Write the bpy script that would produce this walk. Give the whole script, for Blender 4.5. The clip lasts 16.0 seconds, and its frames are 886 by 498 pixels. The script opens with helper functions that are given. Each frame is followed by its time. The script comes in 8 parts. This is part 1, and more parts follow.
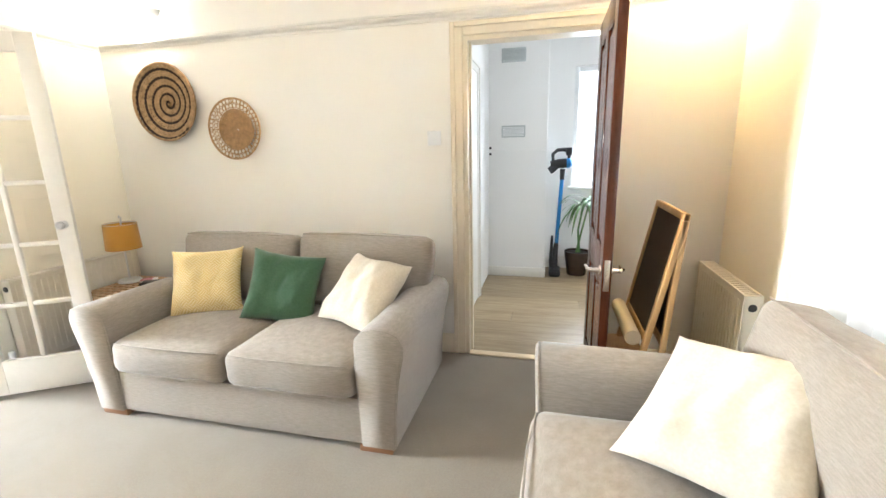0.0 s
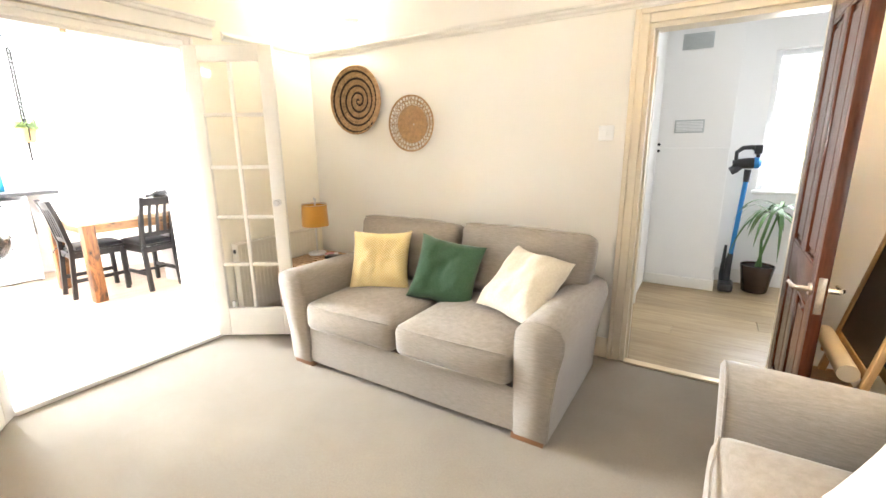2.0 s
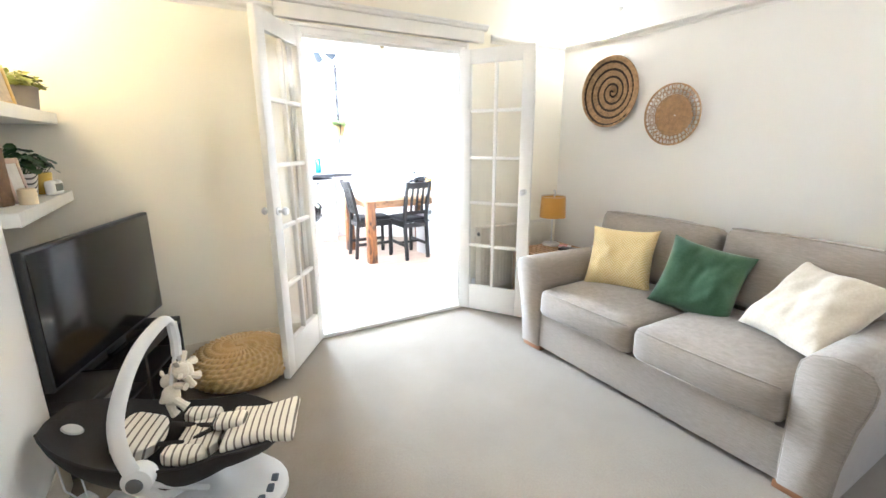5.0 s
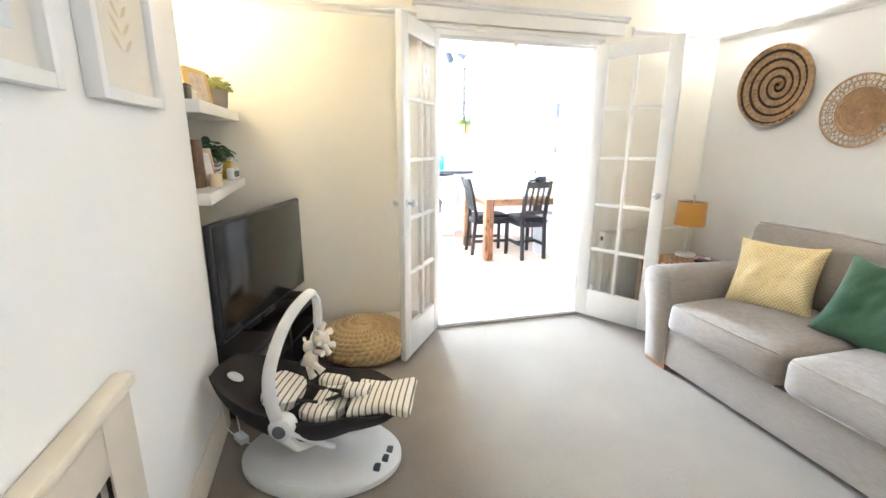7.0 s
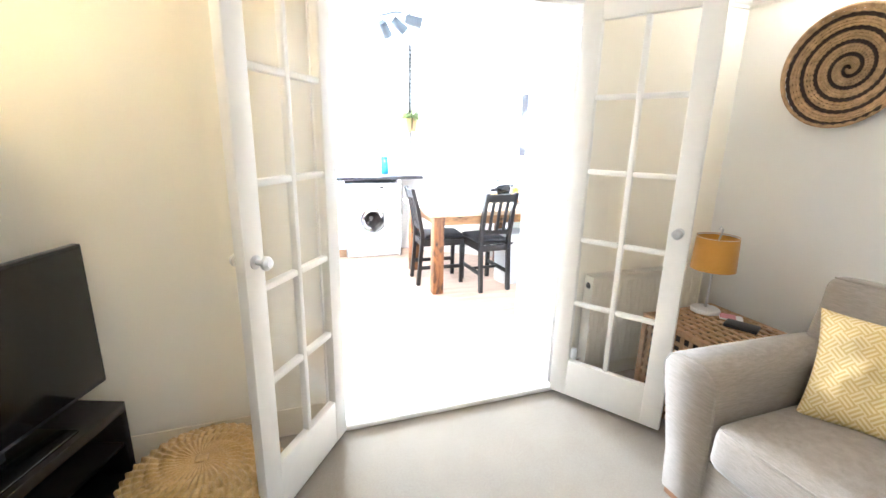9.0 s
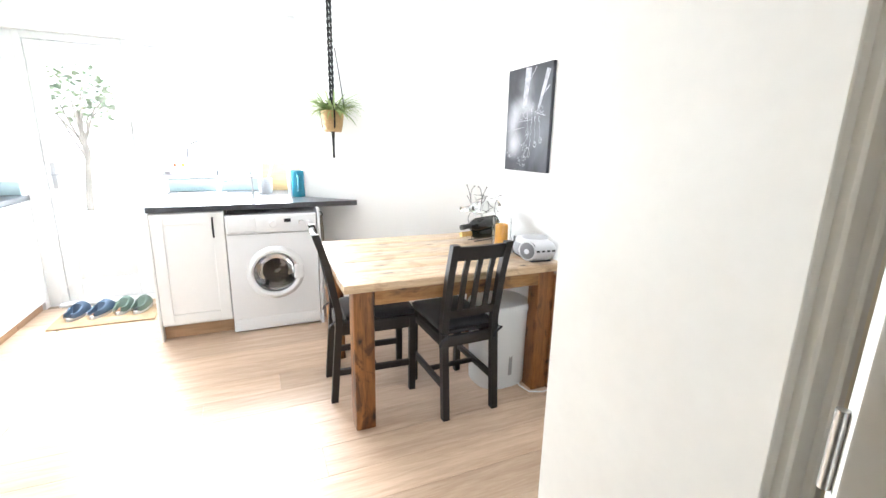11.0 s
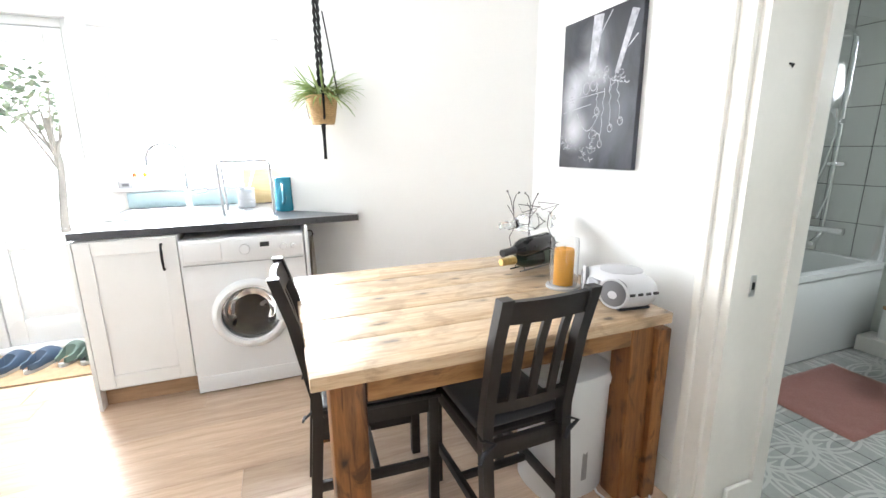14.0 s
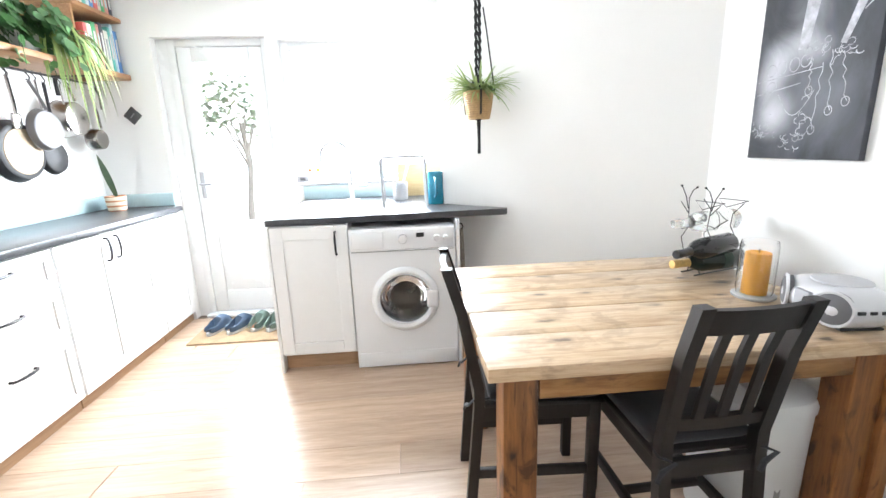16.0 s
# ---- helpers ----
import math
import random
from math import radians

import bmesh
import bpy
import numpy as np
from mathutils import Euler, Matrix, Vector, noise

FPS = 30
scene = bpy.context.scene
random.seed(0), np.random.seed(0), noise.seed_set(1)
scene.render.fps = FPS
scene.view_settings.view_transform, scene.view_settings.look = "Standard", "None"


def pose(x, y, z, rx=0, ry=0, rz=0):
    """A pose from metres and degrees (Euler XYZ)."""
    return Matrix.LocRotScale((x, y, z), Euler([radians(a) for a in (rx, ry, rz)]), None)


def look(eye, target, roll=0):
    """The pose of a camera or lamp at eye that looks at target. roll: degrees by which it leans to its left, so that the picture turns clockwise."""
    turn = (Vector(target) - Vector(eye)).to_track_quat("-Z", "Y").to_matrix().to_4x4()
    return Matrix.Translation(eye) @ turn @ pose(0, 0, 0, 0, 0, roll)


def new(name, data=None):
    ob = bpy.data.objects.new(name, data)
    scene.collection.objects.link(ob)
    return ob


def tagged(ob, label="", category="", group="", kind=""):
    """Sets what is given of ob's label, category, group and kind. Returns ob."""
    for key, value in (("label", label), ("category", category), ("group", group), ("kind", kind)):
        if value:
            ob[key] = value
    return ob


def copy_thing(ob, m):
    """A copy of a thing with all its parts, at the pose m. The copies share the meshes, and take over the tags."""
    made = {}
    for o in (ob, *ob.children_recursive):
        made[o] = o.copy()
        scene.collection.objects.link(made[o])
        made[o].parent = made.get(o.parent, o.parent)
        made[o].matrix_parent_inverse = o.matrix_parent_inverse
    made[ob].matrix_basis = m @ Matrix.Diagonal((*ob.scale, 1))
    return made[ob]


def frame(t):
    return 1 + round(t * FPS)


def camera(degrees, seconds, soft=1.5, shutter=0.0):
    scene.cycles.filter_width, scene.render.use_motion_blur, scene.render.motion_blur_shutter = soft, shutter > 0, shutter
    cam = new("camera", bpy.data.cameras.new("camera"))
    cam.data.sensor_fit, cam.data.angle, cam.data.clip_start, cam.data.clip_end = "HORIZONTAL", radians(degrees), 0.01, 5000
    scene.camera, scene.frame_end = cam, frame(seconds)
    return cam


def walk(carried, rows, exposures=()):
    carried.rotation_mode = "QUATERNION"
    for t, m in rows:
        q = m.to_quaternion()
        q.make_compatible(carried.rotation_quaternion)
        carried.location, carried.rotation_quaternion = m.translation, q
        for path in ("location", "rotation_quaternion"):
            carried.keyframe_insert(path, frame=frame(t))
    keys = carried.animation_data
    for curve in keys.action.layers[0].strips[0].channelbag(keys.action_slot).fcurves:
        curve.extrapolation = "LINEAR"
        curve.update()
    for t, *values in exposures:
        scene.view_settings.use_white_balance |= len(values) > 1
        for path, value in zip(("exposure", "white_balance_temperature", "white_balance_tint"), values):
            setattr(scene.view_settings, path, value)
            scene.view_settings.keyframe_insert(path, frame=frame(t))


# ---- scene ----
cam = camera(91.1, 16.0)
PATH = [
    (0, (-0.031, -0.024, 1.353), (-0.495, 1.868, 0.902), -1.3),
    (0.5, (-0.063, -0.036, 1.351), (-0.687, 1.809, 0.896), -1.2),
    (1, (-0.099, -0.057, 1.347), (-0.858, 1.736, 0.892), -0.9),
    (1.5, (-0.124, -0.086, 1.351), (-1.015, 1.644, 0.891), -0.6),
    (2, (-0.161, -0.117, 1.35), (-1.181, 1.54, 0.888), -0.5),
    (2.5, (-0.193, -0.155, 1.35), (-1.341, 1.415, 0.887), -0.3),
    (3, (-0.218, -0.184, 1.352), (-1.488, 1.289, 0.886), -0.3),
    (3.5, (-0.231, -0.212, 1.347), (-1.617, 1.152, 0.879), -0.1),
    (4, (-0.241, -0.232, 1.344), (-1.736, 1.008, 0.871), -0.2),
    (4.5, (-0.235, -0.247, 1.33), (-1.829, 0.865, 0.861), -0.3),
    (5, (-0.239, -0.283, 1.341), (-1.915, 0.697, 0.862), -0.3),
    (5.2, (-0.235, -0.294, 1.337), (-1.945, 0.626, 0.859), -0.3),
    (7.5, (-0.25, -0.335, 1.323), (-2.132, 0.139, 0.836), 0.9),
    (7.9, (-0.454, -0.227, 1.311), (-2.333, 0.248, 0.816), 1.4),
    (8.2, (-0.647, -0.136, 1.33), (-2.507, 0.404, 0.832), 1.4),
    (8.5, (-0.845, -0.022, 1.337), (-2.681, 0.596, 0.842), 1.3),
    (9, (-1.268, 0.224, 1.37), (-3.089, 0.882, 0.87), 1.2),
    (9.2, (-1.406, 0.303, 1.352), (-3.233, 0.958, 0.869), 1.2),
    (11.3, (-3.117, 1.142, 1.33), (-4.894, 1.934, 0.865), 1.0),
    (11.5, (-3.229, 1.215, 1.323), (-5.004, 2.01, 0.857), 0.8),
    (11.9, (-3.393, 1.309, 1.314), (-5.165, 2.122, 0.866), 0.7),
    (12, (-3.423, 1.325, 1.313), (-5.194, 2.138, 0.863), 0.7),
    (12.5, (-3.575, 1.383, 1.291), (-5.339, 2.214, 0.844), 0.6),
    (13, (-3.662, 1.384, 1.275), (-5.428, 2.215, 0.836), 0.4),
    (13.5, (-3.683, 1.349, 1.275), (-5.462, 2.149, 0.834), 0.1),
    (14, (-3.694, 1.313, 1.277), (-5.517, 2.004, 0.833), -0.6),
    (14.5, (-3.705, 1.28, 1.276), (-5.572, 1.84, 0.83), -1.2),
    (15, (-3.713, 1.244, 1.281), (-5.611, 1.681, 0.83), -1.5),
    (15.5, (-3.725, 1.207, 1.28), (-5.649, 1.51, 0.828), -1.8),
    (16, (-3.737, 1.173, 1.28), (-5.678, 1.32, 0.821), -1.9),
]
walk(cam, [(t, look(eye, target, roll)) for t, eye, target, roll in PATH],
     exposures=[(0, 1.95, 5950, 9), (3.0, 2.1, 6500, 13), (5.0, 1.85, 5400, 10), (9.2, 1.78, 5600, 11), (11.3, -0.15, 6250, 10), (12.5, -0.22, 6300, 10), (14.5, -0.28, 6250, 10), (16, -0.35, 6150, 10)])

# ---- light ----
world = bpy.data.worlds.new("sky")
scene.world = world
world.use_nodes = True
wn = world.node_tree.nodes
sky = wn.new("ShaderNodeTexSky")
sky.sky_type = 'NISHITA'
sky.sun_disc = False
sky.sun_elevation = radians(48)
sky.sun_rotation = radians(200)
wn["Background"].inputs["Strength"].default_value = 0.06
world.node_tree.links.new(sky.outputs["Color"], wn["Background"].inputs["Color"])


def sun_lamp():
    d = bpy.data.lights.new("sun", 'SUN')
    d.energy, d.angle, d.color = 2.0, radians(12), (1.0, 0.95, 0.88)
    ob = new("sun", d)
    ob.matrix_basis = look((0, 0, 8), (2.2, 4.2, 2.5))
    return ob


def area_lamp(name, eye, target, w, h, watts, colour):
    d = bpy.data.lights.new(name, 'AREA')
    d.shape, d.size, d.size_y, d.energy, d.color = 'RECTANGLE', w, h, watts, colour
    ob = new(name, d)
    ob.matrix_basis = look(eye, target)
    return ob


def bulb(name, at, watts, colour, size=0.04):
    d = bpy.data.lights.new(name, 'POINT')
    d.energy, d.color, d.shadow_soft_size = watts, colour, size
    ob = new(name, d)
    ob.location = at
    return ob


sun_lamp()
DAY = (0.93, 0.97, 1.0)
area_lamp("kitchen_window_daylight", (-7.2, 0.86, 1.5), (-6.0, 0.86, 1.1), 1.06, 0.9, 225, DAY)
area_lamp("back_door_daylight", (-7.2, -0.13, 1.25), (-6.0, -0.1, 0.9), 0.5, 1.3, 80, DAY)
area_lamp("living_window_daylight", (0.98, 0.7, 1.45), (0.0, 0.7, 1.1), 1.9, 1.2, 0.35, DAY)
area_lamp("hall_window_daylight", (0.62, 4.98, 1.5), (0.62, 4.0, 1.2), 0.75, 1.1, 9, DAY)
# added to brighten the bathroom: the end wall behind it is closed
area_lamp("bathroom_fill_light", (-4.3, 4.8, 1.75), (-4.6, 3.6, 0.8), 0.5, 0.5, 31, DAY)
# added fill lamp near the room's centre, unseen; it has no fitting
bulb("living_fill_bulb", (-1.1, 0.85, 2.3), 4.2, (1.0, 0.92, 0.80), 0.12)
bulb("sconce_bulb", (-2.73, 2.56, 2.27), 5.5, (1.0, 0.92, 0.80), 0.03)
bulb("sconce_glass", (-2.73, 2.585, 2.185), 2.0, (1.0, 0.92, 0.80), 0.03)
bulb("sconce_bulb_door", (0.62, 2.56, 2.27), 12.0, (1.0, 0.70, 0.34), 0.03)
bulb("sconce_glass_door", (0.62, 2.585, 2.185), 8.5, (1.0, 0.68, 0.30), 0.05)
bulb("sconce_bulb_alcove", (-2.75, -1.06, 2.27), 30.0, (1.0, 0.76, 0.42), 0.03)
bulb("sconce_glass_alcove", (-2.75, -1.085, 2.185), 5.0, (1.0, 0.74, 0.38), 0.08)

# ---- materials ----
def nodes_of(name):
    m = bpy.data.materials.new(name)
    m.use_nodes = True
    return m, m.node_tree.nodes, m.node_tree.links, m.node_tree.nodes["Principled BSDF"]


def coords(n, l, scale=(1, 1, 1), rot=(0, 0, 0), space="Object"):
    tc, mp = n.new("ShaderNodeTexCoord"), n.new("ShaderNodeMapping")
    mp.inputs["Scale"].default_value = scale
    mp.inputs["Rotation"].default_value = [radians(a) for a in rot]
    l.new(tc.outputs[space], mp.inputs["Vector"])
    return mp.outputs["Vector"]


def noise_tex(n, l, vec, scale, detail=4, rough=0.55, distort=0.0):
    t = n.new("ShaderNodeTexNoise")
    t.inputs["Scale"].default_value, t.inputs["Detail"].default_value = scale, detail
    t.inputs["Roughness"].default_value, t.inputs["Distortion"].default_value = rough, distort
    l.new(vec, t.inputs["Vector"])
    return t.outputs["Fac"]


def ramp(n, l, fac, stops):
    r = n.new("ShaderNodeValToRGB")
    e = r.color_ramp.elements
    while len(e) < len(stops):
        e.new(0.5)
    for k, (pos, col) in zip(e, stops):
        k.position, k.color = pos, (*col, 1)
    l.new(fac, r.inputs["Fac"])
    return r.outputs["Color"]


def mixed(n, l, fac, a, b, mode='MIX'):
    m = n.new("ShaderNodeMix")
    m.data_type, m.blend_type = 'RGBA', mode
    for sock, v in ((m.inputs[0], fac), (m.inputs[6], a), (m.inputs[7], b)):
        if isinstance(v, (int, float)):
            sock.default_value = v
        elif isinstance(v, tuple):
            sock.default_value = (*v, 1)
        else:
            l.new(v, sock)
    return m.outputs[2]


def bumped(n, l, p, fac, strength, distance=0.002):
    b = n.new("ShaderNodeBump")
    b.inputs["Strength"].default_value, b.inputs["Distance"].default_value = strength, distance
    l.new(fac, b.inputs["Height"])
    l.new(b.outputs["Normal"], p.inputs["Normal"])


def shade(c, f):
    return tuple(min(1.0, v * f) for v in c)


def surface(name, colour, rough=0.5, metal=0.0, vary=0.08, scale=3.0, grain=60.0, bump=0.1, dist=0.002, spread=0.0, sheen=0.0, coat=0.0, scl=(1, 1, 1)):
    """A plain surface with large stains, fine grain and relief; spread: difference from piece to piece."""
    m, n, l, p = nodes_of(name)
    v = coords(n, l, scl)
    big, fine = noise_tex(n, l, v, scale, 3), noise_tex(n, l, v, grain, 5)
    c1 = ramp(n, l, big, [(0.3, shade(colour, 1 - vary)), (0.7, shade(colour, 1 + vary * 0.6))])
    c2 = mixed(n, l, 0.25, c1, ramp(n, l, fine, [(0.3, shade(colour, 1 - vary)), (0.7, shade(colour, 1 + vary))]))
    if spread:
        info = n.new("ShaderNodeObjectInfo")
        c2 = mixed(n, l, 1.0, c2, ramp(n, l, info.outputs["Random"], [(0, (1 - spread,) * 3), (1, (1, 1, 1))]), 'MULTIPLY')
    l.new(c2, p.inputs["Base Color"])
    rr = n.new("ShaderNodeMapRange")
    rr.inputs[3].default_value, rr.inputs[4].default_value = max(0.02, rough - 0.07), min(1, rough + 0.07)
    l.new(big, rr.inputs[0])
    l.new(rr.outputs[0], p.inputs["Roughness"])
    p.inputs["Metallic"].default_value = metal
    p.inputs["Sheen Weight"].default_value = sheen
    p.inputs["Coat Weight"].default_value = coat
    if bump:
        bumped(n, l, p, fine, bump, dist)
    return m


def wood(name, dark, light, rough=0.5, stretch=(1.2, 14, 14), scale=2.2, knots=0.0, spread=0.25, bump=0.15, random_shift=True, stains=0.0):
    """Timber with the grain along the axis of least stretch."""
    m, n, l, p = nodes_of(name)
    v = coords(n, l, stretch)
    if random_shift:
        info, add = n.new("ShaderNodeObjectInfo"), n.new("ShaderNodeVectorMath")
        comb = n.new("ShaderNodeMath")
        comb.operation, comb.inputs[1].default_value = 'MULTIPLY', 37.0
        l.new(info.outputs["Random"], comb.inputs[0])
        add.operation = 'ADD'
        l.new(v, add.inputs[0])
        l.new(comb.outputs[0], add.inputs[1])
        v = add.outputs[0]
    g = noise_tex(n, l, v, scale, 6, 0.62, 0.6)
    f = noise_tex(n, l, v, scale * 5, 5, 0.6)
    col = ramp(n, l, g, [(0.28, dark), (0.5, tuple((a + b) / 2 for a, b in zip(dark, light))), (0.72, light)])
    col = mixed(n, l, 0.3, col, ramp(n, l, f, [(0.3, dark), (0.7, light)]))
    if knots:
        w = coords(n, l, tuple(11.0 if s > 5 else 5.0 for s in stretch))
        wob, wadd = n.new("ShaderNodeTexNoise"), n.new("ShaderNodeVectorMath")
        wob.inputs["Scale"].default_value = 3.0
        l.new(w, wob.inputs["Vector"])
        wadd.operation, wadd.inputs[2].default_value = 'MULTIPLY_ADD', (0, 0, 0)
        wadd.inputs[1].default_value = (0.35, 0.35, 0.35)
        l.new(wob.outputs["Color"], wadd.inputs[0])
        l.new(w, wadd.inputs[2])
        w = wadd.outputs[0]
        kn = n.new("ShaderNodeTexVoronoi")
        kn.inputs["Scale"].default_value = 1.0
        l.new(w, kn.inputs["Vector"])
        mask = ramp(n, l, kn.outputs["Distance"], [(0.07, (knots,) * 3), (0.13, (knots * 0.5,) * 3), (0.24, (0, 0, 0))])
        col = mixed(n, l, mask, col, shade(dark, 0.28))
    if stains:
        patch = noise_tex(n, l, coords(n, l, tuple(1.0 if q > 5 else 0.55 for q in stretch)), 9.0, 5, 0.6, 1.4)
        col = mixed(n, l, ramp(n, l, patch, [(0.52, (0, 0, 0)), (0.61, (stains,) * 3)]), col, shade(dark, 0.45))
        crack = noise_tex(n, l, v, scale * 2.2, 3, 0.5, 0.3)
        col = mixed(n, l, ramp(n, l, crack, [(0.30, (stains * 0.8,) * 3), (0.36, (0, 0, 0))]), col, shade(dark, 0.5))
    if spread:
        info2 = n.new("ShaderNodeObjectInfo")
        col = mixed(n, l, 1.0, col, ramp(n, l, info2.outputs["Random"], [(0, (1 - spread,) * 3), (1, (1, 1, 1))]), 'MULTIPLY')
    l.new(col, p.inputs["Base Color"])
    p.inputs["Roughness"].default_value = rough
    bumped(n, l, p, f, bump, 0.002)
    return m


def fabric(name, colour, light, scale=420.0, slub=(60, 60, 420), rough=0.95, bump=0.35, amount=0.5):
    """Woven cloth: threads, slubs and faint large variation."""
    m, n, l, p = nodes_of(name)
    v = coords(n, l)
    fine = noise_tex(n, l, v, scale, 2)
    sl = noise_tex(n, l, coords(n, l, slub), 1.0, 3, 0.6)
    big = noise_tex(n, l, v, 2.5, 2)
    c = ramp(n, l, sl, [(0.35, colour), (0.68, light)])
    c = mixed(n, l, amount, c, ramp(n, l, fine, [(0.3, shade(colour, 0.8)), (0.7, light)]))
    c = mixed(n, l, 0.35, c, ramp(n, l, big, [(0.3, shade(colour, 0.86)), (0.7, shade(colour, 1.1))]))
    l.new(c, p.inputs["Base Color"])
    p.inputs["Roughness"].default_value = rough
    p.inputs["Sheen Weight"].default_value = 0.25
    bumped(n, l, p, mixed(n, l, 0.5, fine, sl), bump, 0.0012)
    return m


def striped(name, a, b, per_metre, axis, rough=0.9, edge=(0.22, 0.3)):
    m, n, l, p = nodes_of(name)
    v = coords(n, l)
    w = n.new("ShaderNodeTexWave")
    w.bands_direction, w.inputs["Scale"].default_value, w.inputs["Distortion"].default_value = axis, per_metre, 0.4
    l.new(v, w.inputs["Vector"])
    l.new(ramp(n, l, w.outputs["Fac"], [(edge[0], a), (edge[1], b)]), p.inputs["Base Color"])
    p.inputs["Roughness"].default_value = rough
    bumped(n, l, p, noise_tex(n, l, v, 500, 2), 0.2, 0.001)
    return m


def glass_mat(name, tint=(1, 1, 1), rough=0.0, ior=1.45):
    m, n, l, p = nodes_of(name)
    p.inputs["Base Color"].default_value = (*tint, 1)
    p.inputs["Transmission Weight"].default_value = 1.0
    p.inputs["Roughness"].default_value = rough
    p.inputs["IOR"].default_value = ior
    return m


def thin_glass(name, tint=(1, 1, 1), gloss=0.08):
    """Window pane: clear with a faint mirror."""
    m, n, l, p = nodes_of(name)
    tr, gl, mx, lw = n.new("ShaderNodeBsdfTransparent"), n.new("ShaderNodeBsdfGlossy"), n.new("ShaderNodeMixShader"), n.new("ShaderNodeLayerWeight")
    tr.inputs["Color"].default_value = (*tint, 1)
    gl.inputs["Roughness"].default_value = 0.02
    lw.inputs["Blend"].default_value = 0.5
    pw, ad = n.new("ShaderNodeMath"), n.new("ShaderNodeMath")
    pw.operation, pw.inputs[1].default_value = 'POWER', 4.0
    ad.operation, ad.inputs[1].default_value, ad.inputs[2].default_value = 'MULTIPLY_ADD', 0.5, gloss * 0.4
    l.new(lw.outputs["Facing"], pw.inputs[0])
    l.new(pw.outputs[0], ad.inputs[0])
    l.new(ad.outputs[0], mx.inputs[0])
    l.new(tr.outputs[0], mx.inputs[1])
    l.new(gl.outputs[0], mx.inputs[2])
    l.new(mx.outputs[0], n["Material Output"].inputs["Surface"])
    return m


def glow(name, colour, strength):
    m, n, l, p = nodes_of(name)
    p.inputs["Base Color"].default_value = (*colour, 1)
    p.inputs["Emission Color"].default_value = (*colour, 1)
    p.inputs["Emission Strength"].default_value = strength
    return m


def leafy(name, a, b, rough=0.5):
    m, n, l, p = nodes_of(name)
    geo = n.new("ShaderNodeNewGeometry")
    c = ramp(n, l, geo.outputs["Random Per Island"], [(0, a), (1, b)])
    c = mixed(n, l, 0.35, c, ramp(n, l, noise_tex(n, l, coords(n, l), 25, 3), [(0.3, a), (0.7, b)]))
    l.new(c, p.inputs["Base Color"])
    p.inputs["Roughness"].default_value = rough
    p.inputs["Subsurface Weight"].default_value = 0.05
    return m


def cloth_sheer(name, colour):
    m, n, l, p = nodes_of(name)
    p.inputs["Base Color"].default_value = (*colour, 1)
    p.inputs["Roughness"].default_value = 0.9
    tl, mx = n.new("ShaderNodeBsdfTranslucent"), n.new("ShaderNodeMixShader")
    tl.inputs["Color"].default_value = (*colour, 1)
    mx.inputs[0].default_value = 0.5
    l.new(p.outputs[0], mx.inputs[1])
    l.new(tl.outputs[0], mx.inputs[2])
    l.new(mx.outputs[0], n["Material Output"].inputs["Surface"])
    bumped(n, l, p, noise_tex(n, l, coords(n, l), 300, 2), 0.2, 0.001)
    return m


PAINT = surface("cream_wall_paint", (0.87, 0.845, 0.79), 0.75, vary=0.03, scale=1.2, grain=140, bump=0.06, dist=0.001)
# yellower than PAINT: the warm lamplight on these walls is put into the colour
PAINT_LAMP = surface("cream_wall_paint_lamp_tint", (0.88, 0.83, 0.70), 0.75, vary=0.03, scale=1.2, grain=140, bump=0.06, dist=0.001)
PAINT_W = surface("white_wall_paint", (0.86, 0.855, 0.84), 0.7, vary=0.025, scale=1.3, grain=150, bump=0.05, dist=0.001)
PAINT_G = surface("grey_green_wall_paint", (0.55, 0.59, 0.54), 0.6, vary=0.03, scale=1.3, grain=150, bump=0.05, dist=0.001)
CEIL = surface("ceiling_paint", (0.84, 0.83, 0.81), 0.85, vary=0.02, scale=1.0, grain=120, bump=0.05, dist=0.001)
GLOSS = surface("white_gloss_paint", (0.80, 0.78, 0.73), 0.32, vary=0.04, scale=5, grain=40, bump=0.06, dist=0.001)
CREAM = surface("cream_gloss_paint", (0.78, 0.70, 0.55), 0.35, vary=0.05, scale=5, grain=40, bump=0.06, dist=0.001)
UPVC = surface("white_upvc", (0.83, 0.84, 0.84), 0.28, vary=0.02, grain=30, bump=0.02)
UNIT = surface("white_unit_foil", (0.80, 0.80, 0.79), 0.35, vary=0.02, scale=4, grain=50, bump=0.03)


# ---- shapes ----
def finish(name, bm, mat, smooth=True, angle=38):
    me = bpy.data.meshes.new(name)
    bmesh.ops.recalc_face_normals(bm, faces=bm.faces[:])
    bm.to_mesh(me)
    bm.free()
    me.materials.append(mat)
    if smooth:
        me.shade_smooth()
        me.set_sharp_from_angle(angle=radians(angle))
    return me


def part(name, bm, mat, parent=None, label="", m=None, smooth=True, angle=38):
    ob = new(name, finish(name, bm, mat, smooth, angle))
    if parent is not None:
        ob.parent = parent
    if m is not None:
        ob.matrix_basis = m
    if label:
        ob["label"] = label
    return ob


def piece(name, mesh, parent, m):
    ob = new(name, mesh)
    ob.parent = parent
    ob.matrix_basis = m
    return ob


def thing(name, m, label, category, group=""):
    ob = new(name)
    ob.empty_display_size = 0.1
    ob.matrix_basis = m
    return tagged(ob, label, category, group)


def structure(name, bm, mat, label="", smooth=True):
    ob = part(name, bm, mat, None, label, smooth=smooth)
    return tagged(ob, kind="structure")


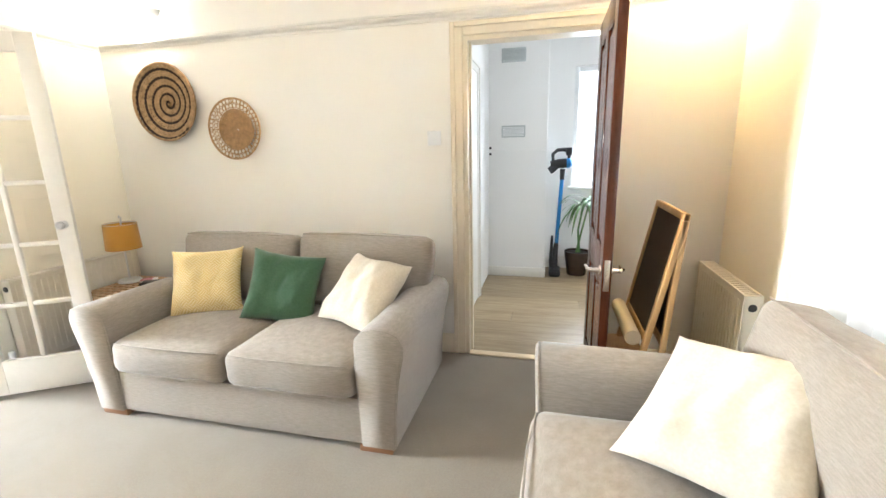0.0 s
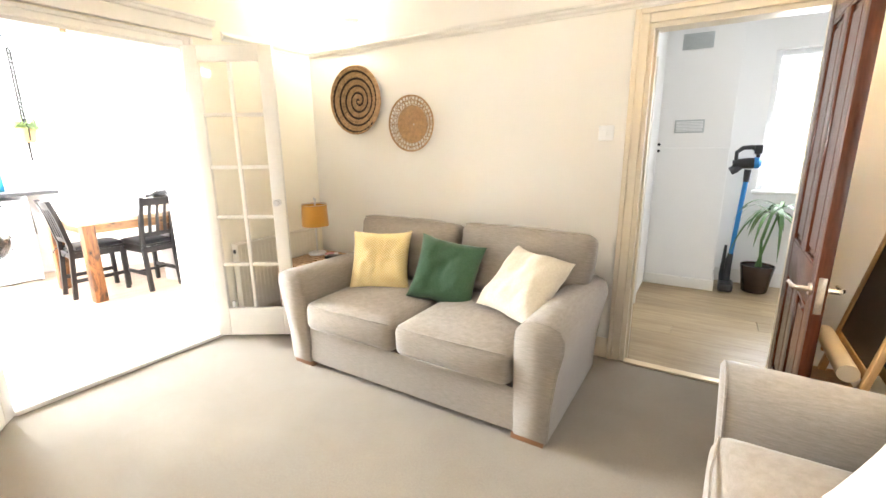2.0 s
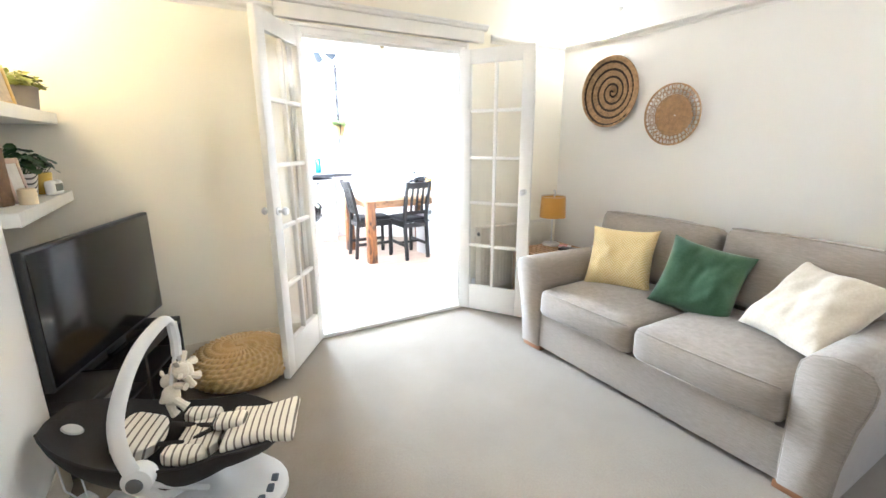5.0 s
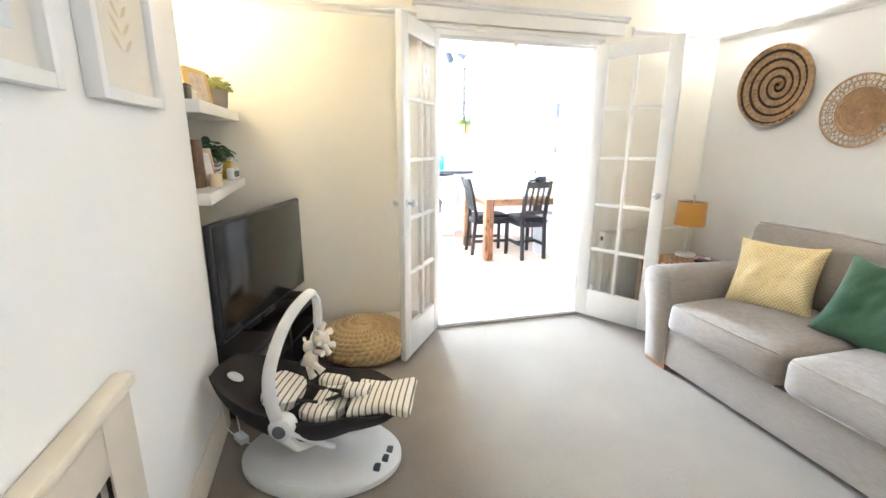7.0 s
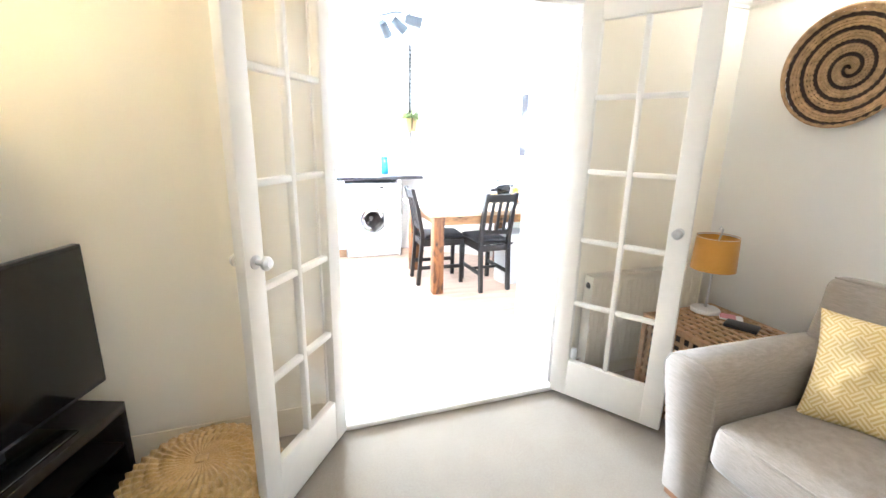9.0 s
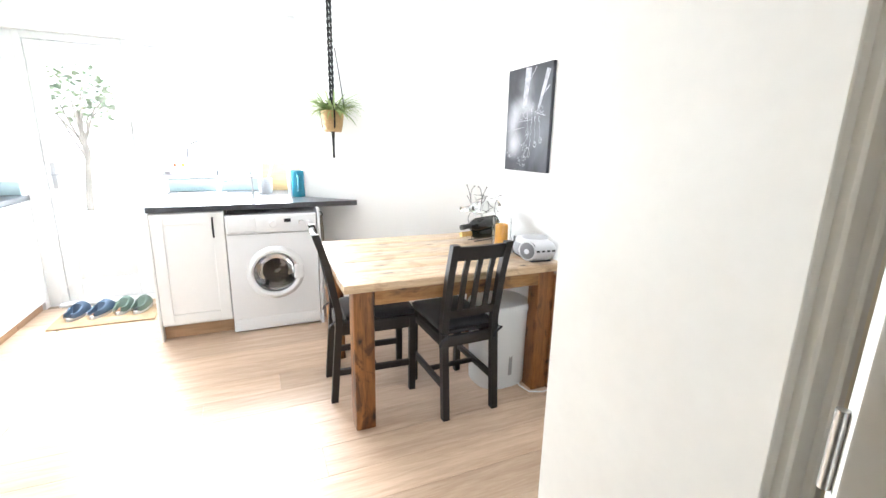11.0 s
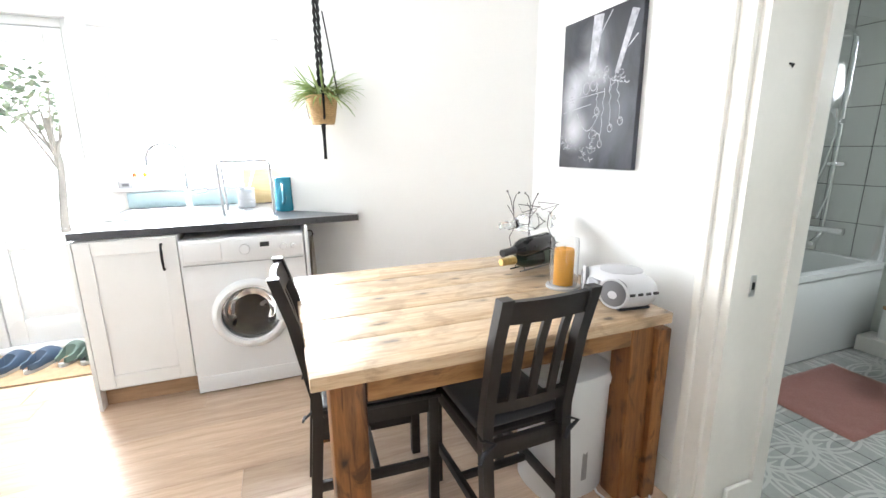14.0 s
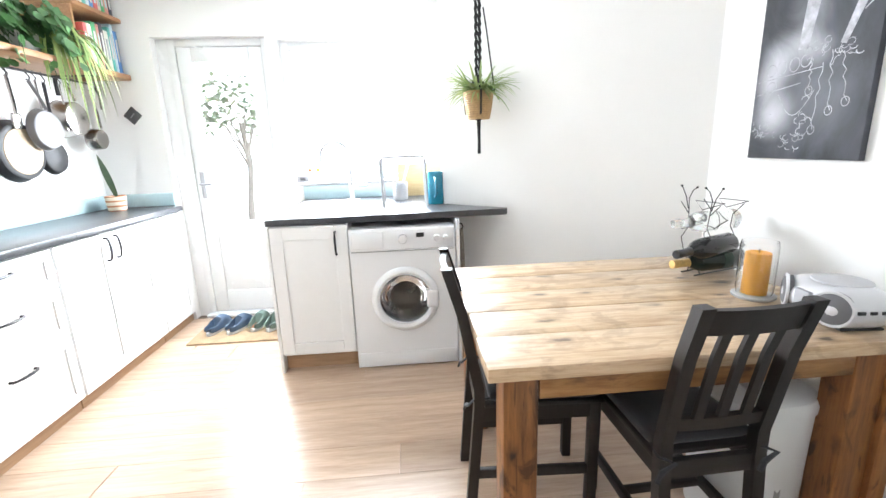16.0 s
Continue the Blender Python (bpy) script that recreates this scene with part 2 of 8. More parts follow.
def box(bm, x0, y0, z0, x1, y1, z1, bev=0.0, seg=2, m=None):
    x0, x1, y0, y1, z0, z1 = min(x0, x1), max(x0, x1), min(y0, y1), max(y0, y1), min(z0, z1), max(z0, z1)
    vs = [bm.verts.new((x, y, z)) for z in (z0, z1) for y in (y0, y1) for x in (x0, x1)]
    fs = [bm.faces.new([vs[i] for i in q]) for q in ((0, 2, 3, 1), (4, 5, 7, 6), (0, 1, 5, 4), (2, 6, 7, 3), (0, 4, 6, 2), (1, 3, 7, 5))]
    out = vs
    if bev:
        es = list({e for f in fs for e in f.edges})
        r = bmesh.ops.bevel(bm, geom=es, offset=min(bev, 0.49 * min(x1 - x0, y1 - y0, z1 - z0)), segments=seg, profile=0.5, affect='EDGES')
        out = list({v for f in r["faces"] for v in f.verts} | {v for v in vs if v.is_valid})
    if m is not None:
        bmesh.ops.transform(bm, matrix=m, verts=out)
    return bm


def nb():
    return bmesh.new()


def bx(*a, **k):
    return box(nb(), *a, **k)


def lathe(bm, prof, n=28, at=(0, 0, 0), m=None):
    rings = []
    for r, z in prof:
        if r < 1e-5:
            rings.append([bm.verts.new((at[0], at[1], at[2] + z))])
        else:
            rings.append([bm.verts.new((at[0] + r * math.cos(2 * math.pi * i / n), at[1] + r * math.sin(2 * math.pi * i / n), at[2] + z)) for i in range(n)])
    for a, b in zip(rings, rings[1:]):
        for i in range(n):
            j = (i + 1) % n
            if len(a) == 1 and len(b) > 1:
                bm.faces.new((a[0], b[i], b[j]))
            elif len(b) == 1 and len(a) > 1:
                bm.faces.new((a[i], b[0], a[j]))
            elif len(a) > 1:
                bm.faces.new((a[i], b[i], b[j], a[j]))
    if m is not None:
        bmesh.ops.transform(bm, matrix=m, verts=[v for r in rings for v in r])
    return bm


def sweep(bm, pts, r, n=8, closed=False, flat=1.0, cap=True):
    pts = [Vector(p) for p in pts]
    k = len(pts)
    rs = r if isinstance(r, (list, tuple)) else [r] * k
    up, rings = None, []
    for i, p in enumerate(pts):
        a = pts[(i - 1) % k] if closed else pts[max(i - 1, 0)]
        b = pts[(i + 1) % k] if closed else pts[min(i + 1, k - 1)]
        d = (b - a).normalized()
        if up is None:
            up = Vector((0, 0, 1)) if abs(d.z) < 0.9 else Vector((1, 0, 0))
        side = d.cross(up)
        side = side.normalized() if side.length > 1e-6 else Vector((1, 0, 0))
        up = side.cross(d).normalized()
        rings.append([bm.verts.new(p + side * (rs[i] * math.cos(2 * math.pi * j / n)) + up * (rs[i] * flat * math.sin(2 * math.pi * j / n))) for j in range(n)])
    last = k if closed else k - 1
    for i in range(last):
        a, b = rings[i], rings[(i + 1) % k]
        for j in range(n):
            bm.faces.new((a[j], a[(j + 1) % n], b[(j + 1) % n], b[j]))
    if cap and not closed:
        bm.faces.new(rings[0][::-1])
        bm.faces.new(rings[-1])
    return bm


def arc(c, r, a0, a1, n, plane="xz", sy=1.0):
    out = []
    for i in range(n + 1):
        a = radians(a0 + (a1 - a0) * i / n)
        u, v = r * math.cos(a), r * sy * math.sin(a)
        out.append({"xz": (c[0] + u, c[1], c[2] + v), "yz": (c[0], c[1] + u, c[2] + v), "xy": (c[0] + u, c[1] + v, c[2])}[plane])
    return out


def soft(bm, cx, cy, cz, hx, hy, hz, r, puff=(0, 0, 0), n=10, wob=0.0, seed=0):
    """A rounded, puffed block: centre, half sizes, corner radius."""
    r = min(r, hx, hy, hz)
    h = (hx, hy, hz)
    seen = {}

    def vert(u):
        key = tuple(round(c, 5) for c in u)
        if key in seen:
            return seen[key]
        p = Vector([u[i] * h[i] for i in range(3)])
        q = Vector([max(-(h[i] - r), min(h[i] - r, p[i])) for i in range(3)])
        d = p - q
        p = q + (d.normalized() * r if d.length > 1e-9 else d)
        for i in range(3):
            j, k = (i + 1) % 3, (i + 2) % 3
            w = (1 - min(1, abs(p[j]) / h[j]) ** 2) * (1 - min(1, abs(p[k]) / h[k]) ** 2)
            p[i] += puff[i] * w * (p[i] / h[i])
        if wob:
            p += p.normalized() * wob * noise.noise(Vector((p.x * 5 + seed, p.y * 5, p.z * 5 + seed * 3)))
        seen[key] = bm.verts.new(p + Vector((cx, cy, cz)))
        return seen[key]

    def step(i):
        t = -1 + 2 * i / n
        return math.copysign(abs(t) ** 0.75, t) if t else 0.0
    for axis in range(3):
        for s in (-1, 1):
            for i in range(n):
                for j in range(n):
                    quad = []
                    for a, b in ((i, j), (i + 1, j), (i + 1, j + 1), (i, j + 1)):
                        u = [0, 0, 0]
                        u[axis], u[(axis + 1) % 3], u[(axis + 2) % 3] = s, step(a), step(b)
                        quad.append(vert(u))
                    bm.faces.new(quad if s > 0 else quad[::-1])
    return bm


def pillow_mesh(w, h, t, seed, n=20):
    """A square scatter cushion lying in x and z, with pinched corners, folds and a seam."""
    bm = nb()
    grid = {}
    for side in (-1, 1):
        for i in range(n + 1):
            for j in range(n + 1):
                u, v = -1 + 2 * i / n, -1 + 2 * j / n
                edge = i in (0, n) or j in (0, n)
                if edge and side == 1:
                    grid[side, i, j] = grid[-1, i, j]
                    continue
                x = u * w / 2 * (1 - 0.10 * (1 - v * v) * abs(u))
                z = v * h / 2 * (1 - 0.10 * (1 - u * u) * abs(v))
                k = max(0.0, (1 - u ** 4) * (1 - v ** 4)) ** 0.55
                f = noise.noise(Vector((u * 1.6 + seed, v * 1.6, side * 2.0 + seed)))
                g = noise.noise(Vector((u * 4.5 + seed, v * 3.0 - u * 2, side + seed * 2)))
                r = 1 - abs(noise.noise(Vector((u * 2.2 + v * 1.3 + seed * 3, (v - u) * 0.9, seed))))
                y = side * t / 2 * k * (1 + 0.35 * f) + 0.011 * g * k - side * 0.004 * k * max(0.0, r - 0.75) / 0.25 * (0.6 - 0.4 * v)
                z += 0.012 * f * (1 if edge else 0.4)
                grid[side, i, j] = bm.verts.new((x, y, z))
    for side in (-1, 1):
        for i in range(n):
            for j in range(n):
                q = [grid[side, a, b] for a, b in ((i, j), (i + 1, j), (i + 1, j + 1), (i, j + 1))]
                try:
                    bm.faces.new(q if side < 0 else q[::-1])
                except ValueError:
                    pass
    return bm


def blade(bm, base, ang, length, width, rise, droop, segs=6, fold=0.15):
    """A leaf from its base, out at the angle, rising and then drooping."""
    d = Vector((math.cos(ang), math.sin(ang), 0))
    s = Vector((-math.sin(ang), math.cos(ang), 0))
    rows = []
    for i in range(segs + 1):
        t = i / segs
        p = Vector(base) + d * (length * t * (1 - 0.25 * droop * t)) + Vector((0, 0, length * (rise * t - droop * t * t)))
        wd = width * (math.sin(math.pi * min(1, 0.12 + 0.88 * t)) ** 0.8) * 0.5 + 0.0006
        rows.append((bm.verts.new(p - s * wd + Vector((0, 0, wd * fold))), bm.verts.new(p), bm.verts.new(p + s * wd + Vector((0, 0, wd * fold)))))
    for a, b in zip(rows, rows[1:]):
        bm.faces.new((a[0], a[1], b[1], b[0]))
        bm.faces.new((a[1], a[2], b[2], b[1]))
    return bm


def disc_leaf(bm, at, d, size, n=8, ratio=0.75):
    """A broad leaf: a pointed oval facing d."""
    d = Vector(d).normalized()
    u = d.orthogonal().normalized()
    u.rotate(Matrix.Rotation(random.uniform(0, 6.28), 3, d))
    v = d.cross(u)
    c = bm.verts.new(Vector(at) - d * size * 0.12)
    ring = []
    for i in range(n):
        a = 2 * math.pi * i / n
        rr = size * (1.25 if i == 0 else 1.0)
        ring.append(bm.verts.new(Vector(at) + u * rr * math.cos(a) + v * rr * ratio * math.sin(a) + d * size * 0.1 * math.cos(2 * a)))
    for i in range(n):
        bm.faces.new((c, ring[i], ring[(i + 1) % n]))
    return bm


def wall_open(name, axis, at, thick, a0, a1, z0, z1, holes, mat, label=""):
    """A wall along an axis with rectangular openings (a0, a1, z0, z1) cut through it."""
    bm = nb()
    cuts_a = sorted({a0, a1, *(h[0] for h in holes), *(h[1] for h in holes)})
    cuts_z = sorted({z0, z1, *(h[2] for h in holes), *(h[3] for h in holes)})
    cuts_a = [c for c in cuts_a if a0 <= c <= a1]
    cuts_z = [c for c in cuts_z if z0 <= c <= z1]
    solid = {}
    for i in range(len(cuts_a) - 1):
        for j in range(len(cuts_z) - 1):
            ca, cz = (cuts_a[i] + cuts_a[i + 1]) / 2, (cuts_z[j] + cuts_z[j + 1]) / 2
            solid[i, j] = not any(h[0] < ca < h[1] and h[2] < cz < h[3] for h in holes)
    vs = {}

    def v(a, d, z):
        k = (round(a, 5), round(d, 5), round(z, 5))
        if k not in vs:
            vs[k] = bm.verts.new((a, d, z) if axis == "x" else (d, a, z))
        return vs[k]
    d0, d1 = at, at + thick
    for (i, j), s in solid.items():
        if not s:
            continue
        A, B, C, D = cuts_a[i], cuts_a[i + 1], cuts_z[j], cuts_z[j + 1]
        for d in (d0, d1):
            bm.faces.new((v(A, d, C), v(B, d, C), v(B, d, D), v(A, d, D)))
        for (di, dj), q in (((-1, 0), ((A, C), (A, D))), ((1, 0), ((B, C), (B, D))), ((0, -1), ((A, C), (B, C))), ((0, 1), ((A, D), (B, D)))):
            if not solid.get((i + di, j + dj), False):
                (p, r), (s2, t) = q
                bm.faces.new((v(p, d0, r), v(s2, d0, t), v(s2, d1, t), v(p, d1, r)))
    return structure(name, bm, mat, label, smooth=False)


def moulding(bm, axis, at, side, a0, a1, z, prof):
    """A run of moulding along a wall: prof is (out, up) pairs from the wall."""
    pts = [(0, prof[0][1])] + prof + [(0, prof[-1][1])]
    ends = []
    for a in (a0, a1):
        ends.append([bm.verts.new(((a, at + side * o, z + u) if axis == "x" else (at + side * o, a, z + u))) for o, u in pts])
    k = len(pts)
    for i in range(k):
        j = (i + 1) % k
        bm.faces.new((ends[0][i], ends[0][j], ends[1][j], ends[1][i]))
    bm.faces.new(ends[0])
    bm.faces.new(ends[1][::-1])
    return bm


SKIRT = [(0.018, 0.0), (0.018, 0.085), (0.014, 0.095), (0.014, 0.105), (0.008, 0.12), (0.006, 0.13)]
RAIL = [(0.008, -0.03), (0.012, -0.015), (0.03, -0.004), (0.034, 0.008), (0.02, 0.016), (0.016, 0.03)]
CASING = 0.075


def casing(name, axis, at, side, a0, a1, top, mat, width=CASING):
    """Architrave on three sides of an opening, with a raised outer bead."""
    bm = nb()

    def bar(p0, p1, q0, q1, out):
        lo, hi = at, at + side * out
        if axis == "x":
            box(bm, p0, lo, q0, p1, hi, q1, 0.004, 1)
        else:
            box(bm, lo, p0, q0, hi, p1, q1, 0.004, 1)
    w = width
    for out, ins, wd in ((0.018, 0.0, w), (0.03, w * 0.62, w * 0.38)):
        bar(a0 - ins - wd, a0 - ins, 0, top + ins + wd, out)
        bar(a1 + ins, a1 + ins + wd, 0, top + ins + wd, out)
        bar(a0 - ins, a1 + ins, top + ins, top + ins + wd, out)
    return structure(name, bm, mat)


# ---- the plan ----
LX0, LX1, LY1 = -3.17, 0.92, 2.65          # living room: garden-side wall, window wall, sofa wall
LYB, CHY, CHX0, CHX1, LZ = -1.15, -0.85, -2.28, -0.45, 2.5
KX0, KX1, KY0, KY1, KZ = -7.15, -3.58, -1.05, 2.60, 2.38
NX, NY = -5.72, 1.45                       # end of the slanting wall; end of the window wall
OBX, OBY = -6.56, 1.40                     # where the slanting wall begins
FY0, FY1, FZ = 0.395, 1.585, 1.985         # french door opening
DX0, DX1, DZ = -0.54, 0.235, 1.98          # hall door opening
BX0, BX1, BZ = -4.60, -3.84, 2.0
BWT = 0.29                                 # thickness of the wall to the bathroom
HX0, HX1, HY1, HZ = -0.645, 1.25, 4.95, 2.55
TX0, TX1, TY1, TZ = -5.82, -3.62, 4.86, 2.25

# carpet: one sheet with a fine pile
m_, n_, l_, p_ = nodes_of("beige_carpet")
v_ = coords(n_, l_)
pile, tuft, wear = noise_tex(n_, l_, v_, 700, 2), noise_tex(n_, l_, v_, 110, 4), noise_tex(n_, l_, v_, 2.2, 4)
c_ = ramp(n_, l_, tuft, [(0.3, (0.195, 0.162, 0.118)), (0.7, (0.282, 0.238, 0.178))])
c_ = mixed(n_, l_, 0.45, c_, ramp(n_, l_, wear, [(0.3, (0.19, 0.157, 0.115)), (0.7, (0.305, 0.258, 0.195))]))
l_.new(c_, p_.inputs["Base Color"])
p_.inputs["Roughness"].default_value = 0.98
p_.inputs["Sheen Weight"].default_value = 0.3
bumped(n_, l_, p_, mixed(n_, l_, 0.5, pile, tuft), 0.6, 0.004)
CARPET = m_

structure("carpet_floor", bx(LX0, LYB, -0.05, LX1, LY1, 0.0), CARPET, "beige cut-pile carpet, slightly worn")
structure("ceiling", bx(LX0 - 0.4, LYB - 0.1, LZ, LX1 + 0.2, LY1, LZ + 0.1), CEIL)
wall_open("wall_sofa", "x", LY1, 0.12, LX0 - 0.41, LX1 + 0.15, 0, LZ + 0.1, [(DX0, DX1, -1, DZ)], PAINT, "cream painted wall with a picture rail")
wall_open("wall_french", "y", KX1, LX0 - KX1, LYB, LY1, 0, LZ, [(FY0, FY1, -1, FZ)], PAINT_LAMP, "cream painted wall round the french doors, lamplight tint in its colour")
wall_open("wall_window", "y", LX1, 0.15, LYB, LY1 + 0.12, 0, LZ + 0.1, [(-0.3, 1.75, 0.8, 2.1)], PAINT_LAMP)
wall_open("wall_back", "x", LYB - 0.12, 0.12, KX1, LX1 + 0.15, 0, LZ + 0.1, [], PAINT)
structure("chimney_breast", bx(CHX0, LYB, 0, CHX1, CHY, LZ, 0.006, 1), PAINT, "pale painted chimney breast")

bm = nb()
moulding(bm, "x", LY1, -1, LX0, DX0 - CASING, 0, SKIRT)
moulding(bm, "x", LY1, -1, DX1 + CASING, LX1, 0, SKIRT)
moulding(bm, "y", LX0, 1, LYB, FY0 - 0.07, 0, SKIRT)
moulding(bm, "y", LX0, 1, FY1 + 0.07, LY1, 0, SKIRT)
moulding(bm, "x", CHY, 1, CHX0, -1.37, 0, SKIRT)
moulding(bm, "y", CHX0, -1, LYB, CHY, 0, SKIRT)
moulding(bm, "x", LYB, 1, LX0, CHX0, 0, SKIRT)
structure("baseboard", bm, CREAM)
bm = nb()
moulding(bm, "x", LY1, -1, LX0, LX1, 2.10, RAIL)
moulding(bm, "y", LX0, 1, LYB, FY0 - 0.1, 2.10, RAIL)
moulding(bm, "y", LX0, 1, FY1 + 0.28, LY1, 2.10, RAIL)
moulding(bm, "y", LX1, -1, LYB, LY1, 2.10, RAIL)
structure("picture_rail", bm, GLOSS)
casing("trim_hall_door", "x", LY1, -1, DX0, DX1, DZ, CREAM)
casing("trim_french", "y", LX0, 1, FY0, FY1, FZ, GLOSS, 0.06)
bm = nb()
box(bm, LX0, FY0 - 0.12, FZ + 0.075, LX0 + 0.03, FY1 + 0.2, FZ + 0.16, 0.004, 1)
moulding(bm, "y", LX0, 1, FY0 - 0.14, FY1 + 0.22, FZ + 0.18, [(0.03, -0.02), (0.045, -0.012), (0.05, 0.0), (0.062, 0.006), (0.062, 0.016)])
structure("trim_french_head", bm, GLOSS)
# door lining and threshold of the hall door
bm = nb()
box(bm, DX0, LY1 - 0.005, 0, DX0 + 0.025, LY1 + 0.125, DZ)
box(bm, DX1 - 0.012, LY1 - 0.005, 0, DX1, LY1 + 0.125, DZ)
box(bm, DX0 + 0.025, LY1 - 0.005, DZ - 0.025, DX1 - 0.012, LY1 + 0.125, DZ)
box(bm, DX0 + 0.025, LY1 + 0.05, 0, DX0 + 0.038, LY1 + 0.09, DZ - 0.025)
structure("trim_hall_lining", bm, CREAM)
structure("threshold_hall", bx(DX0 + 0.025, LY1 - 0.03, 0, DX1 - 0.012, LY1 + 0.03, 0.012, 0.005), surface("brass_strip", (0.75, 0.62, 0.42), 0.4, 0.3))
# french door lining, white reveals, threshold
bm = nb()
box(bm, KX1 - 0.004, FY0 - 0.002, 0, LX0 + 0.004, FY0 + 0.02, FZ, 0.002, 1)
box(bm, KX1 - 0.004, FY1 - 0.02, 0, LX0 + 0.004, FY1 + 0.002, FZ, 0.002, 1)
box(bm, KX1 - 0.004, FY0 + 0.02, FZ - 0.02, LX0 + 0.004, FY1 - 0.02, FZ + 0.002, 0.002, 1)
structure("trim_french_lining", bm, GLOSS)
structure("threshold_french", bx(LX0 - 0.03, FY0 + 0.02, 0, LX0 + 0.075, FY1 - 0.02, 0.028, 0.01), GLOSS, "white painted wooden threshold")
structure("ball_catch", lathe(nb(), [(0, -0.02), (0.014, -0.015), (0.014, 0)], 12, (LX0 + 0.0, 0.965, FZ - 0.02)), surface("catch_brass", (0.5, 0.42, 0.3), 0.3, 0.9))

# ---- kitchen shell ----
structure("ceiling_kitchen", bx(KX0 - 0.2, KY0 - 0.1, KZ, KX1, KY1, KZ + 0.1), CEIL)
structure("subfloor_kitchen", bx(KX0 - 0.1, KY0, -0.08, LX0 - 0.03, KY1, -0.012), surface("screed", (0.25, 0.2, 0.15), 0.9))
wall_open("wall_kitchen_garden", "y", KX0 - 0.25, 0.25, KY0 - 0.1, NY, 0, KZ + 0.1, [(-0.56, 0.22, -1, 2.08), (0.30, 1.43, 1.03, 2.05)], PAINT_W)
bm = nb()
plan = [(KX0 - 0.25, NY), (KX0, NY), (OBX, OBY), (NX, KY1), (NX, KY1 + BWT), (KX0 - 0.25, KY1 + BWT)]
low, high = [[bm.verts.new((x, y, z)) for x, y in plan] for z in (0, KZ + 0.1)]
bm.faces.new(low[::-1]), bm.faces.new(high)
for i in range(len(plan)):
    j = (i + 1) % len(plan)
    bm.faces.new((low[i], low[j], high[j], high[i]))
structure("wall_kitchen_slant", bm, PAINT_W, "plain white wall slanting beside the window", smooth=False)
wall_open("wall_kitchen_poster", "x", KY1, BWT, NX, KX1, 0, KZ + 0.1, [(BX0, BX1, -1, BZ)], PAINT_W, "plain white painted kitchen wall")
wall_open("wall_kitchen_units", "x", KY0 - 0.1, 0.1, KX0 - 0.25, KX1 + 0.01, 0, KZ + 0.1, [], PAINT_W)
wall_open("wall_kitchen_house", "y", KX1 - 0.008, 0.012, KY0, KY1, 0, KZ, [(FY0, FY1, -1, FZ)], PAINT_W)
bm = nb()
moulding(bm, "x", KY1, -1, NX, BX0 - CASING, 0, SKIRT)
moulding(bm, "x", KY1, -1, BX1 + CASING, KX1 - 0.01, 0, SKIRT)
moulding(bm, "y", KX1 - 0.008, -1, FY1, KY1, 0, SKIRT)
structure("baseboard_kitchen", bm, GLOSS)
slant = math.atan2(KY1 - OBY, NX - OBX)
ob = structure("baseboard_slant", moulding(nb(), "x", 0, -1, 0.45, math.hypot(NX - OBX, KY1 - OBY) - 0.02, 0, SKIRT), GLOSS)
ob.matrix_basis = pose(OBX, OBY, 0, 0, 0, math.degrees(slant))
casing("trim_bath_door", "x", KY1, -1, BX0, BX1, BZ, GLOSS, 0.085)
bm = nb()
box(bm, BX0 - 0.003, KY1 - 0.004, 0, BX0 + 0.028, KY1 + BWT + 0.006, BZ)
box(bm, BX1 - 0.028, KY1 - 0.004, 0, BX1 + 0.003, KY1 + BWT + 0.006, BZ)
box(bm, BX0 + 0.028, KY1 - 0.004, BZ - 0.028, BX1 - 0.028, KY1 + BWT + 0.006, BZ)
box(bm, BX0 + 0.028, KY1 + BWT - 0.06, 0, BX0 + 0.04, KY1 + BWT + 0.006, BZ - 0.028)
box(bm, BX0 + 0.028, KY1 + 0.10, 0, BX0 + 0.042, KY1 + BWT - 0.06, 0.10, 0.004, 1)
structure("trim_bath_lining", bm, GLOSS)
CHROME = surface("chrome", (0.85, 0.85, 0.86), 0.12, 1.0, vary=0.02, bump=0)
STEEL = surface("brushed_steel", (0.66, 0.66, 0.66), 0.32, 1.0, vary=0.05, grain=200, bump=0.03)
BLACK = surface("black_plastic", (0.018, 0.018, 0.02), 0.35, vary=0.1, bump=0.05)
BLACKM = surface("black_metal", (0.02, 0.02, 0.022), 0.4, 0.4, vary=0.1, bump=0.05)
sp = thing("strike_plate", pose(BX0 + 0.029, KY1 + 0.086, 0.85), "small steel strike plate on the door lining", "strike plate")
part("plate", bx(0, -0.012, -0.035, 0.003, 0.012, 0.035, 0.001), STEEL, sp)
part("slot", bx(0.0025, -0.006, -0.012, 0.0036, 0.006, 0.012), BLACK, sp)
hk = thing("door_hook", pose(BX0 + 0.028, KY1 + 0.10, 1.50), "small black hook on the white door lining", "hook")
part("hook", sweep(nb(), [(0, 0, 0.006), (0.006, 0, 0.004), (0.009, 0, -0.004), (0.012, 0, 0.004)], 0.0032), BLACKM, hk)

# ---- bathroom shell ----
structure("subfloor_bathroom", bx(TX0, KY1 + 0.0, -0.08, TX1, TY1, -0.010), surface("grout_grey", (0.33, 0.34, 0.33), 0.9))
structure("ceiling_bathroom", bx(TX0 - 0.1, KY1 + BWT, TZ, TX1 + 0.1, TY1 + 0.1, TZ + 0.1), CEIL)
structure("wall_bath_side", bx(TX0 - 0.1, KY1 + BWT, 0, TX0, TY1 + 0.1, TZ), PAINT_G)
structure("wall_bath_end", bx(TX0, TY1, 0, TX1 + 0.1, TY1 + 0.1, TZ), PAINT_G)
structure("wall_bath_far", bx(TX1, KY1 + BWT, 0, TX1 + 0.1, TY1, TZ), PAINT_G)
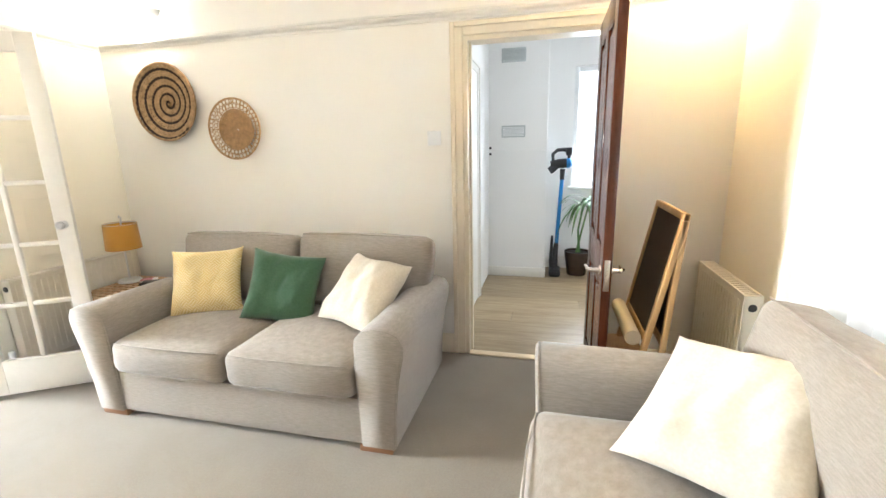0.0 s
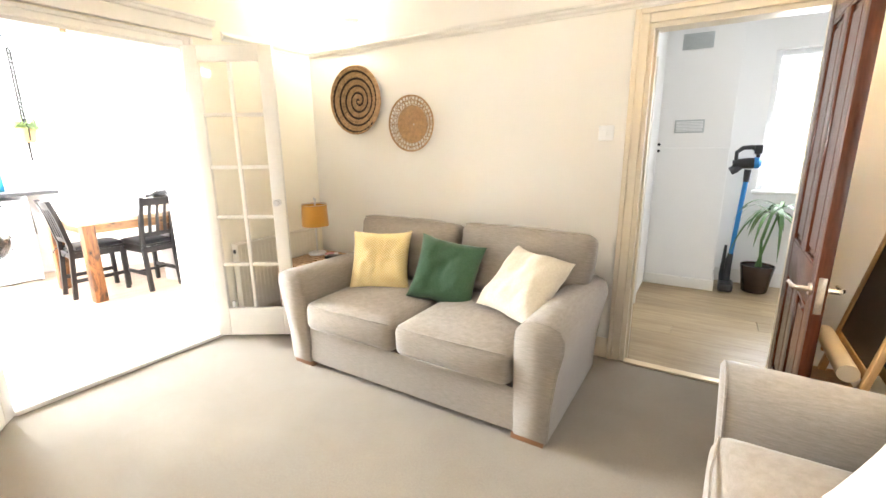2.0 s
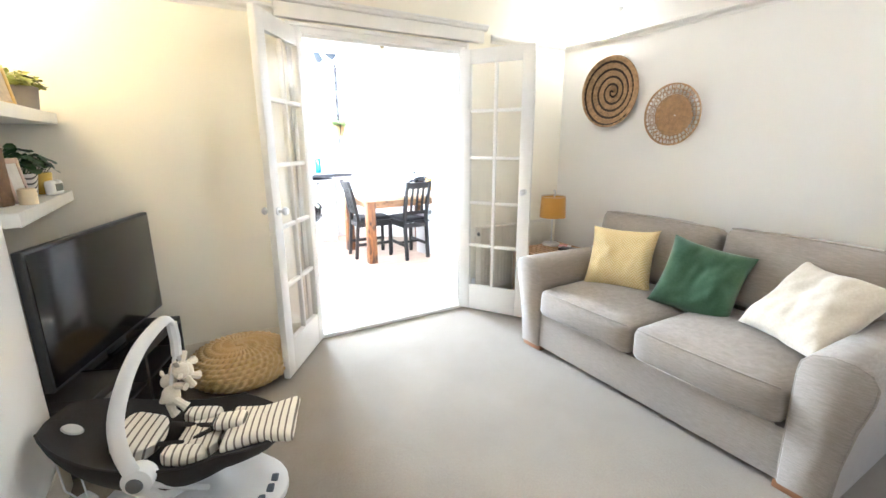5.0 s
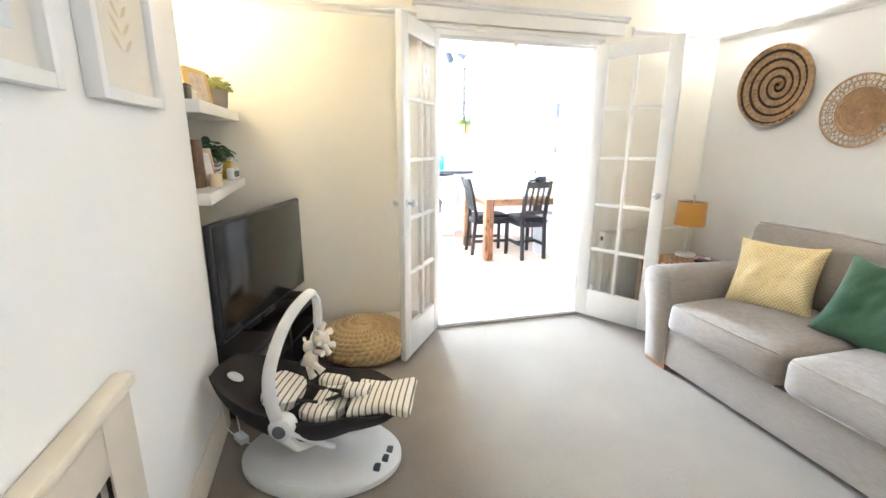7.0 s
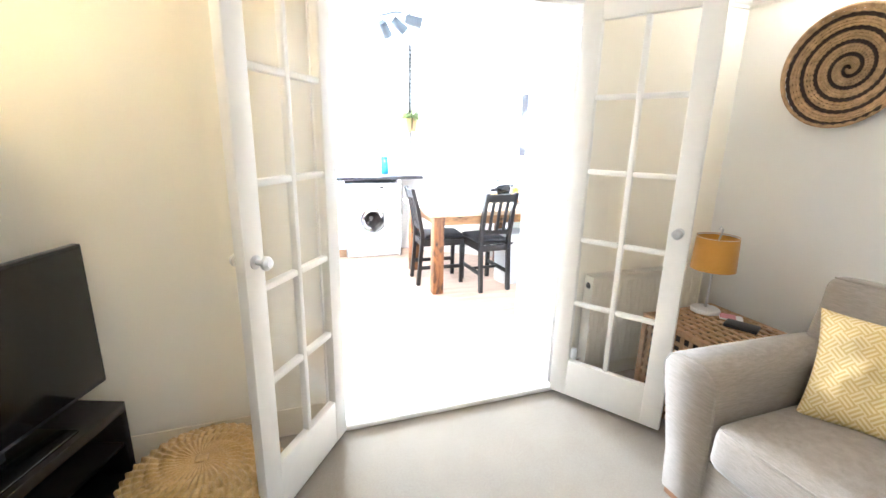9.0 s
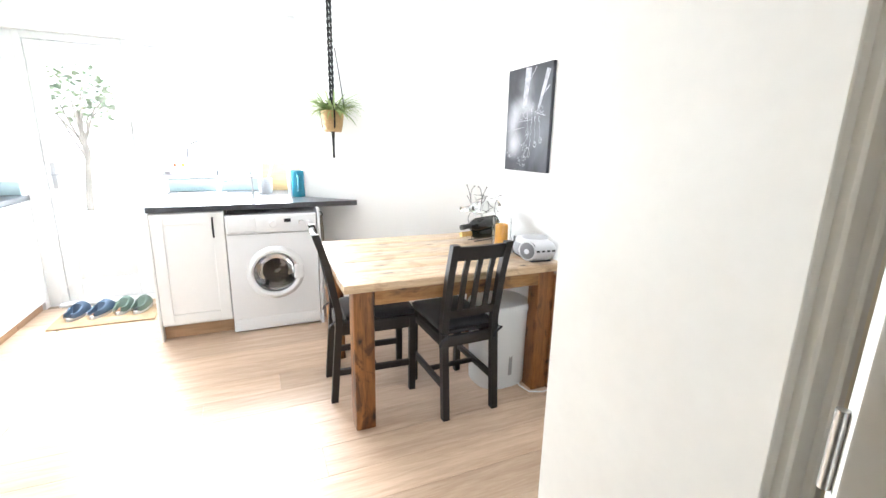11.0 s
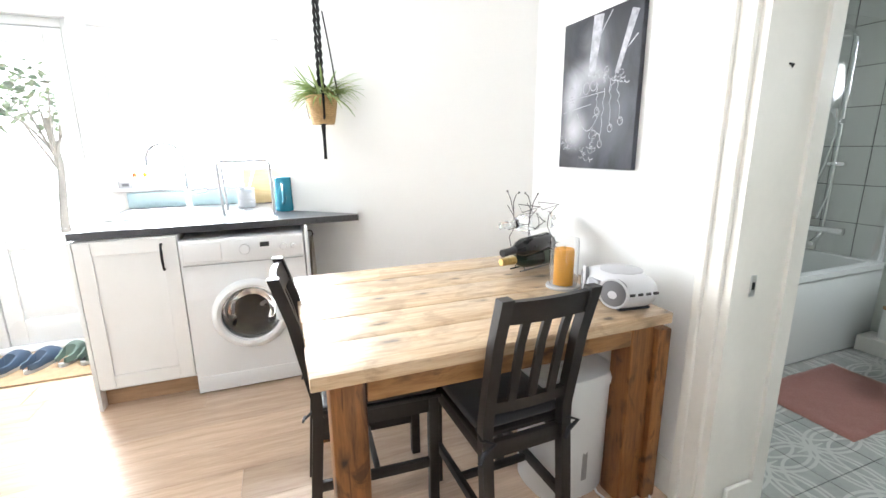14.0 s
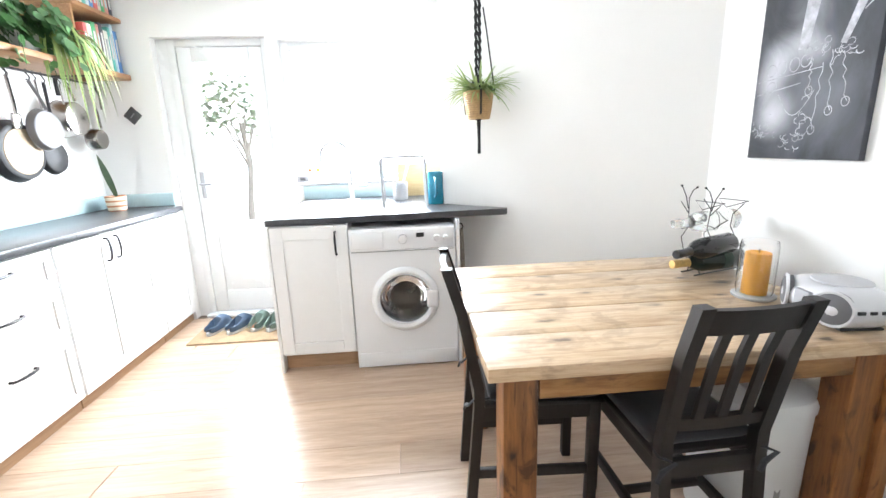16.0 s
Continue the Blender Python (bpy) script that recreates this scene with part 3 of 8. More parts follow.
wall_open("wall_bath_door", "x", KY1 + BWT - 0.002, 0.006, TX0, TX1, 0, TZ, [(BX0, BX1, -1, BZ)], PAINT_G)

# ---- hall shell ----
structure("subfloor_hall", bx(HX0, LY1 + 0.03, -0.08, HX1, HY1, -0.012), surface("screed_hall", (0.25, 0.2, 0.15), 0.9))
structure("ceiling_hall", bx(HX0 - 0.1, LY1 + 0.12, HZ, HX1 + 0.1, HY1 + 0.1, HZ + 0.1), CEIL)
wall_open("wall_hall_left", "y", HX0 - 0.1, 0.1, LY1 + 0.12, HY1 + 0.1, 0, HZ, [], PAINT_W)
wall_open("wall_hall_right", "y", HX1, 0.1, LY1 + 0.12, HY1 + 0.1, 0, HZ, [], PAINT_W)
wall_open("wall_hall_end", "x", HY1, 0.15, HX0, HX1, 0, HZ, [(0.2, 1.05, 0.92, 2.15)], PAINT_W)
bm = nb()
moulding(bm, "x", HY1, -1, -0.04, HX1, 0, SKIRT)
structure("baseboard_hall", bm, GLOSS)
casing("trim_hall_left", "y", HX0, 1, 3.0, 3.75, 1.95, GLOSS)
structure("door_hall_left", bx(HX0, 3.0, 0.01, HX0 + 0.012, 3.75, 1.95, 0.003, 1), GLOSS, "closed white door in the hall")


# ---- living room: seats ----
SOFA = fabric("grey_beige_chenille", (0.245, 0.21, 0.172), (0.44, 0.388, 0.332), 500, (26, 26, 240), bump=0.5)
FOOT = wood("oak_foot", (0.16, 0.07, 0.03), (0.30, 0.14, 0.06), 0.4, spread=0)


def sofa(m, width, seats, label, category, deep=0.93):
    """Front at y = 0, facing -y; low feet, base, flared arms with rounded tops, seat cushions, wide back cushions over the arms."""
    s = thing("sofa", m, label, category)
    aw = 0.20
    part("base", soft(nb(), width / 2, deep / 2 - 0.005, 0.148, width / 2 - 0.06, deep / 2 - 0.01, 0.118, 0.018, (0, 0.004, 0), 6), SOFA, s)
    part("back_frame", soft(nb(), width / 2, deep - 0.09, 0.36, width / 2 - 0.05, 0.09, 0.32, 0.05, (0, 0.01, 0), 8), SOFA, s)
    for x, sx in ((aw / 2 - 0.005, -1), (width - aw / 2 + 0.005, 1)):
        bm = nb()
        # the arm's outline seen from the front, leaning outwards, carried back along its depth
        out = [(-0.080, 0.030), (-0.088, 0.20), (-0.112, 0.38), (-0.138, 0.50), (-0.140, 0.555), (-0.118, 0.595), (-0.07, 0.615), (-0.01, 0.618), (0.045, 0.603), (0.076, 0.568), (0.083, 0.51), (0.084, 0.40), (0.085, 0.25), (0.085, 0.030)]
        rings = []
        for yy, sc in ((0.0, 0.90), (0.008, 0.965), (0.03, 1.0), (0.25, 1.0), (0.55, 0.99), (0.80, 0.975), (0.90, 0.96), (0.925, 0.90)):
            yy *= deep / 0.93
            rings.append([bm.verts.new((x - sx * u * sc, yy - 0.05 * max(0, w - 0.1) * (1 - yy), 0.03 + (w - 0.03) * (sc * 0.25 + 0.75) - 0.02 * yy)) for u, w in out])
        for a, b in zip(rings, rings[1:]):
            for i in range(len(out)):
                j = (i + 1) % len(out)
                bm.faces.new((a[i], a[j], b[j], b[i]))
        bm.faces.new(rings[0])
        bm.faces.new(rings[-1][::-1])
        arm = part("arm", bm, SOFA, s, angle=60)
        part("piping", sweep(nb(), [(x - sx * u * 0.985, 0.012 - 0.05 * max(0, w - 0.1), 0.03 + (w - 0.03) * 0.99) for u, w in out], 0.005, 6), SOFA, arm)
    cw = (width - 2 * aw + 0.03) / seats
    bw = (width - 0.02) / seats
    for i in range(seats):
        cx = aw - 0.015 + cw * (i + 0.5)
        seat = part("seat_cushion", soft(nb(), cx, 0.33, 0.352, cw / 2 - 0.004, 0.36, 0.090, 0.05, (0, 0.02, 0.03), 12, 0.006, i + 1), SOFA, s)
        for k, (zz, oy) in enumerate(((0.430, 0.0), (0.277, 0.006))):
            pip = [(cx - cw / 2 + 0.028, -0.012 + oy, zz - 0.004), (cx - cw / 4, -0.036 + oy, zz + 0.004), (cx, -0.040 + oy, zz + 0.006), (cx + cw / 4, -0.036 + oy, zz + 0.004), (cx + cw / 2 - 0.028, -0.012 + oy, zz - 0.004)]
            part("seam", sweep(nb(), pip, 0.004, 6), SOFA, seat)
        b = part("back_cushion", soft(nb(), 0, 0, 0, bw / 2 - 0.012, 0.10, 0.205, 0.055, (0, 0.035, 0.008), 16, 0.022, i + 4), SOFA, s)
        b.matrix_basis = pose(0.01 + bw * (i + 0.5), deep - 0.185, 0.645 + 0.012 * i, -11, 1.2 * i - 0.4, -2 + 3 * i)
        top = [((q / 12 - 0.5) * (bw - 0.09), -0.085 + 0.008 * abs(q - 6) / 6, 0.196 + 0.008 * math.sin(math.pi * q / 12)) for q in range(13)]
        part("seam", sweep(nb(), top, 0.004, 6), SOFA, b)
    for x in (0.03, width - 0.19):
        for y in (0.004, deep - 0.13):
            part("foot", bx(x, y, 0, x + 0.16, y + 0.07, 0.034, 0.004), FOOT, s, "dark stained wooden foot")
    return s


sofa(pose(-2.365, 1.575, 0), 1.715, 2, "two-seat grey-beige chenille sofa with rounded arms on dark wooden feet", "sofa")
sofa(pose(-0.035, 1.605, 0, 0, 0, -90), 1.30, 1, "wide grey-beige chenille armchair beside the curtained window", "armchair", 0.93)


def geometric(name, a, b, per, rough=0.9):
    """A printed chevron of thin lines."""
    m, n, l, p = nodes_of(name)
    v = coords(n, l)
    w1 = n.new("ShaderNodeTexWave")
    w1.bands_direction, w1.inputs["Scale"].default_value = 'X', per
    w2 = n.new("ShaderNodeTexWave")
    w2.bands_direction, w2.inputs["Scale"].default_value = 'X', per
    for w, r in ((w1, 45), (w2, -45)):
        l.new(coords(n, l, (1, 1, 1), (0, r, 0)), w.inputs["Vector"])
    ck = n.new("ShaderNodeTexChecker")
    ck.inputs["Scale"].default_value = 28
    l.new(coords(n, l, (1, 0.001, 1), (0, 45, 0)), ck.inputs["Vector"])
    pat = mixed(n, l, ck.outputs["Fac"], w1.outputs["Fac"], w2.outputs["Fac"])
    l.new(ramp(n, l, pat, [(0.42, a), (0.58, b)]), p.inputs["Base Color"])
    p.inputs["Roughness"].default_value = rough
    bumped(n, l, p, noise_tex(n, l, v, 450, 2), 0.25, 0.001)
    return m


def creased(name, colour, light):
    m = fabric(name, colour, light, 500, (90, 90, 90), bump=0.25, amount=0.3)
    return m


YEL = geometric("mustard_print", (0.66, 0.49, 0.20), (0.81, 0.68, 0.40), 25)
GRN = creased("green_cotton", (0.037, 0.093, 0.044), (0.062, 0.14, 0.072))
CRM = creased("cream_cotton", (0.60, 0.53, 0.41), (0.74, 0.68, 0.57))


def scatter_cushion(m, size, mat, seed, label, thick=0.16):
    c = thing("scatter_cushion", m, label, "cushion")
    part("cover", pillow_mesh(size, size, thick, seed, 40), mat, c)
    return c


scatter_cushion(pose(-1.975, 2.04, 0.612, -27.8, -2, 22), 0.41, YEL, 1.3, "square mustard cushion with a white geometric print")
scatter_cushion(pose(-1.474, 2.05, 0.603, -26.7, 9.7, 16), 0.41, GRN, 5.7, "square plain dark green cotton cushion")
scatter_cushion(pose(-0.955, 1.99, 0.628, -46, 2, -24), 0.42, CRM, 9.1, "square cream cotton cushion leaning on the sofa arm")
scatter_cushion(pose(0.470, 1.185, 0.620, -60, -8, -42), 0.48, CRM, 3.2, "large cream cotton cushion lying on the armchair", 0.13)
dk = thing("dark_throw", pose(0.60, 0.93, 0.47), "folded charcoal throw on the armchair seat", "throw")
part("cloth", soft(nb(), 0, 0, 0.03, 0.16, 0.10, 0.05, 0.04, (0, 0, 0.02), 10, 0.02, 8), fabric("charcoal_wool", (0.015, 0.018, 0.018), (0.04, 0.045, 0.045)), dk)

# ---- french doors ----
PANE = thin_glass("door_glass")


def french_door(name, hinge, free, label, knob_side):
    hx, hy = hinge
    ang = math.degrees(math.atan2(free[1] - hy, free[0] - hx))
    w = 0.562
    d = thing(name, pose(hx, hy, 0.022, 0, 0, ang), label, "french door", "pair of french doors")
    h, t = 1.955, 0.036
    st, top, bot, bar = 0.088, 0.095, 0.205, 0.024
    for x0, x1 in ((0, st), (w - st, w)):
        part("stile", bx(x0, -t / 2, 0, x1, t / 2, h, 0.004), GLOSS, d)
    part("top_rail", bx(st, -t / 2 + 0.001, h - top, w - st, t / 2 - 0.001, h, 0.004), GLOSS, d)
    part("bottom_rail", bx(st, -t / 2 + 0.001, 0, w - st, t / 2 - 0.001, bot, 0.004), GLOSS, d)
    gx0, gx1, gz0, gz1 = st, w - st, bot, h - top
    mid = (gx0 + gx1) / 2
    part("glazing_bar", bx(mid - bar / 2, -t / 2 + 0.004, gz0, mid + bar / 2, t / 2 - 0.004, gz1, 0.006), GLOSS, d)
    ph = (gz1 - gz0 - 4 * bar) / 5
    for i in range(1, 5):
        z = gz0 + i * ph + (i - 1) * bar
        for a, b in ((gx0, mid - bar / 2), (mid + bar / 2, gx1)):
            part("glazing_bar", bx(a, -t / 2 + 0.004, z, b, t / 2 - 0.004, z + bar, 0.006), GLOSS, d)
    for i in range(5):
        z = gz0 + i * (ph + bar)
        for a, b in ((gx0, mid - bar / 2), (mid + bar / 2, gx1)):
            g = part("pane", bx(a - 0.003, -0.002, z - 0.003, b + 0.003, 0.002, z + ph + 0.003), PANE, d, smooth=False)
            g.visible_shadow = False
    kz = 0.985
    k = part("knob", lathe(nb(), [(0, 0.058), (0.014, 0.056), (0.022, 0.046), (0.022, 0.036), (0.010, 0.026), (0.009, 0.006), (0.022, 0.004), (0.022, 0)], 20, m=pose(w - 0.045, -t / 2 * knob_side, kz - 0.02, 90 * knob_side)), STEEL, d, "satin steel round knob")
    part("knob", lathe(nb(), [(0, 0.05), (0.014, 0.048), (0.02, 0.04), (0.02, 0.032), (0.010, 0.024), (0.009, 0.006), (0.022, 0.004), (0.022, 0)], 20, m=pose(w - 0.045, t / 2 * knob_side, kz - 0.02, -90 * knob_side)), STEEL, d, "satin steel round knob")
    for z in (0.2, 0.98, 1.76):
        part("hinge", lathe(nb(), [(0, 0), (0.006, 0), (0.006, 0.09), (0, 0.09)], 10, (-0.006, 0, z)), STEEL, d)
    return d


french_door("french_door", (-3.098, 1.545), (-2.625, 1.842), "white glazed french door with ten panes, standing open", 1)
french_door("french_door", (-3.092, 0.402), (-2.633, 0.076), "white glazed french door with ten panes, standing open", -1)

# ---- dark panelled door, open into the room ----
MAHOG = wood("dark_mahogany_gloss", (0.035, 0.010, 0.005), (0.13, 0.038, 0.017), 0.22, (14, 14, 1.2), 2.0, spread=0)
hd = thing("panelled_door", pose(DX1 - 0.005, LY1 - 0.02, 0.012, 0, 0, -90.5), "dark mahogany panelled door standing wide open", "door")
W, H, T = 0.745, 1.955, 0.04
for x0, x1 in ((0, 0.1), (W - 0.1, W)):
    part("stile", bx(x0, -T / 2, 0, x1, T / 2, H, 0.003), MAHOG, hd)
for z0, z1 in ((0, 0.2), (0.72, 0.88), (H - 0.11, H)):
    part("rail", bx(0.1, -T / 2 + 0.001, z0, W - 0.1, T / 2 - 0.001, z1, 0.003), MAHOG, hd)
for z0, z1 in ((0.2, 0.72), (0.88, H - 0.11)):
    part("muntin", bx(W / 2 - 0.05, -T / 2 + 0.001, z0, W / 2 + 0.05, T / 2 - 0.001, z1, 0.003), MAHOG, hd)
    for x0, x1 in ((0.1, W / 2 - 0.05), (W / 2 + 0.05, W - 0.1)):
        bm = bx(x0 - 0.002, -0.009, z0 - 0.002, x1 + 0.002, 0.009, z1 + 0.002)
        box(bm, x0 + 0.04, -0.015, z0 + 0.04, x1 - 0.04, 0.015, z1 - 0.04, 0.006, 1)
        for sy in (-1, 1):
            for a0, b0, a1, b1 in ((x0, z0, x1, z0 + 0.014), (x0, z1 - 0.014, x1, z1), (x0, z0, x0 + 0.014, z1), (x1 - 0.014, z0, x1, z1)):
                box(bm, a0, sy * 0.008, b0, a1, sy * 0.019, b1, 0.004, 1)
        part("panel", bm, MAHOG, hd)
NICK = surface("satin_nickel", (0.72, 0.66, 0.58), 0.25, 1.0, vary=0.04, bump=0.02)
part("latch_plate", bx(W - 0.001, -0.012, 0.72, W + 0.003, 0.012, 0.86, 0.001), NICK, hd)
for s in (-1, 1):
    hh = part("handle", sweep(nb(), [(W - 0.055, s * T / 2, 0.80), (W - 0.055, s * (T / 2 + 0.045), 0.80), (W - 0.075, s * (T / 2 + 0.055), 0.80), (W - 0.12, s * (T / 2 + 0.052), 0.797), (W - 0.165, s * (T / 2 + 0.056), 0.792)], [0.012, 0.009, 0.009, 0.008, 0.007], 10), NICK, hd, "satin nickel lever handle")
    part("rose", lathe(nb(), [(0, 0.008), (0.022, 0.008), (0.025, 0), (0, 0)], 20, m=pose(W - 0.055, s * T / 2, 0.80, -90 * s)), NICK, hh)
for z in (0.2, 1.0, 1.7):
    part("hinge", lathe(nb(), [(0, 0), (0.006, 0), (0.006, 0.09), (0, 0.09)], 10, (-0.004, T / 2 + 0.004, z)), NICK, hd)


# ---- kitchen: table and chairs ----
# top boards paled above the legs' brown: window glare is mixed into the colour
PINE_GLARE = wood("waxed_reclaimed_pine_glare", (0.33, 0.19, 0.085), (0.76, 0.58, 0.38), 0.26, (15, 1.1, 15), 2.4, knots=1.0, spread=0.13, stains=0.32)
PINE_GLARE.node_tree.nodes["Principled BSDF"].inputs["Coat Weight"].default_value = 0.8
PINE_GLARE.node_tree.nodes["Principled BSDF"].inputs["Coat Roughness"].default_value = 0.45
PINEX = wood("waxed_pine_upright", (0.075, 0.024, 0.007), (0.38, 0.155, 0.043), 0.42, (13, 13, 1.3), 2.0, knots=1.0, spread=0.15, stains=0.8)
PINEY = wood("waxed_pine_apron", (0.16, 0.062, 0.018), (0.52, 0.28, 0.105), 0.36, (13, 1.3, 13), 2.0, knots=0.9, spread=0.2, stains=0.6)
TBX0, TBX1, TBY0, TBY1, TBZ = -5.62, -4.69, 1.345, 2.51, 0.745
dt = thing("dining_table", pose(0, 0, 0), "rustic reclaimed pine dining table with thick square legs", "dining table")
random.seed(11)
xs = [TBX0, -5.44, -5.25, -5.07, -4.88, TBX1]
for a, b in zip(xs, xs[1:]):
    part("board", bx(a + 0.001, TBY0 + random.uniform(0, 0.006), TBZ - 0.038, b - 0.0006, TBY1 - random.uniform(0, 0.006), TBZ + random.uniform(-0.001, 0.001), 0.003), PINE_GLARE, dt)
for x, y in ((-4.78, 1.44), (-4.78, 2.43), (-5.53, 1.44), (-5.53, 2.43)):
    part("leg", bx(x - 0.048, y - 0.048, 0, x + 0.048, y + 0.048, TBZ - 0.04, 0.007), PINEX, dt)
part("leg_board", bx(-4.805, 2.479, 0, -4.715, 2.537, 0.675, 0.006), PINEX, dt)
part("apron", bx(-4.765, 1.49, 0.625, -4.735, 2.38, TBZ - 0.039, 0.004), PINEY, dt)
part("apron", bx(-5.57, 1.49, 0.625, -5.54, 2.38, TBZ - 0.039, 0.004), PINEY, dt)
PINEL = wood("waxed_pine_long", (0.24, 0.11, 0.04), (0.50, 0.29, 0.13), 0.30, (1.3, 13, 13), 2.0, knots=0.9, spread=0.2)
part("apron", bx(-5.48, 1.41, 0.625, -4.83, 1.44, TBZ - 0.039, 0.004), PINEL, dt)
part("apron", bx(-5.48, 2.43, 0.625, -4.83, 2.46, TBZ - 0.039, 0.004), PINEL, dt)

DARK = wood("brown_black_stain", (0.006, 0.005, 0.005), (0.017, 0.013, 0.012), 0.46, (12, 12, 1.5), 2.0, spread=0.1, bump=0.1)
PAD = fabric("black_seat_pad", (0.010, 0.011, 0.014), (0.03, 0.032, 0.038), 500, (200, 200, 200), bump=0.3)


def chair(m, label):
    """Seat front at y = 0, back at y = 0.42, the sitter facing -y."""
    c = thing("dining_chair", m, label, "chair", "chairs at the table")
    w, d = 0.315, 0.42
    for x in (0.0, w - 0.035):
        part("leg", bx(x, 0.0, 0, x + 0.035, 0.035, 0.43, 0.003), DARK, c)
        bm = nb()
        prof = [(d - 0.03 + 0.035, 0.0), (d - 0.03, 0.43), (d - 0.03, 0.5), (d + 0.02, 0.76), (d + 0.065, 0.91)]
        rings = [[bm.verts.new(p) for p in ((x, y, z), (x + 0.035, y, z), (x + 0.035, y + 0.035, z), (x, y + 0.035, z))] for y, z in prof]
        for a, b in zip(rings, rings[1:]):
            for i in range(4):
                bm.faces.new((a[i], a[(i + 1) % 4], b[(i + 1) % 4], b[i]))
        bm.faces.new(rings[0]), bm.faces.new(rings[-1][::-1])
        part("back_post", bm, DARK, c, angle=20)
        part("stretcher", bx(x + 0.006, 0.03, 0.15, x + 0.026, d - 0.0, 0.185, 0.003), DARK, c)
        part("side_rail", bx(x + 0.006, 0.03, 0.375, x + 0.028, d - 0.025, 0.43, 0.003), DARK, c)
    part("cross_stretcher", bx(0.03, d * 0.5, 0.155, w - 0.03, d * 0.5 + 0.02, 0.18, 0.003), DARK, c)
    part("front_rail", bx(0.035, 0.008, 0.375, w - 0.035, 0.03, 0.43, 0.003), DARK, c)
    part("rear_rail", bx(0.035, d - 0.025, 0.375, w - 0.035, d - 0.003, 0.43, 0.003), DARK, c)
    part("seat", bx(-0.004, -0.012, 0.43, w + 0.004, d - 0.028, 0.446, 0.006), DARK, c)

    def lean(z):
        return d - 0.03 + (z - 0.5) / 0.26 * 0.05 if z < 0.76 else d + 0.02 + (z - 0.76) / 0.15 * 0.045
    for z0, z1, bow in ((0.83, 0.90, 0.012), (0.53, 0.57, 0.008)):
        bm = nb()
        k = 8
        rings = []
        for i in range(k + 1):
            x = 0.033 + (w - 0.066) * i / k
            o = bow * (1 - (2 * i / k - 1) ** 2)
            rings.append([bm.verts.new(p) for p in ((x, lean(z0) + 0.006 + o, z0), (x, lean(z1) + 0.006 + o, z1), (x, lean(z1) + 0.026 + o, z1), (x, lean(z0) + 0.026 + o, z0))])
        for a, b in zip(rings, rings[1:]):
            for i in range(4):
                bm.faces.new((a[i], a[(i + 1) % 4], b[(i + 1) % 4], b[i]))
        bm.faces.new(rings[0]), bm.faces.new(rings[-1][::-1])
        part("back_rail", bm, DARK, c, angle=20)
    for i in range(3):
        x = w / 2 + (i - 1) * 0.068
        bm = nb()
        rings = [[bm.verts.new((x + sx * 0.013, lean(z) + 0.012 + o + oy, z)) for sx, oy in ((-1, 0), (1, 0), (1, 0.012), (-1, 0.012))] for z, o in ((0.565, 0.008), (0.68, 0.009), (0.76, 0.010), (0.835, 0.011))]
        for a, b in zip(rings, rings[1:]):
            for j in range(4):
                bm.faces.new((a[j], a[(j + 1) % 4], b[(j + 1) % 4], b[j]))
        part("back_slat", bm, DARK, c, angle=20)
    pad = part("seat_pad", soft(nb(), w / 2, d / 2 - 0.022, 0.464, w / 2 - 0.005, d / 2 - 0.022, 0.02, 0.018, (0, 0, 0.012), 8), PAD, c, "thin black tied seat pad")
    for x in (0.01, w - 0.01):
        part("tie", sweep(nb(), [(x, d - 0.05, 0.46), (x + 0.01, d + 0.0, 0.455), (x - 0.02, d + 0.025, 0.45), (x + 0.02, d + 0.03, 0.43), (x + 0.035, d + 0.035, 0.405)], 0.008, 6, flat=0.5), PAD, pad)
    return c


chair(pose(-5.12, 2.105, 0, 0, 0, -88), "brown-black wooden slat-back chair at the table's long side")
chair(pose(-4.985, 1.78, 0, 0, 0, 177), "brown-black wooden slat-back chair at the table end")


# ---- kitchen: washing machine, sink unit, left run ----
WHITE = surface("white_enamel", (0.80, 0.81, 0.82), 0.22, vary=0.02, bump=0.02)
TOP = surface("dark_speckled_worktop", (0.045, 0.047, 0.052), 0.3, vary=0.35, scale=90, grain=240, bump=0.03)
TILE_BLUE = surface("pale_blue_glass_upstand", (0.42, 0.55, 0.58), 0.15, vary=0.08, scale=5, bump=0.02)
WMX = -6.14
wm = thing("washing_machine", pose(WMX, 0.83, 0, 0, 0, 0), "white front-loading washing machine with round door", "washing machine")
bm = nb()
hy, hz, hr = 0.30, 0.43, 0.152
angles = sorted({round(2 * math.pi * i / 48, 5) for i in range(48)} | {round(math.atan2(z - hz, y - hy) % (2 * math.pi), 5) for y in (0, 0.595) for z in (0.01, 0.845)})
inner, outer, rear = [], [], []
for a in angles:
    c, d = math.cos(a), math.sin(a)
    k = min((((0.595 if c > 0 else 0) - hy) / c) if abs(c) > 1e-6 else 9, (((0.845 if d > 0 else 0.01) - hz) / d) if abs(d) > 1e-6 else 9)
    inner.append(bm.verts.new((0, hy + hr * c, hz + hr * d)))
    outer.append(bm.verts.new((0, hy + k * c, hz + k * d)))
    rear.append(bm.verts.new((-0.56, hy + k * c, hz + k * d)))
for i in range(len(angles)):
    j = (i + 1) % len(angles)
    bm.faces.new((inner[i], outer[i], outer[j], inner[j]))
    bm.faces.new((outer[i], rear[i], rear[j], outer[j]))
bm.faces.new(rear)
part("cabinet", bm, WHITE, wm, angle=30)
part("plinth", bx(-0.02, 0.01, 0.012, 0.004, 0.585, 0.10, 0.004), WHITE, wm)
part("control_panel", bx(-0.01, 0.003, 0.72, 0.008, 0.592, 0.842, 0.01, 3), WHITE, wm)
part("drawer", bx(0.004, 0.015, 0.735, 0.014, 0.19, 0.83, 0.006), WHITE, wm)
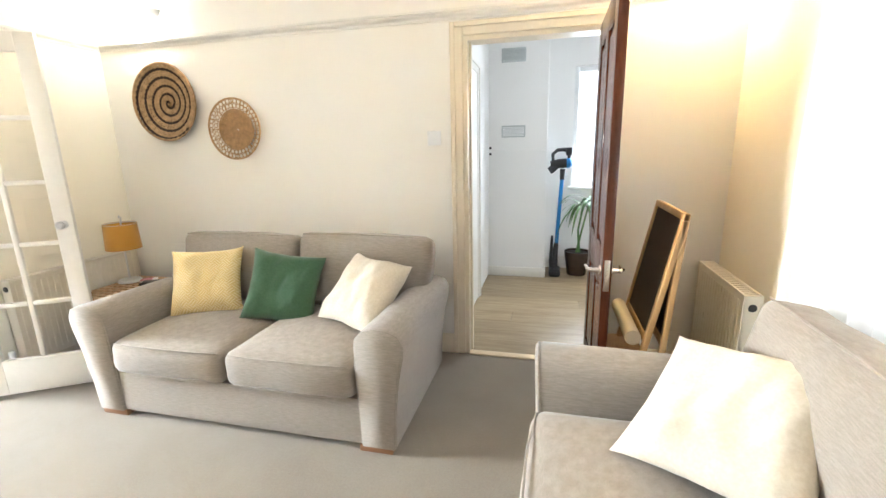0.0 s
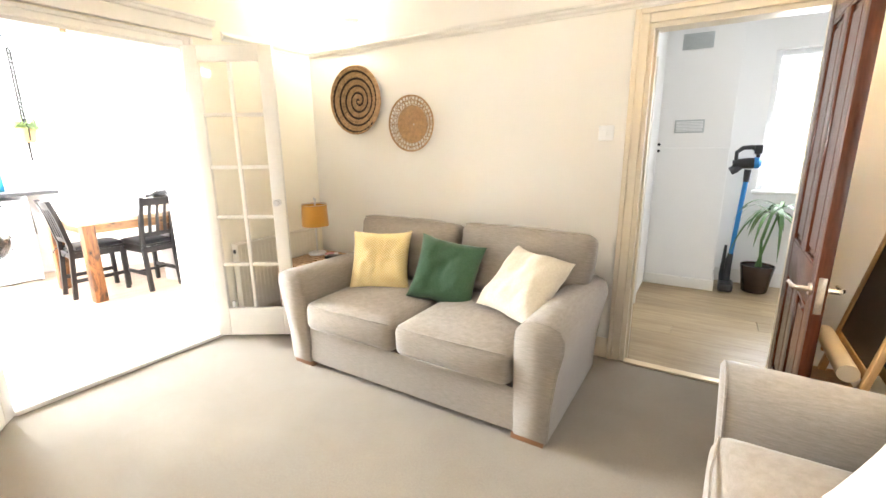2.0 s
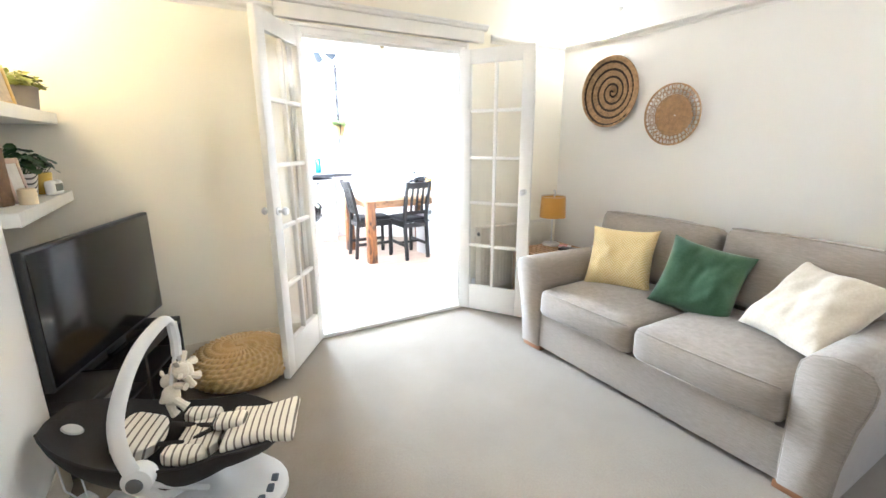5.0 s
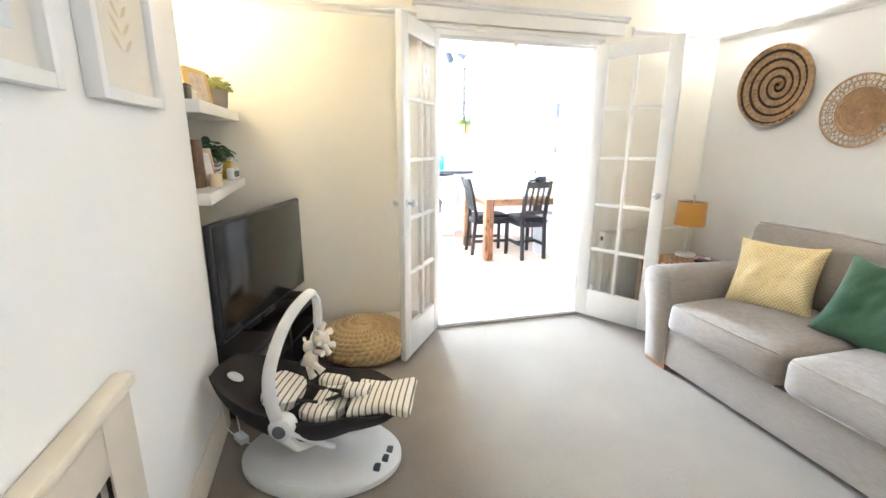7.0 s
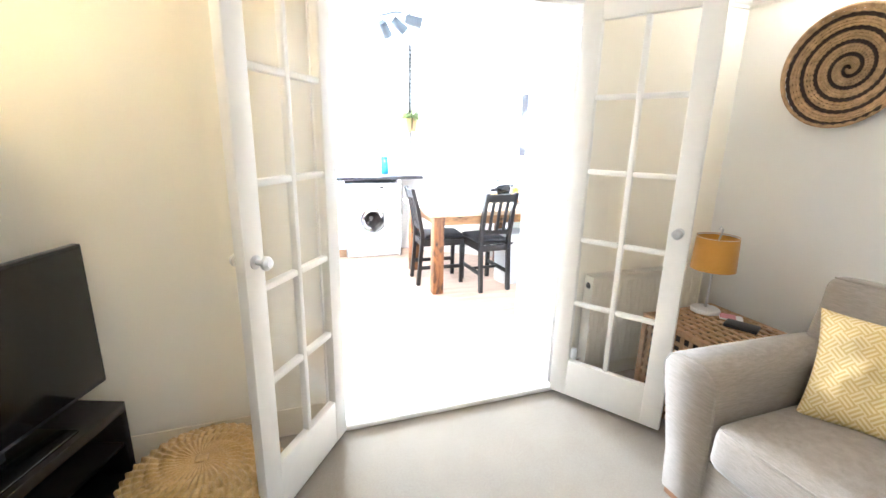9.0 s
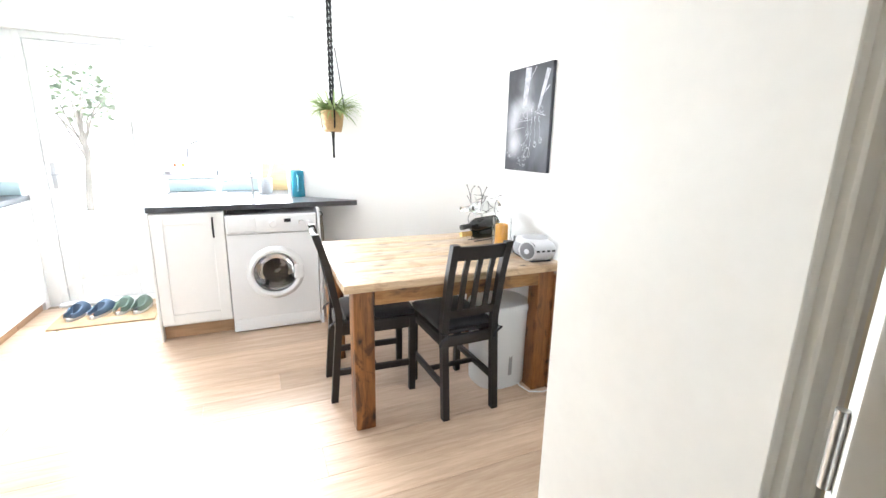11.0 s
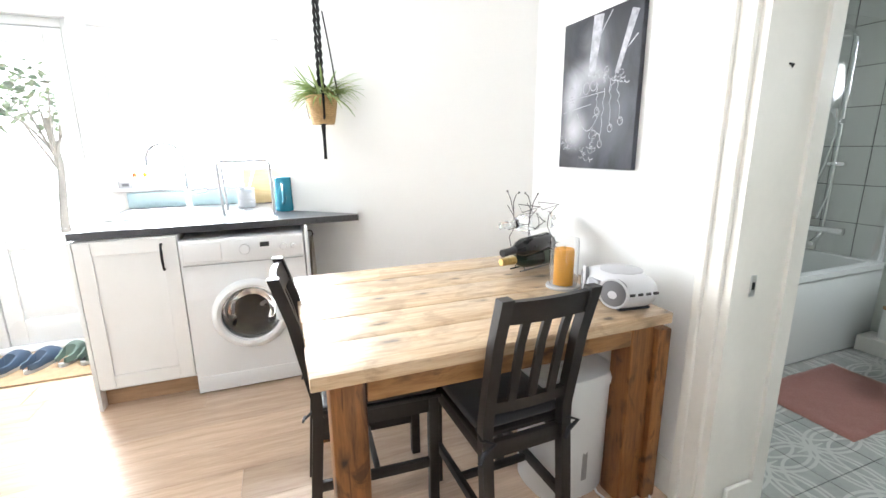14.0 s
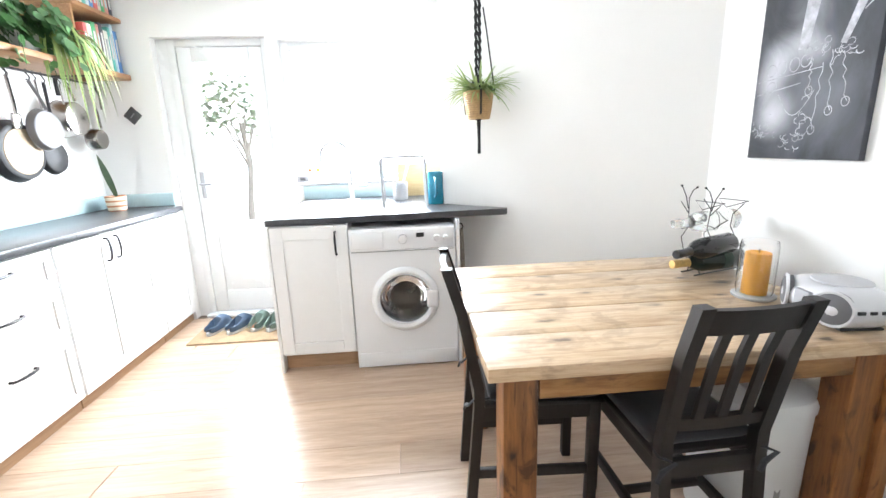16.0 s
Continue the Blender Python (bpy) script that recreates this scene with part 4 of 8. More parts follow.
DM = pose(0.0, 0.30, 0.43, 0, 90, 0)
dr = part("door", lathe(nb(), [(0.145, 0.0), (0.190, 0.0), (0.194, 0.012), (0.184, 0.027), (0.166, 0.035), (0.150, 0.030), (0.146, 0.016)], 48, m=DM), WHITE, wm)
part("door_glass", lathe(nb(), [(0.149, 0.020), (0.135, 0.010), (0.115, -0.02), (0.09, -0.05), (0, -0.055)], 48, m=DM), glass_mat("domed_door_glass", (0.86, 0.88, 0.90)), dr, "clear domed glass")
part("seal", lathe(nb(), [(0.1515, 0.004), (0.146, -0.01), (0.134, -0.03), (0.136, -0.05), (0.15, -0.055)], 40, m=DM), surface("grey_rubber_seal", (0.10, 0.10, 0.105), 0.6), dr)
DRUMM = surface("drum_steel", (0.42, 0.39, 0.36), 0.25, 1.0, vary=0.5, scale=9, bump=0.15)
drum = part("drum", lathe(nb(), [(0.150, -0.055), (0.23, -0.06), (0.23, -0.36), (0.06, -0.38), (0, -0.37)], 40, m=DM), DRUMM, dr)
for k in range(3):
    q = radians(90 + 120 * k)
    part("paddle", sweep(nb(), [tuple(DM @ Vector((0.215 * math.cos(q), 0.215 * math.sin(q), -0.09))), tuple(DM @ Vector((0.215 * math.cos(q), 0.215 * math.sin(q), -0.34)))], 0.028, 8), DRUMM, drum)
part("door_catch", soft(nb(), 0.028, 0.455, 0.43, 0.012, 0.034, 0.052, 0.012, n=8), WHITE, dr)
for y, r in ((0.30, 0.026), (0.49, 0.018), (0.54, 0.014)):
    part("knob", lathe(nb(), [(0, 0.028), (r * 0.9, 0.028), (r, 0.022), (r, 0)], 20, m=pose(0.006, y, 0.785, 0, 90, 0)), WHITE, wm)
part("display", bx(0.007, 0.375, 0.79, 0.0095, 0.42, 0.815), BLACK, wm)
part("panel_line", bx(0.004, 0.01, 0.714, 0.0075, 0.585, 0.718), surface("grey_line", (0.35, 0.36, 0.37), 0.5), wm)

OAKP = wood("oak_plinth", (0.25, 0.14, 0.07), (0.45, 0.29, 0.17), 0.45, (1.2, 13, 13), 2, spread=0)
HANDLE = surface("dark_bow_handle", (0.03, 0.03, 0.032), 0.35, 0.6, vary=0.1, bump=0.02)


def bow_handle(parent, m, length=0.128):
    k = 10
    pts = [(-length / 2, 0, 0), (-length / 2, 0.016, 0)] + [(-length / 2 + length * i / k, 0.022 + 0.008 * math.sin(math.pi * i / k), 0) for i in range(1, k)] + [(length / 2, 0.016, 0), (length / 2, 0, 0)]
    return part("handle", sweep(nb(), pts, [0.006, 0.006] + [0.0045 + 0.002 * math.sin(math.pi * i / k) for i in range(1, k)] + [0.006, 0.006], 8), HANDLE, parent, "dark bow handle", m)


def shaker(parent, name, w, h, m, handle=None, drawer=False):
    """A shaker front in x and z, facing +y, its lower left corner at the origin of m."""
    bm = nb()
    f = 0.05 if drawer else 0.07
    box(bm, 0, 0, 0, w, 0.012, h)
    for a in ((0, 0, f, h), (w - f, 0, w, h), (f, 0, w - f, f), (f, h - f, w - f, h)):
        box(bm, a[0] + 0.0003, 0.012, a[1] + 0.0003, a[2] - 0.0003, 0.02, a[3] - 0.0003, 0.0015, 1)
    d = part(name, bm, UNIT, parent, m=m, angle=20)
    if handle:
        bow_handle(d, pose(handle[0], 0.02, handle[1], 0, handle[2], 0))
    return d


# sink unit beside the machine, facing +x
su = thing("sink_cabinet", pose(-6.17, 0.825, 0, 0, 0, -90), "white shaker sink cabinet beside the washing machine", "cabinet")
part("carcass", bx(0.0, -0.56, 0.10, 0.43, -0.002, 0.875, 0.002, 1), UNIT, su)
part("end_panel", bx(0.43, -0.58, 0, 0.448, 0.02, 0.875, 0.002, 1), UNIT, su)
part("plinth", bx(0.0, -0.06, 0.0, 0.43, -0.045, 0.10), OAKP, su, "oak-coloured plinth")
shaker(su, "door", 0.424, 0.755, pose(0.003, 0, 0.115), (0.065, 0.66, 90))
ep = thing("end_panel", pose(WMX, 1.432, 0), "white panel holding the worktop beside the washing machine", "panel")
part("board", bx(-0.30, 0, 0, 0.02, 0.018, 0.881, 0.002, 1), UNIT, ep)
ws = thing("sink_worktop", pose(0, 0, 0), "dark speckled worktop over the washing machine and sink", "worktop")
bm = nb()
plan = [(KX0 + 0.002, 0.385), (-6.15, 0.385), (-6.215, 1.742), (-6.25, 1.752), (-6.515, 1.444), (OBX, OBY - 0.002), (KX0 + 0.002, NY - 0.004)]
low, high = [[bm.verts.new((x, y, z)) for x, y in plan] for z in (0.882, 0.918)]
bm.faces.new(low[::-1]), bm.faces.new(high)
for i in range(len(plan)):
    j = (i + 1) % len(plan)
    bm.faces.new((low[i], low[j], high[j], high[i]))
part("slab", bm, TOP, ws, smooth=False)
part("upstand", bx(KX0 + 0.002, 0.385, 0.919, KX0 + 0.022, NY - 0.006, 1.02, 0.003), TILE_BLUE, ws)

# ---- left run of units along the wall, facing +y ----
RY = -0.545
wt = thing("run_worktop", pose(0, 0, 0), "dark speckled worktop along the wall", "worktop")
part("slab", bx(KX0 + 0.002, KY0 + 0.001, 0.875, -4.2, -0.525, 0.912, 0.004), TOP, wt)
part("upstand", bx(KX0 + 0.022, KY0 + 0.001, 0.913, -4.2, KY0 + 0.021, 1.01, 0.003), TILE_BLUE, wt)
part("upstand", bx(KX0 + 0.002, KY0 + 0.022, 0.913, KX0 + 0.022, -0.565, 1.01, 0.003), TILE_BLUE, wt)


def base_unit(x0, w, kind):
    label = {"drawers": "white shaker unit with three drawers", "doors": "white shaker base unit with two doors", "panel": "white shaker corner unit with a plain door"}[kind]
    u = thing("base_unit", pose(x0, RY, 0), label, "cabinet", "kitchen units along the wall")
    part("carcass", bx(0, KY0 - RY + 0.02, 0.10, w, -0.022, 0.874), UNIT, u)
    part("plinth", bx(0, -0.05, 0, w, -0.035, 0.0695), OAKP, u, "oak-coloured plinth")
    if kind == "drawers":
        for z, h in ((0.075, 0.345), (0.425, 0.245), (0.675, 0.19)):
            shaker(u, "drawer", w - 0.006, h, pose(0.003, -0.02, z), (w / 2, h - 0.055, 0), True)
    elif kind == "doors":
        shaker(u, "door", w / 2 - 0.005, 0.79, pose(0.003, -0.02, 0.075), (w / 2 - 0.045, 0.70, 90))
        shaker(u, "door", w / 2 - 0.005, 0.79, pose(w / 2 + 0.002, -0.02, 0.075), (0.04, 0.70, 90))
    else:
        shaker(u, "door", w - 0.006, 0.79, pose(0.003, -0.02, 0.075))
    return u


base_unit(-7.145, 0.42, "panel")
base_unit(-6.72, 0.80, "doors")
base_unit(-5.91, 0.60, "drawers")
base_unit(-5.30, 0.60, "doors")
base_unit(-4.69, 0.48, "panel")


# ---- living room: wall things ----
TAN = surface("seagrass_tan", (0.44, 0.28, 0.14), 0.85, vary=0.5, scale=30, grain=160, bump=0.5, dist=0.003)
DKR = surface("seagrass_dark", (0.035, 0.022, 0.016), 0.85, vary=0.4, scale=30, grain=160, bump=0.5, dist=0.003)
STRAW = surface("woven_straw", (0.46, 0.29, 0.14), 0.8, vary=0.35, scale=40, grain=180, bump=0.5, dist=0.003)


def spiral(bm, r0, r1, turns, phase, rad, dish, n=40, twist=0.0):
    k = int(turns * n)
    pts = []
    for i in range(k + 1):
        t = i / k
        r = r0 + (r1 - r0) * t
        a = phase + 2 * math.pi * turns * t
        pts.append((r * math.cos(a), -dish * (r / r1) ** 2 + 0.003 * noise.noise(Vector((a, r * 9, 0))), r * math.sin(a)))
    return sweep(bm, pts, [rad * (1 + twist * (-1) ** i) for i in range(len(pts))], 6)


wb = thing("wall_basket", pose(-2.63, 2.64, 1.705), "round coiled seagrass basket with a dark spiral on the wall", "wall basket", "baskets on the wall")
for ph in range(4):
    part("coil", spiral(nb(), 0.008, 0.25, 4.6, -ph * math.pi / 2 * 0.96, 0.0095 if ph == 3 else 0.0075, 0.05, 76, 0.22), DKR if ph == 3 else TAN, wb)
part("backing", lathe(nb(), [(0, -0.002), (0.12, 0.010), (0.235, 0.042), (0.237, 0.036), (0.12, 0.004), (0, -0.008)], 40, m=pose(0, 0, 0, 90)), DKR, wb)
part("rim", sweep(nb(), arc((0, -0.05, 0), 0.252, 0, 360, 60)[:-1], 0.009, 8, True), TAN, wb)

ob = thing("wall_basket", pose(-2.11, 2.645, 1.512), "round openwork straw basket with looped edge on the wall", "wall basket", "baskets on the wall")
part("weave", spiral(nb(), 0.006, 0.135, 11, 0, 0.0066, 0.02), STRAW, ob)
for R, k, rr in ((0.152, 34, 0.0145), (0.181, 40, 0.0145)):
    for i in range(k):
        a = 2 * math.pi * i / k
        c = (R * math.cos(a), -0.026 - 0.01 * (R > 0.16), R * math.sin(a))
        part("loop", sweep(nb(), [(c[0] + rr * math.cos(b), c[1], c[2] + rr * math.sin(b)) for b in [2 * math.pi * q / 10 for q in range(10)]], 0.0028, 5, True), STRAW, ob)
part("rim", sweep(nb(), arc((0, -0.038, 0), 0.199, 0, 360, 60)[:-1], 0.005, 6, True), STRAW, ob)
random.seed(3)
for i in range(16):
    a = 2 * math.pi * i / 16
    part("rib", sweep(nb(), [(0.13 * math.cos(a), -0.022, 0.13 * math.sin(a)), (0.199 * math.cos(a), -0.038, 0.199 * math.sin(a))], 0.003, 5), STRAW, ob)

PLASTER = surface("white_plaster", (0.80, 0.79, 0.77), 0.7, vary=0.03, bump=0.05)
sc = thing("wall_sconce", pose(-2.73, LY1 - 0.001, 2.22), "white plaster half-bowl uplighter on the wall, lit", "wall lamp", "uplighters on the walls")
bm = nb()
prof = [(0.045, 0.0), (0.075, 0.012), (0.115, 0.05), (0.128, 0.075), (0.131, 0.078), (0.123, 0.078), (0.107, 0.05), (0.07, 0.02), (0.042, 0.008)]
rings = [[bm.verts.new((r * math.cos(math.pi + math.pi * i / 24), min(0, r * math.sin(math.pi + math.pi * i / 24)), z)) for i in range(25)] for r, z in prof]
for a, b in zip(rings, rings[1:] + rings[:1]):
    for i in range(24):
        bm.faces.new((a[i], a[i + 1], b[i + 1], b[i]))
part("bowl", bm, PLASTER, sc)
part("bulb_glass", lathe(nb(), [(0, -0.018), (0.02, -0.012), (0.036, 0.002), (0.036, 0.012), (0, 0.012)], 20, (0, -0.046, 0.0)), glow("lit_opal_glass", (1.0, 0.88, 0.7), 9.0), sc, "glowing opal glass")

copy_thing(sc, pose(0.62, LY1 - 0.001, 2.22))
copy_thing(sc, pose(-2.75, LYB + 0.001, 2.22, 0, 0, 180))

sw = thing("light_switch", pose(-0.725, LY1, 1.415), "white plastic light switch plate on the wall", "light switch")
part("plate", bx(-0.043, -0.009, -0.043, 0.043, 0, 0.043, 0.004), UPVC, sw)
part("rocker", bx(-0.006, -0.013, -0.012, 0.006, -0.008, 0.012, 0.001), UPVC, sw)


def radiator(m, length, height, label, mat):
    r = thing("radiator", m, label, "radiator")
    fins = int(length / 0.034)
    fp_ = part("front_panel", bx(0.0, 0.078, 0.0, length, 0.090, height, 0.004, 1), mat, r)
    fin = finish("fin", bx(0, 0.086, 0.03, 0.020, 0.0925, height - 0.03, 0.002, 1), mat)
    for i in range(fins):
        piece("fin", fin, fp_, pose(0.012 + i * (length - 0.024) / fins, 0, 0))
    part("back_panel", bx(0, 0.02, 0, length, 0.03, height, 0.003, 1), mat, r)
    for x in (0.0, length - 0.004):
        part("side_cover", bx(x, 0.018, 0.01, x + 0.004, 0.092, height + 0.004, 0.001, 1), mat, r)
    bm = nb()
    box(bm, 0, 0.018, height, length, 0.026, height + 0.006)
    box(bm, 0, 0.084, height, length, 0.092, height + 0.006)
    for i in range(int(length / 0.03)):
        box(bm, 0.01 + i * 0.03, 0.026, height, 0.026 + i * 0.03, 0.084, height + 0.004)
    part("grille", bm, mat, r)
    part("bleed_plug", lathe(nb(), [(0, 0.004), (0.016, 0.004), (0.018, 0), (0, 0)], 14, m=pose(length, 0.055, height - 0.05, 0, 90, 0)), BLACK, r)
    part("bleed_plug", lathe(nb(), [(0, 0.004), (0.016, 0.004), (0.018, 0), (0, 0)], 14, m=pose(0, 0.055, height - 0.05, 0, -90, 0)), BLACK, r)
    v = part("valve", sweep(nb(), [(length - 0.01, 0.055, 0.03), (length + 0.05, 0.055, 0.03), (length + 0.05, 0.055, -0.13)], 0.008, 8), CHROME, r)
    part("valve_head", lathe(nb(), [(0, 0.06), (0.014, 0.058), (0.017, 0.05), (0.017, 0.005), (0.010, 0)], 16, (length + 0.05, 0.055, 0.04)), UPVC, v)
    for x in (0.1, length - 0.1):
        part("bracket", bx(x, 0.0, 0.05, x + 0.03, 0.02, height - 0.05), mat, r)
    return r


RADW = surface("radiator_enamel", (0.76, 0.71, 0.60), 0.3, vary=0.03, bump=0.02)
radiator(pose(LX1 - 0.03, 1.99, 0.14, 0, 0, 90), 0.60, 0.565, "cream double-panel radiator under the window wall", RADW)
radiator(pose(LX0, 2.52, 0.13, 0, 0, -90), 0.78, 0.52, "white panel radiator behind the french door", RADW)

# ---- side table, lamp ----
RATTAN = wood("honey_rattan", (0.24, 0.13, 0.06), (0.46, 0.29, 0.15), 0.6, (4, 4, 4), 6, spread=0.15)
st = thing("side_table", pose(-2.90, 1.93, 0), "woven wooden slatted cube side table beside the sofa", "side table")
SW, SD, SH = 0.46, 0.48, 0.505
for x in (0, SW - 0.03):
    for y in (0, SD - 0.03):
        part("post", bx(x, y, 0, x + 0.03, y + 0.03, SH, 0.003), RATTAN, st)
for x0, y0, x1, y1 in ((0, 0, SW, 0.03), (0, SD - 0.03, SW, SD), (0, 0.03, 0.03, SD - 0.03), (SW - 0.03, 0.03, SW, SD - 0.03)):
    for z in (0.02, SH - 0.03):
        part("rail", bx(x0 + 0.0005, y0 + 0.0005, z, x1 - 0.0005, y1 - 0.0005, z + 0.029, 0.003), RATTAN, st)
DARKIN = surface("dark_lining", (0.03, 0.026, 0.022), 0.8)
part("lining", bx(0.018, 0.018, 0.04, SW - 0.018, SD - 0.018, SH - 0.02), DARKIN, st)
for i in range(9):
    z = 0.06 + i * 0.045
    part("slat", bx(0.03, 0.004, z, SW - 0.03, 0.012, z + 0.022, 0.003), RATTAN, st)
    part("slat", bx(SW - 0.012, 0.03, z, SW - 0.004, SD - 0.03, z + 0.022, 0.003), RATTAN, st)
for i in range(8):
    x = 0.045 + i * 0.048
    part("slat", bx(x, 0.001, 0.05, x + 0.02, 0.008, SH - 0.03, 0.002), RATTAN, st)
    part("slat", bx(SW - 0.008, 0.04 + i * 0.05, 0.05, SW - 0.001, 0.06 + i * 0.05, SH - 0.03, 0.002), RATTAN, st)
    part("top_slat", bx(x, 0.02, SH - 0.012, x + 0.022, SD - 0.02, SH - 0.002, 0.002), RATTAN, st)
for i in range(9):
    y = 0.04 + i * 0.046
    part("top_slat", bx(0.02, y, SH - 0.006, SW - 0.02, y + 0.02, SH + 0.003, 0.002), RATTAN, st)

lp = thing("table_lamp", pose(-2.815, 2.26, SH + 0.003), "slim steel table lamp with a mustard drum shade", "table lamp")
part("foot", lathe(nb(), [(0, 0.024), (0.012, 0.023), (0.066, 0.018), (0.07, 0.012), (0.07, 0), (0, 0)], 32), STEEL, lp)
part("stem", sweep(nb(), [(0, 0, 0.02), (0, 0, 0.36)], 0.006, 10), STEEL, lp)
MUST = fabric("mustard_linen", (0.50, 0.24, 0.035), (0.66, 0.36, 0.07), 600, (120, 120, 300))
shd = part("shade", lathe(nb(), [(0.102, 0.235), (0.1, 0.235), (0.094, 0.405), (0.096, 0.405), (0.104, 0.232)], 40), MUST, lp, "mustard fabric drum shade")
part("shade_ring", sweep(nb(), arc((0, 0, 0.40), 0.094, 0, 360, 30, "xy")[:-1], 0.003, 6, True), STEEL, shd)
part("finial", sweep(nb(), [(0, 0, 0.36), (0.012, 0, 0.41), (0.018, 0, 0.445), (0.006, 0, 0.455), (0.0, 0, 0.44)], 0.005, 8), STEEL, lp)
part("bulb_holder", lathe(nb(), [(0.016, 0.33), (0.018, 0.37), (0.014, 0.385), (0, 0.385)], 14), BLACK, lp)
wl = thing("wallet", pose(-2.60, 2.24, SH + 0.003, 0, 0, 25), "black leather wallet lying on the side table", "wallet")
part("leather", bx(-0.07, -0.045, 0, 0.07, 0.045, 0.018, 0.006), surface("black_leather", (0.015, 0.014, 0.014), 0.5, vary=0.2, bump=0.3), wl)
nt = thing("notepad", pose(-2.70, 2.30, SH + 0.003, 0, 0, 40), "small pink and white notepad on the side table", "notepad")
part("paper", bx(-0.05, -0.035, 0, 0.05, 0.035, 0.008, 0.001), surface("paper", (0.8, 0.78, 0.76), 0.8), nt)
part("cover", bx(-0.05, -0.035, 0.008, 0.02, 0.035, 0.0095), surface("pink_card", (0.6, 0.25, 0.27), 0.7), nt)

# ---- easel beside the door ----
BEECH = wood("beech", (0.42, 0.24, 0.09), (0.60, 0.38, 0.17), 0.45, (12, 12, 1.4), 2, spread=0.1)
BOARD = surface("chalkboard", (0.045, 0.032, 0.024), 0.75, vary=0.35, scale=6, grain=60, bump=0.1)
es = thing("childs_easel", pose(0.525, 2.165, 0, 0, 0, 90), "small beech chalkboard easel with a paper roll", "easel")
ew, eh = 0.50, 1.07
for s, lean in ((-1, 11), (1, 4)):
    fm = pose(0, s * 0.0, eh, lean)
    leafp = part("board_frame", bx(-ew / 2, -0.012, -0.03, ew / 2, 0.012, 0.0, 0.003), BEECH, es, m=fm)
    for x in (-ew / 2, ew / 2 - 0.035):
        part("leg", bx(x, -0.012, -eh * 1.03, x + 0.035, 0.012, -0.03, 0.003), BEECH, leafp)
    part("chalkboard", bx(-ew / 2 + 0.035, -0.004, -0.56, ew / 2 - 0.035, 0.004, -0.03), BOARD, leafp, "dark smeared chalkboard")
    part("rail", bx(-ew / 2 + 0.035, -0.010, -0.60, ew / 2 - 0.035, 0.010, -0.56, 0.003), BEECH, leafp)
    part("rail", bx(-ew / 2 + 0.035, -0.010, -0.86, ew / 2 - 0.035, 0.010, -0.83, 0.003), BEECH, leafp)
part("tray", bx(-ew / 2, 0.06, 0.30, ew / 2, 0.24, 0.315, 0.003), BEECH, es)
part("paper_roll", lathe(nb(), [(0, 0), (0.035, 0), (0.035, 0.44), (0, 0.44)], 20, m=pose(-0.22, 0.165, 0.50, 0, 90, 0)), surface("roll_paper", (0.75, 0.66, 0.5), 0.8), es)
for x in (-ew / 2 - 0.006, ew / 2 - 0.012):
    part("brace", bx(x, 0.03, 0.40, x + 0.018, 0.16, 0.44, 0.003), BEECH, es)
    for y in (0.045, 0.145):
        part("screw", lathe(nb(), [(0, 0.006), (0.006, 0.005), (0.008, 0)], 10, m=pose(x + (0.018 if x > 0 else 0), y, 0.42, 0, 90 if x > 0 else -90, 0)), STEEL, es)
gb = thing("green_folder", pose(0.80, 1.93, 0, 0, -14, 20), "dark green flat folder leaning behind the armchair", "folder")
part("board", bx(-0.01, -0.22, 0, 0.01, 0.22, 0.33, 0.003), surface("green_card", (0.03, 0.10, 0.06), 0.6), gb)

# ---- window with sheer curtains ----
fw = tagged(new("window_living"), "white window behind sheer curtains", kind="structure")
for y in (-0.3, 0.35, 1.05, 1.70):
    part("window_frame", bx(LX1 + 0.05, y, 0.8, LX1 + 0.11, y + 0.05, 2.1, 0.004), UPVC, fw)
for z in (0.8, 1.65, 2.05):
    part("window_frame", bx(LX1 + 0.052, -0.25, z, LX1 + 0.108, 1.70, z + 0.05, 0.004), UPVC, fw)
for y in (-0.26, 0.39, 1.09):
    g = part("pane", bx(LX1 + 0.078, y, 0.85, LX1 + 0.082, y + 0.62, 2.05), PANE, fw)
    g.visible_shadow = False
SHEER = cloth_sheer("white_voile", (0.82, 0.81, 0.78))


def curtain(y0, y1, label, folds, seed):
    c = thing("curtain", pose(LX1 - 0.032, 0, 0), label, "curtain", "curtains at the window")
    bm = nb()
    n, k = folds * 8, 14
    g = []
    for j in range(k + 1):
        row = []
        for i in range(n + 1):
            t = i / n
            z = 0.03 + (2.16 - 0.03) * j / k
            amp = 0.016 + 0.006 * (1 - j / k)
            row.append(bm.verts.new((amp * math.sin(2 * math.pi * folds * t + 0.5 * noise.noise(Vector((t * 6, j * 0.15, seed)))) + 0.008 * noise.noise(Vector((t * 9, j * 0.3, seed))), y0 + (y1 - y0) * t + 0.006 * noise.noise(Vector((t * 12, j * 0.2, seed + 4))), z)))
        g.append(row)
    for j in range(k):
        for i in range(n):
            bm.faces.new((g[j][i], g[j][i + 1], g[j + 1][i + 1], g[j + 1][i]))
    part("drape", bm, SHEER, c)
    return c


curtain(1.18, 1.92, "white sheer full-length curtain in soft folds", 7, 1)
curtain(-0.45, 1.12, "white sheer full-length curtain in soft folds", 12, 2)
cp = thing("curtain_pole", pose(LX1 - 0.032, 0, 2.18), "white metal curtain pole above the window", "curtain pole")
part("pole", sweep(nb(), [(0, -0.55, 0), (0, 2.0, 0)], 0.012, 12), GLOSS, cp)
for y in (-0.55, 2.0):
    part("finial", lathe(nb(), [(0, -0.025), (0.02, -0.015), (0.025, 0), (0.02, 0.015), (0, 0.025)], 14, (0, y, 0)), GLOSS, cp)
for y in (-0.45, 1.96):
    part("bracket", bx(0, y - 0.008, -0.008, 0.031, y + 0.008, 0.008, 0.002), GLOSS, cp)

